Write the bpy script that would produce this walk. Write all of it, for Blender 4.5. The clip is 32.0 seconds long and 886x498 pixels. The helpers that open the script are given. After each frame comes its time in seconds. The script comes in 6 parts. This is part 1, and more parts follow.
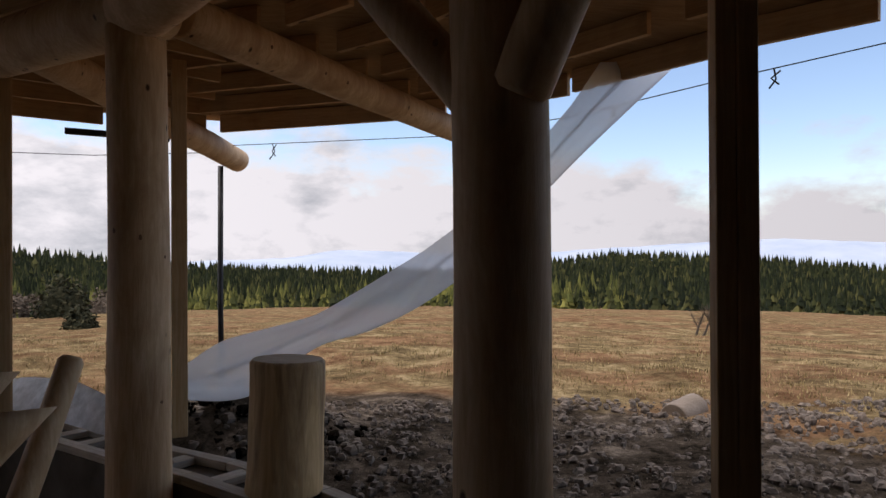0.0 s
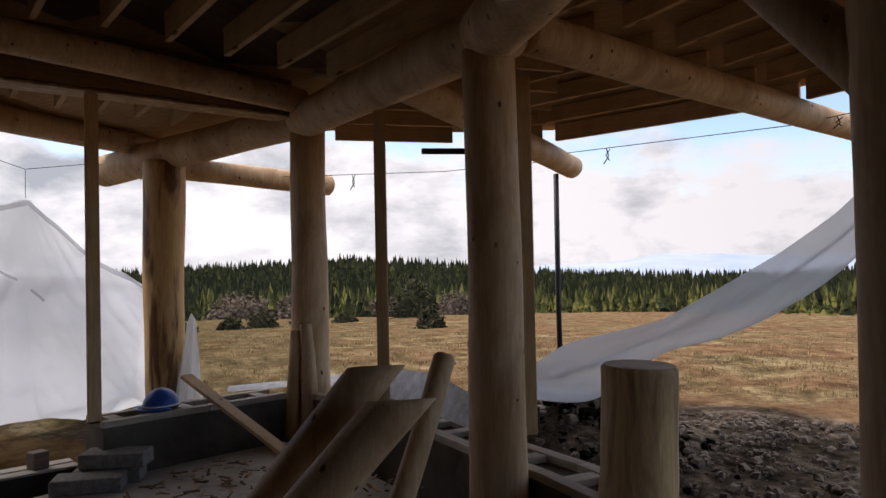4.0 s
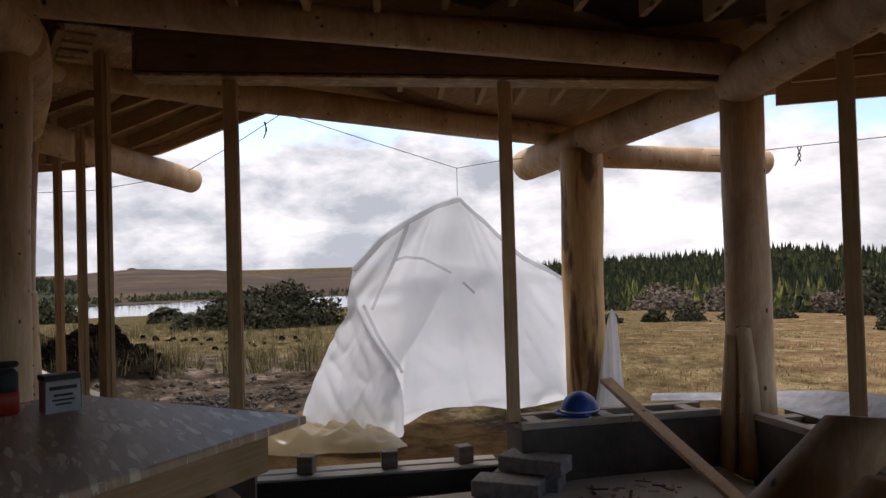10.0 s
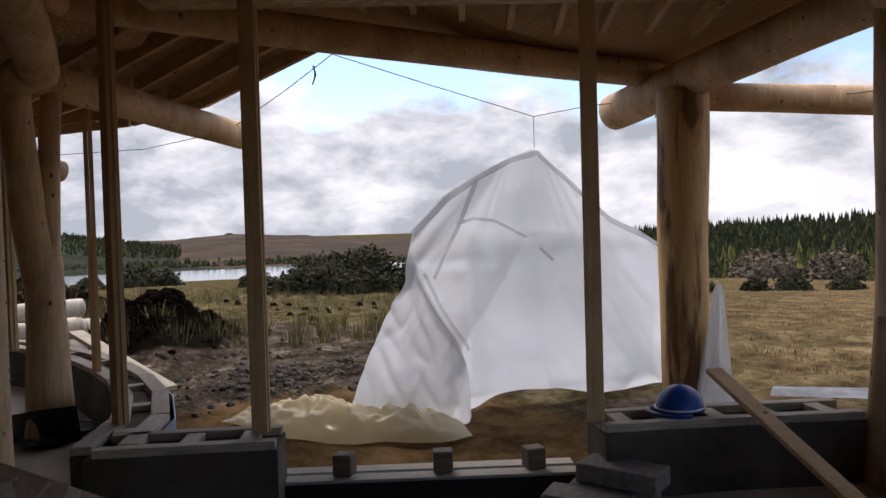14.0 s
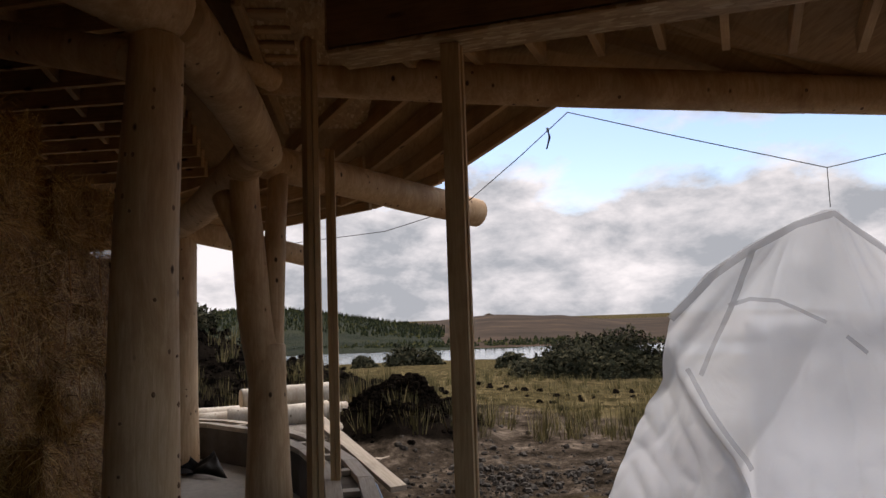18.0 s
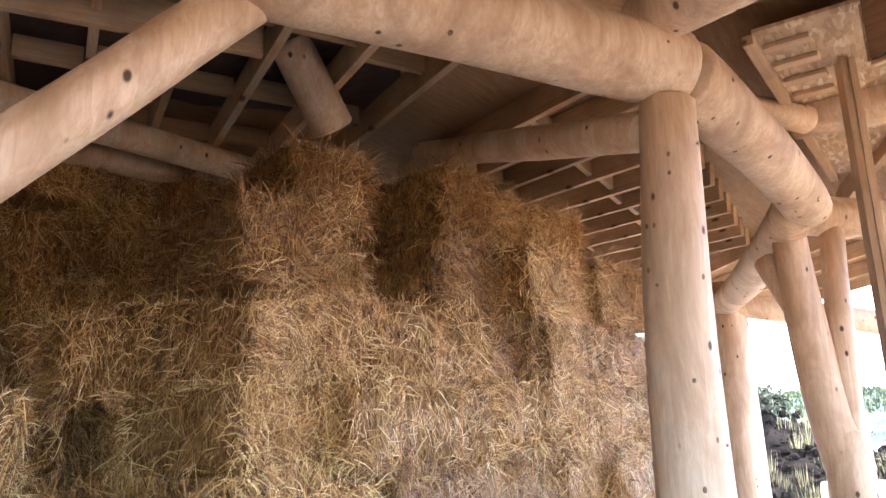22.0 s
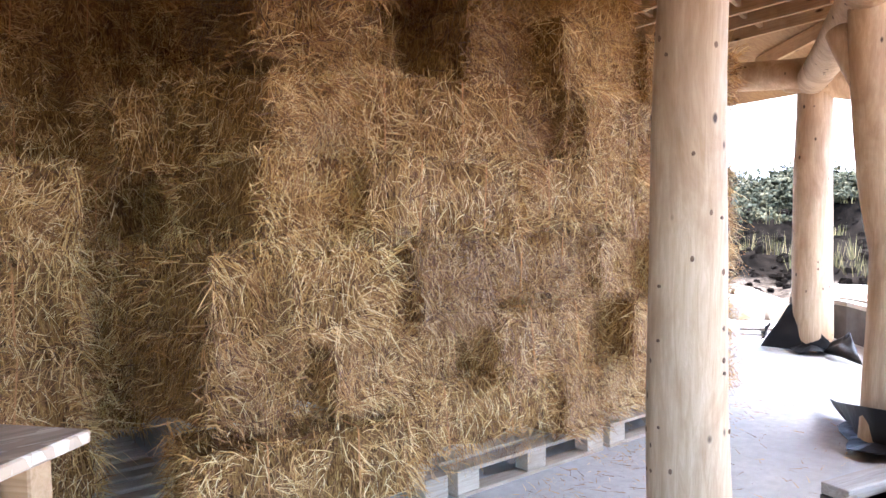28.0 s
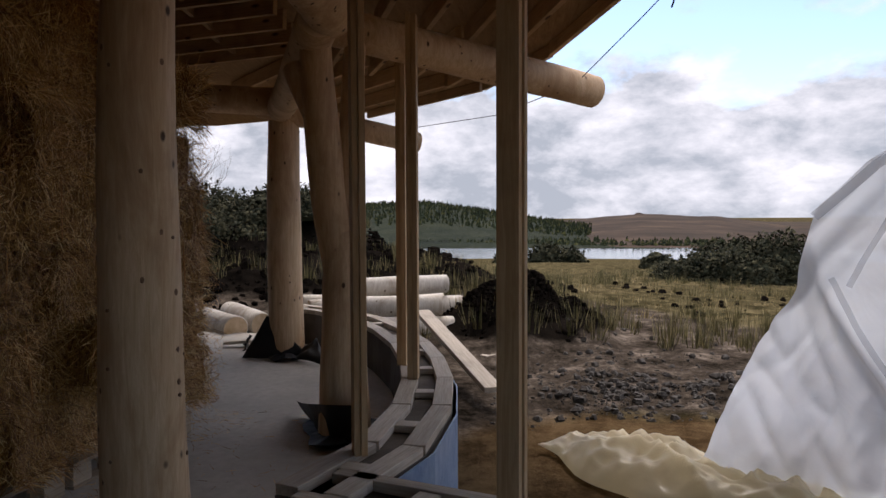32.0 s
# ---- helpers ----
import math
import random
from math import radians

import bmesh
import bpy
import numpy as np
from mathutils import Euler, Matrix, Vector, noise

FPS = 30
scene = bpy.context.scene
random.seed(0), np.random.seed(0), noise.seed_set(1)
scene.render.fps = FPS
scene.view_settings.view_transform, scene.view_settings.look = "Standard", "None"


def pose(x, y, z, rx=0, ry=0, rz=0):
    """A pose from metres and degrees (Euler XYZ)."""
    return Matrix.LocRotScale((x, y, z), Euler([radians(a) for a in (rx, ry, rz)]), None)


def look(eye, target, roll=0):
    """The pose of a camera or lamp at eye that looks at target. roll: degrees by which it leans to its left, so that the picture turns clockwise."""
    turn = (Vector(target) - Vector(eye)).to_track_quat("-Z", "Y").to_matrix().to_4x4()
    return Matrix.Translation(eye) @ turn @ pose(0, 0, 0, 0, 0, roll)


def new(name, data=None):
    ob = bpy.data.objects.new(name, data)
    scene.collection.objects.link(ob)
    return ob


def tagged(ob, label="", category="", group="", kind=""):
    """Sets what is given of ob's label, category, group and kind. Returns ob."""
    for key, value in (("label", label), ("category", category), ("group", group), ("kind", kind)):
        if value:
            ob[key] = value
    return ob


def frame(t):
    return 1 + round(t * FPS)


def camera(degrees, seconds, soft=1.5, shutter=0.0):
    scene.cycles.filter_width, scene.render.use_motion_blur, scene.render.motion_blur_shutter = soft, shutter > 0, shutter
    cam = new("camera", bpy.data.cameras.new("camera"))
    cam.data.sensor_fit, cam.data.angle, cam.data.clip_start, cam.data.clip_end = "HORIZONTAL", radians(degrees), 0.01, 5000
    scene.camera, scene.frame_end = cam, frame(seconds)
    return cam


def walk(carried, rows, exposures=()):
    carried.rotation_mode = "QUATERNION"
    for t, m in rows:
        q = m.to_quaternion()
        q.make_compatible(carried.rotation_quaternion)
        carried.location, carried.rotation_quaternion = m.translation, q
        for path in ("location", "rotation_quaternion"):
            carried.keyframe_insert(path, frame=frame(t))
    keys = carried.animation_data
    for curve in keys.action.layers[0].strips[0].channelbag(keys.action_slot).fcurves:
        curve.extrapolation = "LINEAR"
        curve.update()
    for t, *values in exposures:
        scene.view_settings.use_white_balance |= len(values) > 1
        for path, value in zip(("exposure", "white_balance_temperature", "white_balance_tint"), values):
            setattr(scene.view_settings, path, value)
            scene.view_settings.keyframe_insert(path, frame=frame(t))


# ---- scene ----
# seconds, x, y, z, yaw to the left of +y, pitch, roll
PATH = (
    (0, 0.000, -0.000, 1.470, 0.00, 0.36, -0.30), (0.5, -0.008, 0.008, 1.466, 3.10, 0.29, -0.23),
    (1, -0.013, 0.015, 1.467, 6.87, 0.51, -0.39), (1.5, -0.021, 0.017, 1.466, 10.04, 0.63, -0.62),
    (2, -0.036, 0.012, 1.468, 12.36, 0.73, -0.70), (2.5, -0.053, -0.002, 1.469, 14.89, 0.65, -0.59),
    (3, -0.074, -0.021, 1.467, 18.53, 0.74, -0.67), (3.5, -0.078, -0.030, 1.467, 21.73, 0.81, -0.87),
    (5.5, -0.238, 0.160, 1.505, 37.59, 1.70, -1.46), (6, -0.276, 0.197, 1.510, 42.17, 1.60, -1.15),
    (6.5, -0.286, 0.266, 1.515, 47.18, 1.80, -1.06), (7, -0.288, 0.319, 1.518, 50.60, 1.87, -1.06),
    (7.5, -0.286, 0.358, 1.515, 53.16, 2.06, -1.02), (8, -0.286, 0.372, 1.513, 55.17, 2.06, -0.75),
    (8.5, -0.307, 0.402, 1.504, 56.06, 1.69, -0.83), (9, -0.374, 0.442, 1.506, 56.53, 1.65, -1.19),
    (9.5, -0.481, 0.491, 1.504, 56.89, 1.49, -1.63), (10, -0.576, 0.560, 1.490, 57.54, 1.09, -1.64),
    (10.5, -0.651, 0.671, 1.487, 60.02, 1.01, -1.28), (11, -0.729, 0.762, 1.463, 59.77, 0.07, -0.76),
    (11.5, -0.846, 0.803, 1.462, 59.18, -0.41, -0.71), (12, -0.976, 0.836, 1.469, 58.73, -0.22, -1.31),
    (12.5, -1.049, 0.936, 1.466, 61.44, -0.05, -1.70), (13, -1.101, 1.057, 1.470, 64.23, -0.44, -1.63),
    (13.5, -1.181, 1.129, 1.458, 65.31, -1.36, -1.44), (14, -1.312, 1.170, 1.462, 64.42, -1.44, -1.64),
    (14.5, -1.459, 1.226, 1.457, 64.16, -1.92, -1.66), (16.5, -1.936, 1.521, 1.450, 68.15, -2.27, -1.11),
    (17, -2.018, 1.579, 1.453, 69.08, -1.43, -1.13), (17.5, -2.077, 1.586, 1.483, 75.70, 2.09, -1.44),
    (18, -2.152, 1.563, 1.494, 84.13, 5.45, -1.92), (18.5, -2.163, 1.537, 1.511, 92.83, 8.46, -2.53),
    (19, -2.169, 1.527, 1.514, 99.65, 9.74, -3.13), (19.5, -2.175, 1.518, 1.522, 104.15, 11.17, -3.56),
    (20, -2.204, 1.471, 1.516, 107.91, 12.26, -3.81), (20.5, -2.262, 1.425, 1.524, 111.49, 13.43, -4.01),
    (21, -2.340, 1.424, 1.516, 116.30, 14.16, -3.55), (21.5, -2.416, 1.474, 1.524, 122.67, 14.32, -2.45),
    (22, -2.483, 1.553, 1.502, 125.86, 13.08, -1.85), (22.5, -2.541, 1.569, 1.497, 128.89, 12.76, -1.77),
    (23, -2.600, 1.541, 1.502, 131.37, 12.81, -1.75), (23.5, -2.627, 1.557, 1.502, 134.17, 12.56, -1.23),
    (24, -2.632, 1.630, 1.502, 138.10, 11.57, -0.62), (24.5, -2.626, 1.700, 1.480, 140.56, 8.52, -0.26),
    (25, -2.618, 1.746, 1.462, 141.19, 5.34, -0.20), (25.5, -2.614, 1.767, 1.439, 140.42, 2.12, -0.05),
    (27.5, -2.642, 1.835, 1.420, 136.91, -3.77, -0.93), (28, -2.661, 1.856, 1.438, 133.87, -3.34, -0.99),
    (28.5, -2.664, 1.859, 1.429, 131.15, -2.77, -1.05), (29, -2.671, 1.873, 1.437, 127.57, -1.97, -1.05),
    (29.5, -2.694, 1.887, 1.449, 122.10, -1.10, -0.63), (30, -2.728, 1.885, 1.454, 115.96, -1.13, -0.47),
    (30.5, -2.732, 1.906, 1.451, 110.76, -1.76, -0.31), (31, -2.735, 1.936, 1.451, 105.76, -1.75, -0.23),
    (31.5, -2.759, 1.946, 1.449, 100.59, -2.15, -0.20), (32, -2.762, 1.972, 1.446, 95.78, -2.48, -0.27),
)

cam = camera(62.5, 32.0)


def gaze(x, y, z, yaw, pitch, roll):
    a, b = radians(yaw), radians(pitch)
    eye = Vector((x, y, z))
    return look(eye, eye + Vector((-math.sin(a) * math.cos(b), math.cos(a) * math.cos(b), math.sin(b))), roll)


walk(cam, [(r[0], gaze(*r[1:])) for r in PATH],
     [(0, 0.0, 6600, 18), (2, 0.1, 6600, 18), (5, 0.15, 6700, 18), (9, 0.2, 6700, 18), (14, 0.1, 6500, 18), (17, 0.05, 6800, 18), (18.5, -0.12, 6900, 18), (19.5, 0.75, 6900, 14), (20.5, 1.9, 6900, 13), (21.0, 2.55, 6700, 13), (21.5, 3.2, 6300, 15),
      (22.0, 4.35, 5250, 18), (23, 4.65, 5200, 20), (25, 4.5, 5000, 19), (27.5, 4.05, 5350, 18), (29.2, 3.65, 5450, 18), (30, 2.7, 5700, 18),
      (30.4, 1.75, 6300, 17), (31, 0.7, 6150, 17), (31.5, 0.3, 6300, 18), (32, 0.1, 6400, 19)])

# ---- world and sun ----
SUN_YAW, SUN_EL = 94.0, 54.0
sky_world = bpy.data.worlds.new("sky_world")
scene.world = sky_world
sky_world.use_nodes = True
wt = sky_world.node_tree
wt.nodes.clear()


def wnode(kind, **kw):
    n = wt.nodes.new(kind)
    for k, v in kw.items():
        n.inputs[k].default_value = v
    return n


w_out = wnode("ShaderNodeOutputWorld")
w_bg = wnode("ShaderNodeBackground", Strength=0.12)
w_sky = wnode("ShaderNodeTexSky")
w_sky.sky_type, w_sky.sun_disc = "NISHITA", False
w_sky.sun_elevation, w_sky.sun_rotation = radians(SUN_EL), radians(-SUN_YAW)
w_sky.dust_density = 0.3
w_sky.ozone_density = 2.0
w_co = wnode("ShaderNodeTexCoord")
w_sep = wnode("ShaderNodeSeparateXYZ")
wt.links.new(w_co.outputs["Generated"], w_sep.inputs[0])
w_map = wnode("ShaderNodeMapping")
w_map.inputs["Scale"].default_value = (1.0, 1.0, 2.1)
w_map.inputs["Location"].default_value = (0.35, 0.1, 0.0)
wt.links.new(w_co.outputs["Generated"], w_map.inputs[0])
w_n1 = wnode("ShaderNodeTexNoise", Scale=4.2, Detail=12.0, Roughness=0.58, Distortion=0.1)
w_n2 = wnode("ShaderNodeTexNoise", Scale=6.0, Detail=10.0, Roughness=0.6, Distortion=0.1)
wt.links.new(w_map.outputs[0], w_n1.inputs["Vector"])
w_off = wnode("ShaderNodeVectorMath")
w_off.operation = "ADD"
w_off.inputs[1].default_value = (3.1, 7.7, -0.05)
wt.links.new(w_map.outputs[0], w_off.inputs[0])
wt.links.new(w_off.outputs[0], w_n2.inputs["Vector"])


def wmath(op, a, b, c=None):
    n = wnode("ShaderNodeMath")
    n.operation = op
    for i, v in enumerate((a, b) if c is None else (a, b, c)):
        if isinstance(v, (int, float)):
            n.inputs[i].default_value = v
        else:
            wt.links.new(v, n.inputs[i])
    return n.outputs[0]


# more cloud towards the horizon and on the lake side
w_zr = wnode("ShaderNodeValToRGB")
for q in range(3):
    w_zr.color_ramp.elements.new(0.5)
for e, (p, g) in zip(w_zr.color_ramp.elements, ((0.0, 0.82), (0.11, 0.56), (0.22, 0.28), (0.38, 0.48), (0.55, 0.80))):
    e.position, e.color = p, (g, g, g, 1)
wt.links.new(w_sep.outputs["Z"], w_zr.inputs[0])
w_bias = wmath("SUBTRACT", w_zr.outputs["Color"], 0.5)
w_bias = wmath("MULTIPLY_ADD", w_sep.outputs["X"], -0.17, w_bias)
w_dens = wmath("ADD", w_n1.outputs["Fac"], w_bias)
w_cover = wnode("ShaderNodeValToRGB")
w_cover.color_ramp.elements[0].position, w_cover.color_ramp.elements[1].position = 0.46, 0.60
wt.links.new(w_dens, w_cover.inputs[0])
w_shade = wmath("SUBTRACT", wmath("MULTIPLY_ADD", w_sep.outputs["X"], -0.15, w_n2.outputs["Fac"]), 0.05)
w_tone = wnode("ShaderNodeValToRGB")
w_tone.color_ramp.elements[0].position, w_tone.color_ramp.elements[1].position = 0.46, 0.69
w_tone.color_ramp.elements[0].color = (8.1, 8.2, 8.4, 1)
w_tone.color_ramp.elements[1].color = (3.5, 3.9, 4.3, 1)
wt.links.new(w_shade, w_tone.inputs[0])
w_mix = wnode("ShaderNodeMix")
w_mix.data_type = "RGBA"
wt.links.new(w_cover.outputs["Color"], w_mix.inputs["Factor"])
w_blue = wnode("ShaderNodeVectorMath")
w_blue.operation = "SCALE"
w_blue.inputs["Scale"].default_value = 1.55
wt.links.new(w_sky.outputs[0], w_blue.inputs[0])
wt.links.new(w_blue.outputs[0], w_mix.inputs[6])
# thicker, brighter cloud high overhead
w_high = wmath("MULTIPLY_ADD", wmath("MAXIMUM", wmath("SUBTRACT", w_sep.outputs["Z"], 0.3), 0.0), 2.9, 1.0)
w_lit = wnode("ShaderNodeVectorMath")
w_lit.operation = "SCALE"
wt.links.new(w_tone.outputs["Color"], w_lit.inputs[0])
wt.links.new(wmath("MULTIPLY", w_high, wmath("MULTIPLY_ADD", w_sep.outputs["X"], -0.26, 0.80)), w_lit.inputs["Scale"])
wt.links.new(w_lit.outputs[0], w_mix.inputs[7])
wt.links.new(w_mix.outputs[2], w_bg.inputs["Color"])
wt.links.new(w_bg.outputs[0], w_out.inputs[0])

sun = new("sun", bpy.data.lights.new("sun", "SUN"))
sun.data.energy, sun.data.angle, sun.data.color = 1.9, radians(18), (1.0, 0.93, 0.82)
a, b = radians(SUN_YAW), radians(SUN_EL)
sun.matrix_world = look(Vector((-math.sin(a) * math.cos(b), math.cos(a) * math.cos(b), math.sin(b))) * 50, (0, 0, 0))


# ---- materials ----
class Mat:
    """A node material built step by step."""

    def __init__(self, name, rough=0.8, metal=0.0, spec=0.3):
        self.m = bpy.data.materials.new(name)
        self.m.use_nodes = True
        self.t = self.m.node_tree
        self.b = self.t.nodes["Principled BSDF"]
        self.b.inputs["Roughness"].default_value = rough
        self.b.inputs["Metallic"].default_value = metal
        self.b.inputs["Specular IOR Level"].default_value = spec
        self.co = self.t.nodes.new("ShaderNodeTexCoord")
        self.height = None

    def link(self, a, b):
        self.t.links.new(a, b)

    def vec(self, scale=(1, 1, 1), src="Object"):
        n = self.t.nodes.new("ShaderNodeMapping")
        n.inputs["Scale"].default_value = scale
        self.link(self.co.outputs[src], n.inputs[0])
        return n.outputs[0]

    def noise(self, scale, detail=4.0, rough=0.6, stretch=(1, 1, 1), distort=0.0, src="Object"):
        n = self.t.nodes.new("ShaderNodeTexNoise")
        n.inputs["Scale"].default_value, n.inputs["Detail"].default_value = scale, detail
        n.inputs["Roughness"].default_value, n.inputs["Distortion"].default_value = rough, distort
        self.link(self.vec(stretch, src), n.inputs["Vector"])
        return n.outputs["Fac"]

    def dots(self, scale, size, stretch=(1, 1, 1), warp=None):
        n = self.t.nodes.new("ShaderNodeTexVoronoi")
        n.inputs["Scale"].default_value = scale
        self.link(self.vec(stretch), n.inputs["Vector"])
        return self.ramp(n.outputs["Distance"], [(size * 0.55, (1, 1, 1)), (size, (0, 0, 0))])

    def ramp(self, fac, stops):
        n = self.t.nodes.new("ShaderNodeValToRGB")
        r = n.color_ramp
        while len(r.elements) < len(stops):
            r.elements.new(0.5)
        for e, (p, c) in zip(r.elements, stops):
            e.position, e.color = p, (*c, 1)
        self.link(fac, n.inputs[0])
        return n.outputs["Color"]

    def mix(self, fac, a, b, mode="MIX"):
        n = self.t.nodes.new("ShaderNodeMix")
        n.data_type, n.blend_type = "RGBA", mode
        for s, v in ((n.inputs["Factor"], fac), (n.inputs[6], a), (n.inputs[7], b)):
            if isinstance(v, (int, float)):
                s.default_value = v
            elif isinstance(v, tuple):
                s.default_value = (*v, 1)
            else:
                self.link(v, s)
        return n.outputs[2]

    def random(self, stops):
        n = self.t.nodes.new("ShaderNodeObjectInfo")
        return self.ramp(n.outputs["Random"], stops)

    def island(self, stops):
        n = self.t.nodes.new("ShaderNodeNewGeometry")
        return self.ramp(n.outputs["Random Per Island"], stops)

    def bump(self, fac, strength=0.3, dist=0.01):
        n = self.t.nodes.new("ShaderNodeBump")
        n.inputs["Strength"].default_value, n.inputs["Distance"].default_value = strength, dist
        self.link(fac, n.inputs["Height"])
        if self.height:
            self.link(self.height, n.inputs["Normal"])
        self.height = n.outputs[0]
        self.link(self.height, self.b.inputs["Normal"])
        return self

    def color(self, c):
        if isinstance(c, tuple):
            self.b.inputs["Base Color"].default_value = (*c, 1)
        else:
            self.link(c, self.b.inputs["Base Color"])
        return self


def peeled_log(name, light, dark, knots=0.12):
    k = Mat(name, 0.62, spec=0.35)
    grain = k.noise(7, 8, 0.70, (6, 6, 0.5), 0.8)
    blotch = k.noise(2.6, 6, 0.65, (1.3, 1.3, 0.5), 0.6)
    c = k.ramp(grain, [(0.36, dark), (0.62, light)])
    c = k.mix(k.ramp(blotch, [(0.44, (0, 0, 0)), (0.66, (0.8, 0.8, 0.8))]), c, tuple(v * f for v, f in zip(dark, (0.66, 0.58, 0.50))))
    c = k.mix(1.0, c, k.random([(0, (0.86, 0.86, 0.86)), (1, (1, 1, 1))]), "MULTIPLY")
    if knots:
        c = k.mix(k.dots(5.2, knots, (1.6, 1.6, 1.0)), c, (0.07, 0.035, 0.015))
    k.color(c).bump(grain, 0.25, 0.006).bump(blotch, 0.35, 0.02)
    return k.m


def sawn(name, light, dark, axis=2):
    k = Mat(name, 0.7, spec=0.3)
    s = [9, 9, 9]
    s[axis] = 0.5
    grain = k.noise(6, 6, 0.7, tuple(s), 1.2)
    stain = k.noise(3, 4)
    c = k.ramp(grain, [(0.28, dark), (0.6, light)])
    c = k.mix(k.ramp(stain, [(0.5, (0, 0, 0)), (0.8, (0.55, 0.55, 0.55))]), c, tuple(v * 0.5 for v in dark))
    c = k.mix(1.0, c, k.random([(0, (0.72, 0.70, 0.68)), (1, (1, 1, 1))]), "MULTIPLY")
    st = [5, 5, 5]
    st[axis] = 1.6
    c = k.mix(k.dots(1.0, 0.1, tuple(st)), c, (0.09, 0.04, 0.018))
    k.color(c).bump(grain, 0.2, 0.003)
    return k.m


M_LOG = peeled_log("peeled_log", (0.72, 0.51, 0.31), (0.56, 0.36, 0.19))
k = Mat("half_peeled_log", 0.65, spec=0.3)
strip = k.noise(1.9, 5, 0.55, (2.6, 2.6, 0.45), 0.5)
grain = k.noise(9, 6, 0.65, (5, 5, 0.5), 0.6)
pale = k.ramp(grain, [(0.3, (0.50, 0.29, 0.11)), (0.7, (0.66, 0.44, 0.21))])
bark = k.ramp(grain, [(0.3, (0.09, 0.045, 0.02)), (0.7, (0.24, 0.12, 0.05))])
k.color(k.mix(k.ramp(strip, [(0.51, (0, 0, 0)), (0.60, (1, 1, 1))]), pale, bark)).bump(strip, 0.5, 0.03).bump(grain, 0.3, 0.006)
M_BARKY = k.m
M_PALELOG = peeled_log("bleached_log", (0.70, 0.64, 0.55), (0.52, 0.46, 0.38))
k = Mat("streaked_log", 0.65, spec=0.3)
strip = k.noise(2.4, 6, 0.6, (3.0, 3.0, 0.35), 0.6)
grain = k.noise(9, 6, 0.65, (5, 5, 0.5), 0.6)
pale = k.ramp(grain, [(0.3, (0.52, 0.33, 0.15)), (0.7, (0.74, 0.53, 0.29))])
k.color(k.mix(k.ramp(strip, [(0.50, (0, 0, 0)), (0.66, (0.8, 0.8, 0.8))]), pale, (0.20, 0.11, 0.05))).bump(grain, 0.3, 0.006)
M_STUMP = k.m
k = Mat("end_grain", 0.75, spec=0.2)
g = k.noise(9, 5, 0.6)
k.color(k.ramp(g, [(0.3, (0.52, 0.36, 0.20)), (0.7, (0.74, 0.57, 0.38))])).bump(g, 0.3, 0.004)
M_ENDGRAIN = k.m
M_STUD = sawn("sawn_stud", (0.62, 0.43, 0.24), (0.44, 0.27, 0.12), 2)
M_BOARD = sawn("sawn_board", (0.50, 0.33, 0.18), (0.32, 0.19, 0.09), 0)
M_GREYBOARD = sawn("weathered_board", (0.58, 0.50, 0.40), (0.36, 0.29, 0.22), 0)

k = Mat("roof_sheathing", 0.8)
g = k.noise(5, 6, 0.65, (1, 6, 1), 0.8)
k.color(k.ramp(g, [(0.3, (0.24, 0.13, 0.055)), (0.7, (0.38, 0.23, 0.105))])).bump(g, 0.2, 0.004)
M_DECK = k.m
# much darker brown for the deck inside the ring of posts
k = Mat("inner_roof_deck", 0.75)
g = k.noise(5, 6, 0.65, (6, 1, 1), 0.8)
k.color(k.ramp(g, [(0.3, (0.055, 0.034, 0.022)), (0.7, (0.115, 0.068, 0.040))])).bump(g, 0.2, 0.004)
M_INNERDECK = k.m


def osb(name, a, b, c2, rough=0.62, spec=0.3, fine=(14, 50), stops=(0.4, 0.6, 0.75, 0.9)):
    """Pressed strands: long flakes lying at several angles."""
    k = Mat(name, rough, spec=spec)
    warp_noise = k.noise(7, 3)
    layers = []
    for q, turn in enumerate((0.15, 1.05, 2.2)):
        m = k.t.nodes.new("ShaderNodeMapping")
        m.inputs["Rotation"].default_value = (0, 0, turn)
        m.inputs["Scale"].default_value = (fine[0], fine[1], 20)
        m.inputs["Location"].default_value = (q * 3.7, q * 1.9, 0)
        k.link(k.vec((1, 1, 1)), m.inputs[0])
        n = k.t.nodes.new("ShaderNodeTexVoronoi")
        n.inputs["Scale"].default_value = 1.0
        k.link(m.outputs[0], n.inputs["Vector"])
        sep = k.t.nodes.new("ShaderNodeSeparateColor")
        k.link(n.outputs["Color"], sep.inputs[0])
        layers.append((sep.outputs["Red"], sep.outputs["Green"], sep.outputs["Blue"]))
    cols = [k.ramp(r, [(0.0, a), (stops[0], b), (stops[1], a), (stops[2], b), (stops[3], c2)]) for r, g, bl in layers]
    pick1 = k.ramp(layers[1][1], [(0.55, (0, 0, 0)), (0.58, (1, 1, 1))])
    pick2 = k.ramp(layers[2][1], [(0.66, (0, 0, 0)), (0.69, (1, 1, 1))])
    flake = k.mix(pick2, k.mix(pick1, cols[0], cols[1]), cols[2])
    high = k.mix(pick2, k.mix(pick1, layers[0][2], layers[1][2]), layers[2][2])
    dirt = k.noise(2.5, 5)
    col = k.mix(k.ramp(dirt, [(0.45, (0, 0, 0)), (0.72, (0.4, 0.4, 0.4))]), flake, tuple(v * 0.6 for v in a))
    k.color(col).bump(high, 0.5, 0.006).bump(warp_noise, 0.1, 0.01)
    return k.m


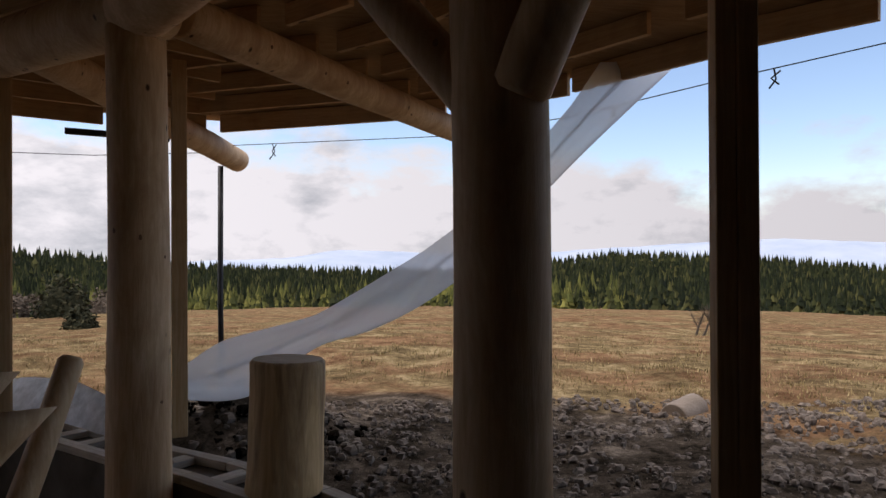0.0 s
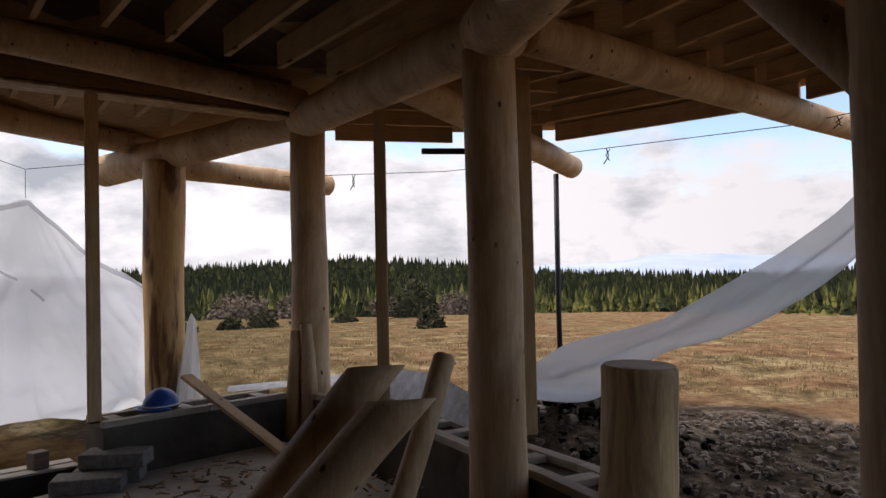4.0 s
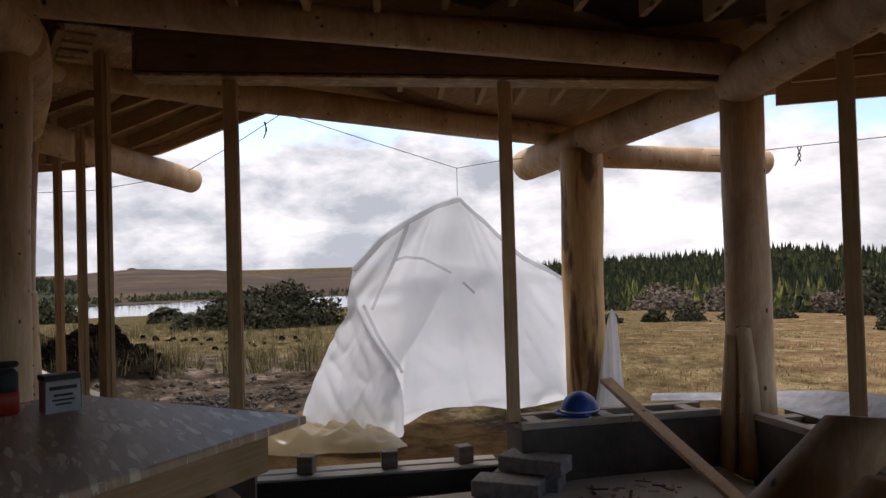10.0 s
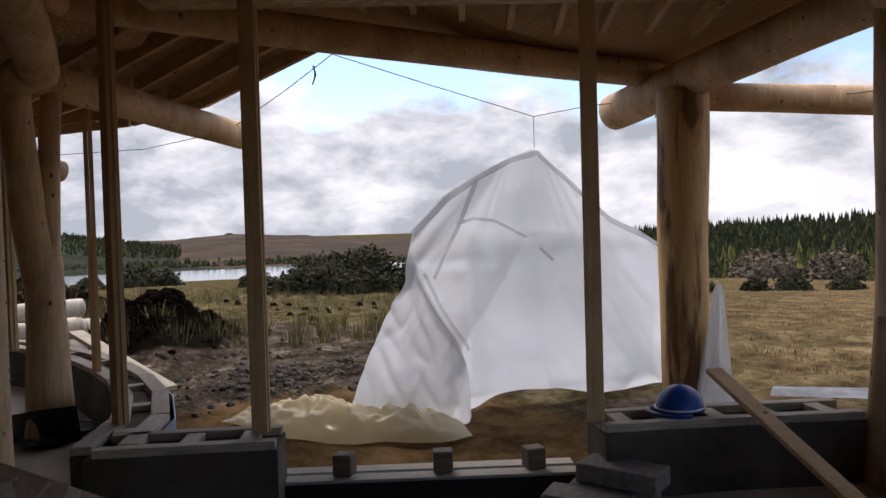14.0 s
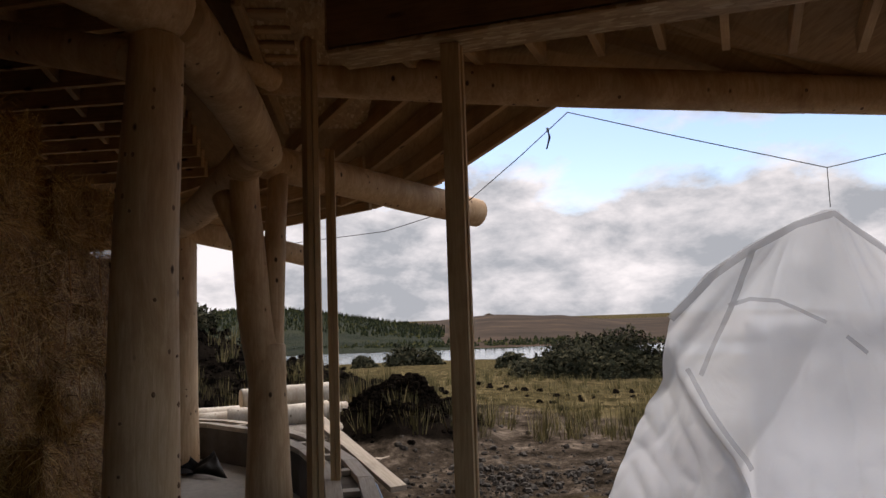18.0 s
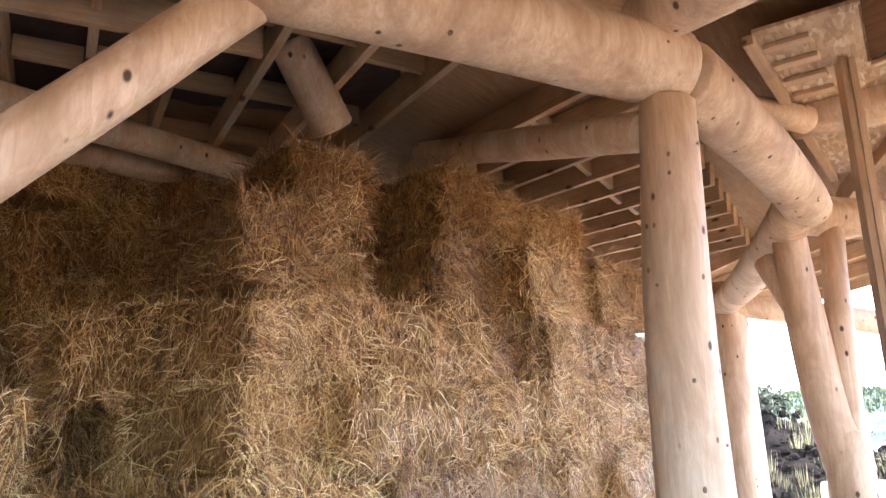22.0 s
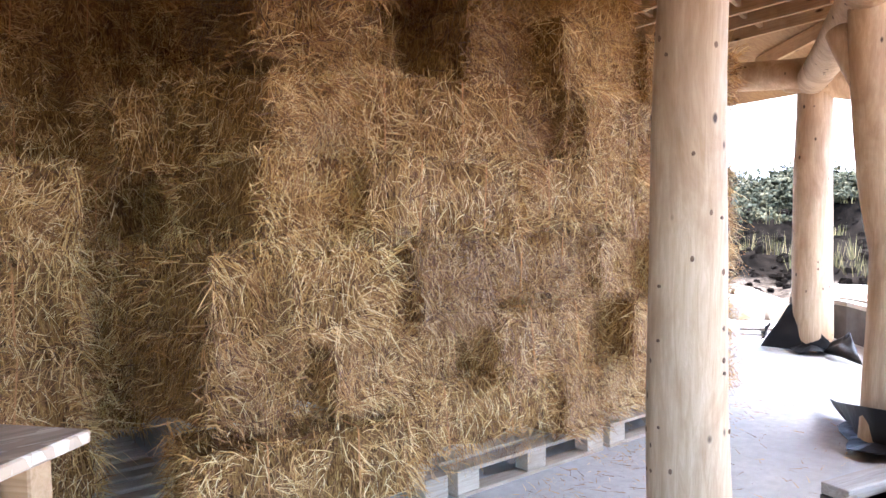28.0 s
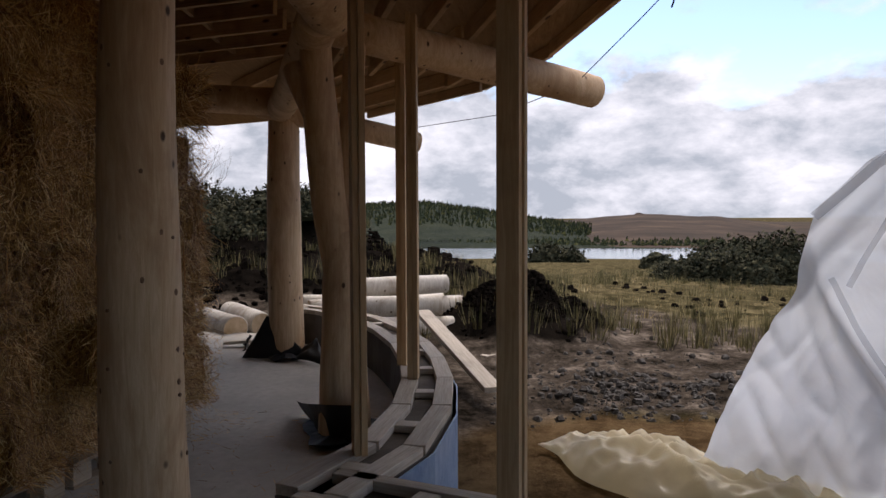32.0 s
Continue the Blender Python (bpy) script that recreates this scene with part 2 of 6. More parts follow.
M_OSB = osb("strand_board", (0.34, 0.20, 0.09), (0.50, 0.33, 0.17), (0.62, 0.46, 0.27))
M_OSB_OLD = osb("weathered_strand_board", (0.50, 0.345, 0.21), (0.66, 0.47, 0.30), (1.0, 0.90, 0.72), 0.40, 0.5, (11, 72), (0.35, 0.55, 0.78, 0.97))
M_OLDWOOD = sawn("old_offcut", (0.25, 0.20, 0.155), (0.14, 0.105, 0.08), 0)
# header's room-side panel: its shade is put into this dark brown
M_SHADEDBOARD = sawn("shaded_board", (0.28, 0.155, 0.075), (0.17, 0.09, 0.042), 0)

k = Mat("concrete_floor", 0.85)
g, s = k.noise(14, 6, 0.7, src="Object"), k.noise(0.9, 5)
c = k.ramp(g, [(0.3, (0.43, 0.395, 0.345)), (0.7, (0.57, 0.53, 0.47))])
c = k.mix(k.ramp(s, [(0.42, (0, 0, 0)), (0.7, (0.8, 0.8, 0.8))]), c, (0.34, 0.31, 0.27))
c = k.mix(k.dots(5, 0.06), c, (0.30, 0.20, 0.10))
k.color(c).bump(g, 0.25, 0.006).bump(s, 0.2, 0.02)
M_CONCRETE = k.m

k = Mat("block_plinth", 0.9)
g, s = k.noise(40, 5, 0.7), k.noise(3, 4)
c = k.ramp(s, [(0.35, (0.075, 0.060, 0.047)), (0.7, (0.15, 0.125, 0.10))])
k.color(c).bump(g, 0.5, 0.006)
M_BLOCK = k.m

k = Mat("membrane_black", 0.5)
g = k.noise(9, 4)
k.color((0.018, 0.017, 0.018)).bump(g, 0.4, 0.02)
M_BLACK = k.m
k = Mat("membrane_blue", 0.4)
g = k.noise(7, 4)
k.color(k.ramp(g, [(0.3, (0.16, 0.24, 0.38)), (0.7, (0.28, 0.36, 0.48))])).bump(g, 0.5, 0.02)
M_BLUE = k.m


def plastic(name, tint, alpha):
    k = Mat(name, 0.24, spec=0.5)
    g, f = k.noise(3.2, 5, 0.6, distort=1.2), k.noise(16, 3)
    k.color(tint)
    k.bump(g, 0.16, 0.04).bump(f, 0.07, 0.01)
    tr = k.t.nodes.new("ShaderNodeBsdfTranslucent")
    tr.inputs[0].default_value = (*tint, 1)
    k.link(k.height, tr.inputs["Normal"])
    cl = k.t.nodes.new("ShaderNodeBsdfTransparent")
    m1, m2 = k.t.nodes.new("ShaderNodeMixShader"), k.t.nodes.new("ShaderNodeMixShader")
    m1.inputs[0].default_value, m2.inputs[0].default_value = 0.62, alpha
    k.link(k.b.outputs[0], m1.inputs[1])
    k.link(tr.outputs[0], m1.inputs[2])
    k.link(cl.outputs[0], m2.inputs[1])
    k.link(m1.outputs[0], m2.inputs[2])
    k.link(m2.outputs[0], k.t.nodes["Material Output"].inputs[0])
    return k.m


M_PLASTIC = plastic("polythene", (0.80, 0.825, 0.865), 0.82)
M_FILM = plastic("clear_film", (0.74, 0.77, 0.83), 0.45)
M_CREAM = plastic("aged_polythene", (0.88, 0.79, 0.58), 0.97)
M_TAPE = plastic("polythene_seam", (0.50, 0.51, 0.54), 0.55)

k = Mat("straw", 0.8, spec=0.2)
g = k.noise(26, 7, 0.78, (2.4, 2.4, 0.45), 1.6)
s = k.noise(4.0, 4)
# near-black lows of the noise paint in the shade between stalks
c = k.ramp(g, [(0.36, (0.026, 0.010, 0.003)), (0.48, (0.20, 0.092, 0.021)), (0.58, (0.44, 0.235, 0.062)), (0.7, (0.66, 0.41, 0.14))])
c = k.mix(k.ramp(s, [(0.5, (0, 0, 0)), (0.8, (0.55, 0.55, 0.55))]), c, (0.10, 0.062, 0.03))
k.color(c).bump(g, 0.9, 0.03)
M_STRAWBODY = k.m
k = Mat("straw_stalk", 0.5, spec=0.45)
c = k.island([(0.0, (0.11, 0.040, 0.008)), (0.35, (0.37, 0.170, 0.037)), (0.72, (0.70, 0.405, 0.118)), (1.0, (0.96, 0.72, 0.35))])
c = k.mix(1.0, c, k.random([(0, (0.48, 0.40, 0.31)), (0.35, (0.85, 0.78, 0.68)), (0.75, (1.0, 1.0, 1.0)), (1, (0.95, 0.93, 0.84))]), "MULTIPLY")
k.color(c)
M_STALK = k.m


def simple(name, col, rough=0.6, metal=0.0, var=0.25, scale=12, bump=0.15):
    k = Mat(name, rough, metal)
    g = k.noise(scale, 5)
    k.color(k.ramp(g, [(0.3, tuple(v * (1 - var) for v in col)), (0.7, tuple(min(1, v * (1 + var)) for v in col))])).bump(g, bump, 0.005)
    return k.m


M_TWINE = simple("orange_twine", (0.55, 0.25, 0.08))
M_WIRE = simple("dark_wire", (0.03, 0.03, 0.032), 0.5, 0.4)
M_POLE = simple("dark_pole", (0.035, 0.03, 0.028), 0.5)
M_HELMET = simple("blue_plastic", (0.02, 0.07, 0.30), 0.35)
M_WHITE = simple("white_membrane", (0.72, 0.74, 0.78), 0.5)
M_GREYBLOCK = simple("concrete_block", (0.27, 0.25, 0.23), 0.9, 0, 0.3, 30, 0.5)
M_RED = simple("red_plastic", (0.45, 0.04, 0.02), 0.35)
M_DARK = simple("dark_plastic", (0.03, 0.03, 0.03), 0.5)
M_CARD = simple("grey_card", (0.42, 0.42, 0.43), 0.7)
M_GREEN = simple("green_plastic", (0.02, 0.16, 0.11), 0.35)
M_PAPER = simple("white_label", (0.75, 0.75, 0.72), 0.6)
M_PALLET = sawn("pallet_board", (0.58, 0.47, 0.34), (0.40, 0.30, 0.20), 0)

k = Mat("moor_ground", 1.0, spec=0.0)
fine, mid = k.noise(1.7, 12, 0.80), k.noise(0.45, 8, 0.70)
grass = k.ramp(fine, [(0.40, (0.062, 0.044, 0.023)), (0.51, (0.165, 0.120, 0.062)), (0.62, (0.33, 0.25, 0.14))])
green = k.ramp(fine, [(0.41, (0.024, 0.021, 0.010)), (0.5, (0.062, 0.050, 0.024)), (0.62, (0.145, 0.115, 0.058))])
rust = k.ramp(fine, [(0.40, (0.085, 0.045, 0.024)), (0.7, (0.29, 0.18, 0.10))])
mud = k.ramp(fine, [(0.41, (0.003, 0.0025, 0.002)), (0.75, (0.022, 0.017, 0.013))])
sand = k.ramp(fine, [(0.41, (0.060, 0.036, 0.017)), (0.6, (0.165, 0.108, 0.054))])
at_x = k.t.nodes.new("ShaderNodeAttribute")
at_x.attribute_name = "zones"
zs = k.t.nodes.new("ShaderNodeSeparateColor")
k.link(at_x.outputs["Color"], zs.inputs[0])
c = k.mix(k.ramp(mid, [(0.44, (0, 0, 0)), (0.56, (1, 1, 1))]), grass, rust)
c = k.mix(k.mix(1.0, zs.outputs["Green"], k.ramp(mid, [(0.30, (0.6, 0.6, 0.6)), (0.5, (1, 1, 1))]), "MULTIPLY"), c, green)


def edge(k, weight, nz, lo=0.35, hi=0.6):
    n = k.t.nodes.new("ShaderNodeMath")
    n.operation = "ADD"
    k.link(weight, n.inputs[0])
    m2 = k.t.nodes.new("ShaderNodeMath")
    m2.operation = "MULTIPLY_ADD"
    k.link(nz, m2.inputs[0])
    m2.inputs[1].default_value, m2.inputs[2].default_value = 0.9, -0.45
    k.link(m2.outputs[0], n.inputs[1])
    return k.ramp(n.outputs[0], [(lo, (0, 0, 0)), (hi, (1, 1, 1))])


yard = k.ramp(fine, [(0.40, (0.014, 0.011, 0.008)), (0.52, (0.072, 0.056, 0.042)), (0.64, (0.23, 0.185, 0.145))])
c = k.mix(edge(k, at_x.outputs["Alpha"], mid), c, yard)
c = k.mix(edge(k, zs.outputs["Red"], mid), c, mud)
c = k.mix(edge(k, zs.outputs["Blue"], mid), c, sand)
k.color(c).bump(fine, 0.9, 0.06).bump(mid, 0.6, 0.15)
M_GROUND = k.m

k = Mat("conifer", 0.9, spec=0.15)
c = k.island([(0.0, (0.009, 0.013, 0.006)), (0.5, (0.020, 0.026, 0.010)), (0.85, (0.044, 0.048, 0.016)), (1.0, (0.095, 0.088, 0.028))])
k.color(c)
M_CONIFER = k.m
# lighter conifer copy with sunlight on the front rows put into its colour
k = Mat("lit_conifer", 0.9, spec=0.15)
k.color(k.island([(0.0, (0.030, 0.036, 0.011)), (0.5, (0.085, 0.090, 0.024)), (1.0, (0.21, 0.195, 0.050))]))
M_LITCONIFER = k.m
k = Mat("gorse", 0.9, spec=0.1)
k.color(k.island([(0.0, (0.016, 0.018, 0.010)), (0.6, (0.034, 0.034, 0.018)), (1.0, (0.075, 0.066, 0.034))]))
M_GORSE = k.m
k = Mat("bare_twigs", 0.9, spec=0.1)
k.color(k.island([(0.0, (0.06, 0.046, 0.034)), (1.0, (0.16, 0.125, 0.095))]))
M_TWIG = k.m
k = Mat("rush_grass", 0.9, spec=0.1)
k.color(k.island([(0.0, (0.09, 0.075, 0.03)), (0.5, (0.26, 0.19, 0.085)), (1.0, (0.46, 0.36, 0.19))]))
M_RUSH = k.m
k = Mat("green_rush", 0.85, spec=0.15)
k.color(k.island([(0.0, (0.050, 0.046, 0.018)), (0.6, (0.13, 0.112, 0.045)), (1.0, (0.34, 0.27, 0.13))]))
M_GREENRUSH = k.m
k = Mat("dark_peat", 1.0, spec=0.0)
g = k.noise(6, 8, 0.7)
k.color(k.ramp(g, [(0.35, (0.003, 0.0025, 0.002)), (0.75, (0.022, 0.017, 0.013))])).bump(g, 0.9, 0.08)
M_PEAT = k.m
k = Mat("lake_water", 0.12, spec=0.5)
g = k.noise(0.6, 4)
k.color((0.25, 0.28, 0.30)).bump(g, 0.15, 0.05)
M_WATER = k.m
k = Mat("far_forest_hill", 0.95, spec=0.05)
g = k.noise(0.06, 8, 0.75)
k.color(k.ramp(g, [(0.35, (0.010, 0.014, 0.009)), (0.65, (0.032, 0.036, 0.019))])).bump(g, 0.8, 3.0)
M_FARFOREST = k.m
k = Mat("far_moor_hill", 0.95, spec=0.05)
g = k.noise(0.02, 8, 0.7)
k.color(k.ramp(g, [(0.35, (0.022, 0.018, 0.013)), (0.55, (0.055, 0.037, 0.025)), (0.7, (0.10, 0.066, 0.042))]))
M_FARMOOR = k.m
# the pale blue of distance haze is put into this base colour
k = Mat("hazy_mountain", 1.0, spec=0.0)
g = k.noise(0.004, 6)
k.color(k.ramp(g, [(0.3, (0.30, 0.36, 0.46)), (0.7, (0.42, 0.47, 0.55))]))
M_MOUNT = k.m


# ---- mesh helpers ----
def link_bm(name, bm, mat, parent=None, label="", smooth=True):
    me = bpy.data.meshes.new(name)
    bm.to_mesh(me)
    bm.free()
    for m in ([mat, M_ENDGRAIN] if mat in (M_LOG, M_BARKY, M_STUMP, M_PALELOG) else mat if isinstance(mat, (list, tuple)) else [mat]):
        me.materials.append(m)
    if smooth:
        for p in me.polygons:
            p.use_smooth = len(p.vertices) < 6
    ob = new(name, me)
    if parent:
        ob.parent = parent
    if label:
        ob["label"] = label
    return ob


def part(name, bm, mat, parent, label="", smooth=True):
    return link_bm(name, bm, mat, parent, label, smooth)


def piece(name, me, m, parent, label=""):
    """One more object on shared mesh data."""
    ob = new(name, me)
    ob.parent = parent
    ob.matrix_basis = m
    if label:
        ob["label"] = label
    return ob


def thing(name, label, category, group="", at=(0, 0, 0), kind=""):
    ob = new(name)
    ob.empty_display_size = 0.1
    ob.location = at
    return tagged(ob, label, category, group, kind)


def mesh(name, verts, faces, mat, smooth=False):
    me = bpy.data.meshes.new(name)
    me.from_pydata([tuple(v) for v in verts], [], faces)
    for m in (mat if isinstance(mat, (list, tuple)) else [mat]):
        me.materials.append(m)
    for p in me.polygons:
        p.use_smooth = smooth
    me.update()
    return me


def axes_to(d, up=Vector((0, 0, 1))):
    d = d.normalized()
    s = d.cross(up)
    s = s.normalized() if s.length > 1e-4 else Vector((1, 0, 0))
    return s, s.cross(d).normalized(), d


def tube(bm, pts, radii, sides=18, seed=0, rough=0.03, caps=True, tilt=(0, 0)):
    """A log along pts, a little uneven, with bevelled ends."""
    rng = random.Random(seed)
    ph = [rng.uniform(0, 6.28) for _ in range(4)]
    rings = []
    n = len(pts)
    s_old = None
    for i, p in enumerate(pts):
        d = (pts[min(i + 1, n - 1)] - pts[max(i - 1, 0)])
        s, u, d = axes_to(d, s_old if s_old else Vector((0.13, 0.31, 0.94)) if abs(d.normalized().z) < 0.9 else Vector((0, 1, 0)))
        s_old = u
        ring = []
        for j in range(sides):
            a = 6.28318 * j / sides
            r = radii[i] * (1 + rough * (math.sin(2 * a + ph[0] + i * 0.5) * 0.6 + math.sin(3 * a + ph[1] + i * 0.9) * 0.4 + 0.5 * math.sin(i * 1.3 + ph[2] + a)))
            ring.append(bm.verts.new(p + s * (r * math.cos(a)) + u * (r * math.sin(a))))
        rings.append(ring)
    for i in range(n - 1):
        for j in range(sides):
            bm.faces.new((rings[i][j], rings[i][(j + 1) % sides], rings[i + 1][(j + 1) % sides], rings[i + 1][j]))
    if caps:
        for ring, flip in ((rings[0], True), (rings[-1], False)):
            bm.faces.new(list(reversed(ring)) if flip else ring).material_index = 1


def log_bm(p0, p1, r0, r1, seed=0, sag=0.0, side=0.0, steps=9, sides=18, rough=0.03, bevel=0.015):
    p0, p1 = Vector(p0), Vector(p1)
    d = p1 - p0
    L = d.length
    s, u, dn = axes_to(d)
    ts = [0.0, bevel / L] + [i / steps for i in range(1, steps)] + [1 - bevel / L, 1.0]
    pts, rad = [], []
    for t in ts:
        k = math.sin(math.pi * t)
        pts.append(p0 + d * t - Vector((0, 0, sag * k)) + s * (side * k))
        r = r0 + (r1 - r0) * t
        rad.append(r - (0.012 if t in (0.0, 1.0) else 0))
    bm = bmesh.new()
    tube(bm, pts, rad, sides, seed, rough)
    bmesh.ops.recalc_face_normals(bm, faces=bm.faces[:])
    return bm


def box_bm(sx, sy, sz, bevel=0.004, at=(0, 0, 0)):
    bm = bmesh.new()
    bmesh.ops.create_cube(bm, size=1)
    bmesh.ops.scale(bm, verts=bm.verts, vec=(sx, sy, sz))
    if bevel:
        bmesh.ops.bevel(bm, geom=bm.edges[:], offset=bevel, segments=1, affect="EDGES")
    bmesh.ops.translate(bm, verts=bm.verts, vec=at)
    return bm


def beam_pose(p0, p1, roll=0.0):
    """x along p0-p1, z up, centred between."""
    p0, p1 = Vector(p0), Vector(p1)
    s, u, d = axes_to(p1 - p0)
    m = Matrix((d, -s, u)).transposed().to_4x4()
    return Matrix.Translation((p0 + p1) / 2) @ m @ Matrix.Rotation(roll, 4, "X")


def board(name, p0, p1, wide, thick, mat, parent=None, label="", roll=0.0, bevel=0.003):
    """A sawn board from p0 to p1; wide is across, thick is up."""
    ob = link_bm(name, box_bm((Vector(p1) - Vector(p0)).length, wide, thick, bevel), mat, parent, label, smooth=False)
    ob.matrix_basis = beam_pose(p0, p1, roll)
    return ob


# ---- terrain ----
def smooth01(a, b, x):
    t = min(1.0, max(0.0, (x - a) / (b - a)))
    return t * t * (3 - 2 * t)


def bearing(x, y):
    return math.degrees(math.atan2(-x, y))


LAKE_Z = -7.3
CREST = ((-38, -31, -25.5, -18, -13, -8.6, 0, 6, 13.7, 19.4, 25.4, 30.3, 33, 37, 44, 49, 60),
         (-0.7, -0.64, -0.16, 0.29, 0.46, -0.08, -0.83, -0.8, -0.55, -0.2, 0.45, 0.9, 1.0, 0.65, 0.43, 0.2, -0.4))


def forest_floor(b, d):
    """Ground that rises under the plantation to its skyline."""
    k = smooth01(86, 300, d)
    crest = float(np.interp(b, CREST[0], CREST[1]))
    z = 1.47 + min(d, 330) * math.tan(radians(-2.45 + (crest + 2.45) * k)) - 4.7 - 1.6 * k
    return max(z - 0.05 * max(0, d - 330), -75)


def ground_z(x, y):
    r = math.hypot(x + 4.0, y - 1.5)
    b = bearing(x, y)
    z = -0.16 - 0.064 * max(0.0, min(r, 95.0) - 11.0)
    lake = smooth01(50, 60, b) * (1 - smooth01(118, 130, b))
    zl = -0.16 - 0.0500 * max(0.0, min(r, 150.0) - 10.0)
    zl -= 1.6 * smooth01(150, 172, r)
    z = z + (zl - z) * lake
    far = smooth01(95, 420, r) * (1 - lake)
    z += far * (2.0 + 2.0 * math.sin(math.radians(b * 6 + 20)))
    wood = smooth01(-48, -38, b) * (1 - smooth01(50, 59, b)) * smooth01(92, 125, r)
    if wood > 0:
        z += (forest_floor(b, math.hypot(x, y)) - z) * wood
    if r > 9:
        k = smooth01(9, 30, r)
        z += k * 0.35 * noise.noise(Vector((x * 0.08, y * 0.08, 0.3))) + 0.10 * k * noise.noise(Vector((x * 0.4, y * 0.4, 1.3)))
    near = 1 - smooth01(14, 22, r)
    z += near * 0.07 * noise.noise(Vector((x * 1.1, y * 1.1, 4.0))) + near * 0.03 * noise.noise(Vector((x * 4.0, y * 4.0, 2.0)))
    # spoil heap beside the second room
    hx, hy = x + 19.0, y + 3.6
    heap = math.exp(-((hx * 0.9 + hy * 0.2) / 3.6) ** 2 - ((hy - hx * 0.12) / 4.6) ** 2)
    z += 1.7 * heap * (1 + 0.45 * noise.noise(Vector((x * 0.9, y * 0.9, 0))) + 0.2 * noise.noise(Vector((x * 2.6, y * 2.6, 0))))
    h2 = math.exp(-((x + 12.9) / 1.3) ** 2 - ((y - 2.0) / 0.95) ** 2)
    z += 0.75 * h2 * (1 + 0.6 * noise.noise(Vector((x * 1.8, y * 1.8, 5))))
    h3 = math.exp(-((x + 1.9) / 0.9) ** 2 - ((y - 6.3) / 0.6) ** 2)
    z += 0.42 * h3 * (1 + 0.7 * noise.noise(Vector((x * 3, y * 3, 8))))
    return z


def build_ground():
    cx, cy = -4.0, 1.5
    radii = [0.0] + [0.55 * i for i in range(1, 44)]
    while radii[-1] < 4200:
        radii.append(radii[-1] * 1.055 + 0.2)
    n = 256
    verts, faces, zones = [(cx, cy, -0.2)], [], [(0, 0, 0, 0)]
    for r in radii[1:]:
        for j in range(n):
            a = 6.283185 * j / n
            x, y = cx + r * math.cos(a), cy + r * math.sin(a)
            verts.append((x, y, ground_z(x, y)))
            b = bearing(x, y)
            mud = 1 - smooth01(5.6, 7.4, math.hypot(x + 1.6, (y - 1.6) * 0.95))
            side = 1 - smooth01(3.4, 6.2, math.hypot((x + 11.0) * 0.7, y - 1.0))
            heap = max(smooth01(0.25, 0.6, math.exp(-((x + 19.0) / 5.0) ** 2 - ((y + 3.6) / 6.0) ** 2)), smooth01(0.15, 0.45, math.exp(-((x + 12.9) / 1.5) ** 2 - ((y - 2.0) / 1.1) ** 2)))
            door = 1 - smooth01(1.1, 2.5, math.hypot((x + 6.4) * 0.75, y - 3.0))
            green = smooth01(14, 60, b) * (1 - smooth01(105, 125, b))
            zones.append((heap * (1 - door), green, door, max(mud, side) * (1 - door)))
    for j in range(n):
        faces.append((0, 1 + j, 1 + (j + 1) % n))
    for i in range(len(radii) - 2):
        for j in range(n):
            p, q = 1 + i * n + j, 1 + i * n + (j + 1) % n
            faces.append((p, p + n, q + n, q))
    me = mesh("ground", verts, faces, M_GROUND, True)
    at = me.color_attributes.new("zones", "FLOAT_COLOR", "POINT")
    at.data.foreach_set("color", np.array(zones, dtype=np.float32).ravel())
    return tagged(new("ground", me), "rough moorland of dry golden grass and churned mud round the house", "ground", kind="structure")


build_ground()
bm = bmesh.new()
bmesh.ops.create_grid(bm, x_segments=2, y_segments=2, size=330)
bmesh.ops.translate(bm, verts=bm.verts, vec=(-430, 60, LAKE_Z))
tagged(link_bm("lake_water", bm, M_WATER), "pale grey lake beyond the rushy field", "water", kind="structure")


def ridge(name, label, mat, dist, tops, base, thick, nz, seed, cat="hill"):
    """A far hill: crest heights by bearing, falling to both sides."""
    verts, faces = [], []
    b0, b1 = tops[0][0], tops[-1][0]
    steps = 160
    rng = random.Random(seed)
    rows = ((-thick, 0.0), (-thick * 0.55, 0.55), (-thick * 0.2, 0.88), (0, 1.0), (thick * 0.6, 0.6), (thick * 1.3, 0.0))
    for i in range(steps + 1):
        b = b0 + (b1 - b0) * i / steps
        h = np.interp(b, [p[0] for p in tops], [p[1] for p in tops])
        h += nz * (noise.noise(Vector((b * 0.5, seed, 0))) + 0.6 * noise.noise(Vector((b * 2.1, seed, 3))))
        a = radians(b)
        for off, k in rows:
            r = dist + off
            verts.append((-math.sin(a) * r, math.cos(a) * r, base + (h - base) * k if k else base))
    m = len(rows)
    for i in range(steps):
        for j in range(m - 1):
            p = i * m + j
            faces.append((p, p + 1, p + m + 1, p + m))
    return tagged(new(name, mesh(name, verts, faces, mat, True)), label, cat, kind="structure")


def up(dist, deg):
    return 1.47 + dist * math.tan(radians(deg))


D1 = 640
ridge("moor_hill", "low brown heather hill beyond the lake", M_FARMOOR, D1,
      [(52, up(D1, -1.6)), (62, up(D1, -0.75)), (66, up(D1, -0.68)), (70, up(D1, -0.66)), (75, up(D1, -0.05)), (80.5, up(D1, 0.2)), (83, up(D1, 0.0)), (88, up(D1, -0.4)), (98, up(D1, -0.6)), (112, up(D1, -1.2))], -7.25, 425, 0.5, 3)
D2 = 420
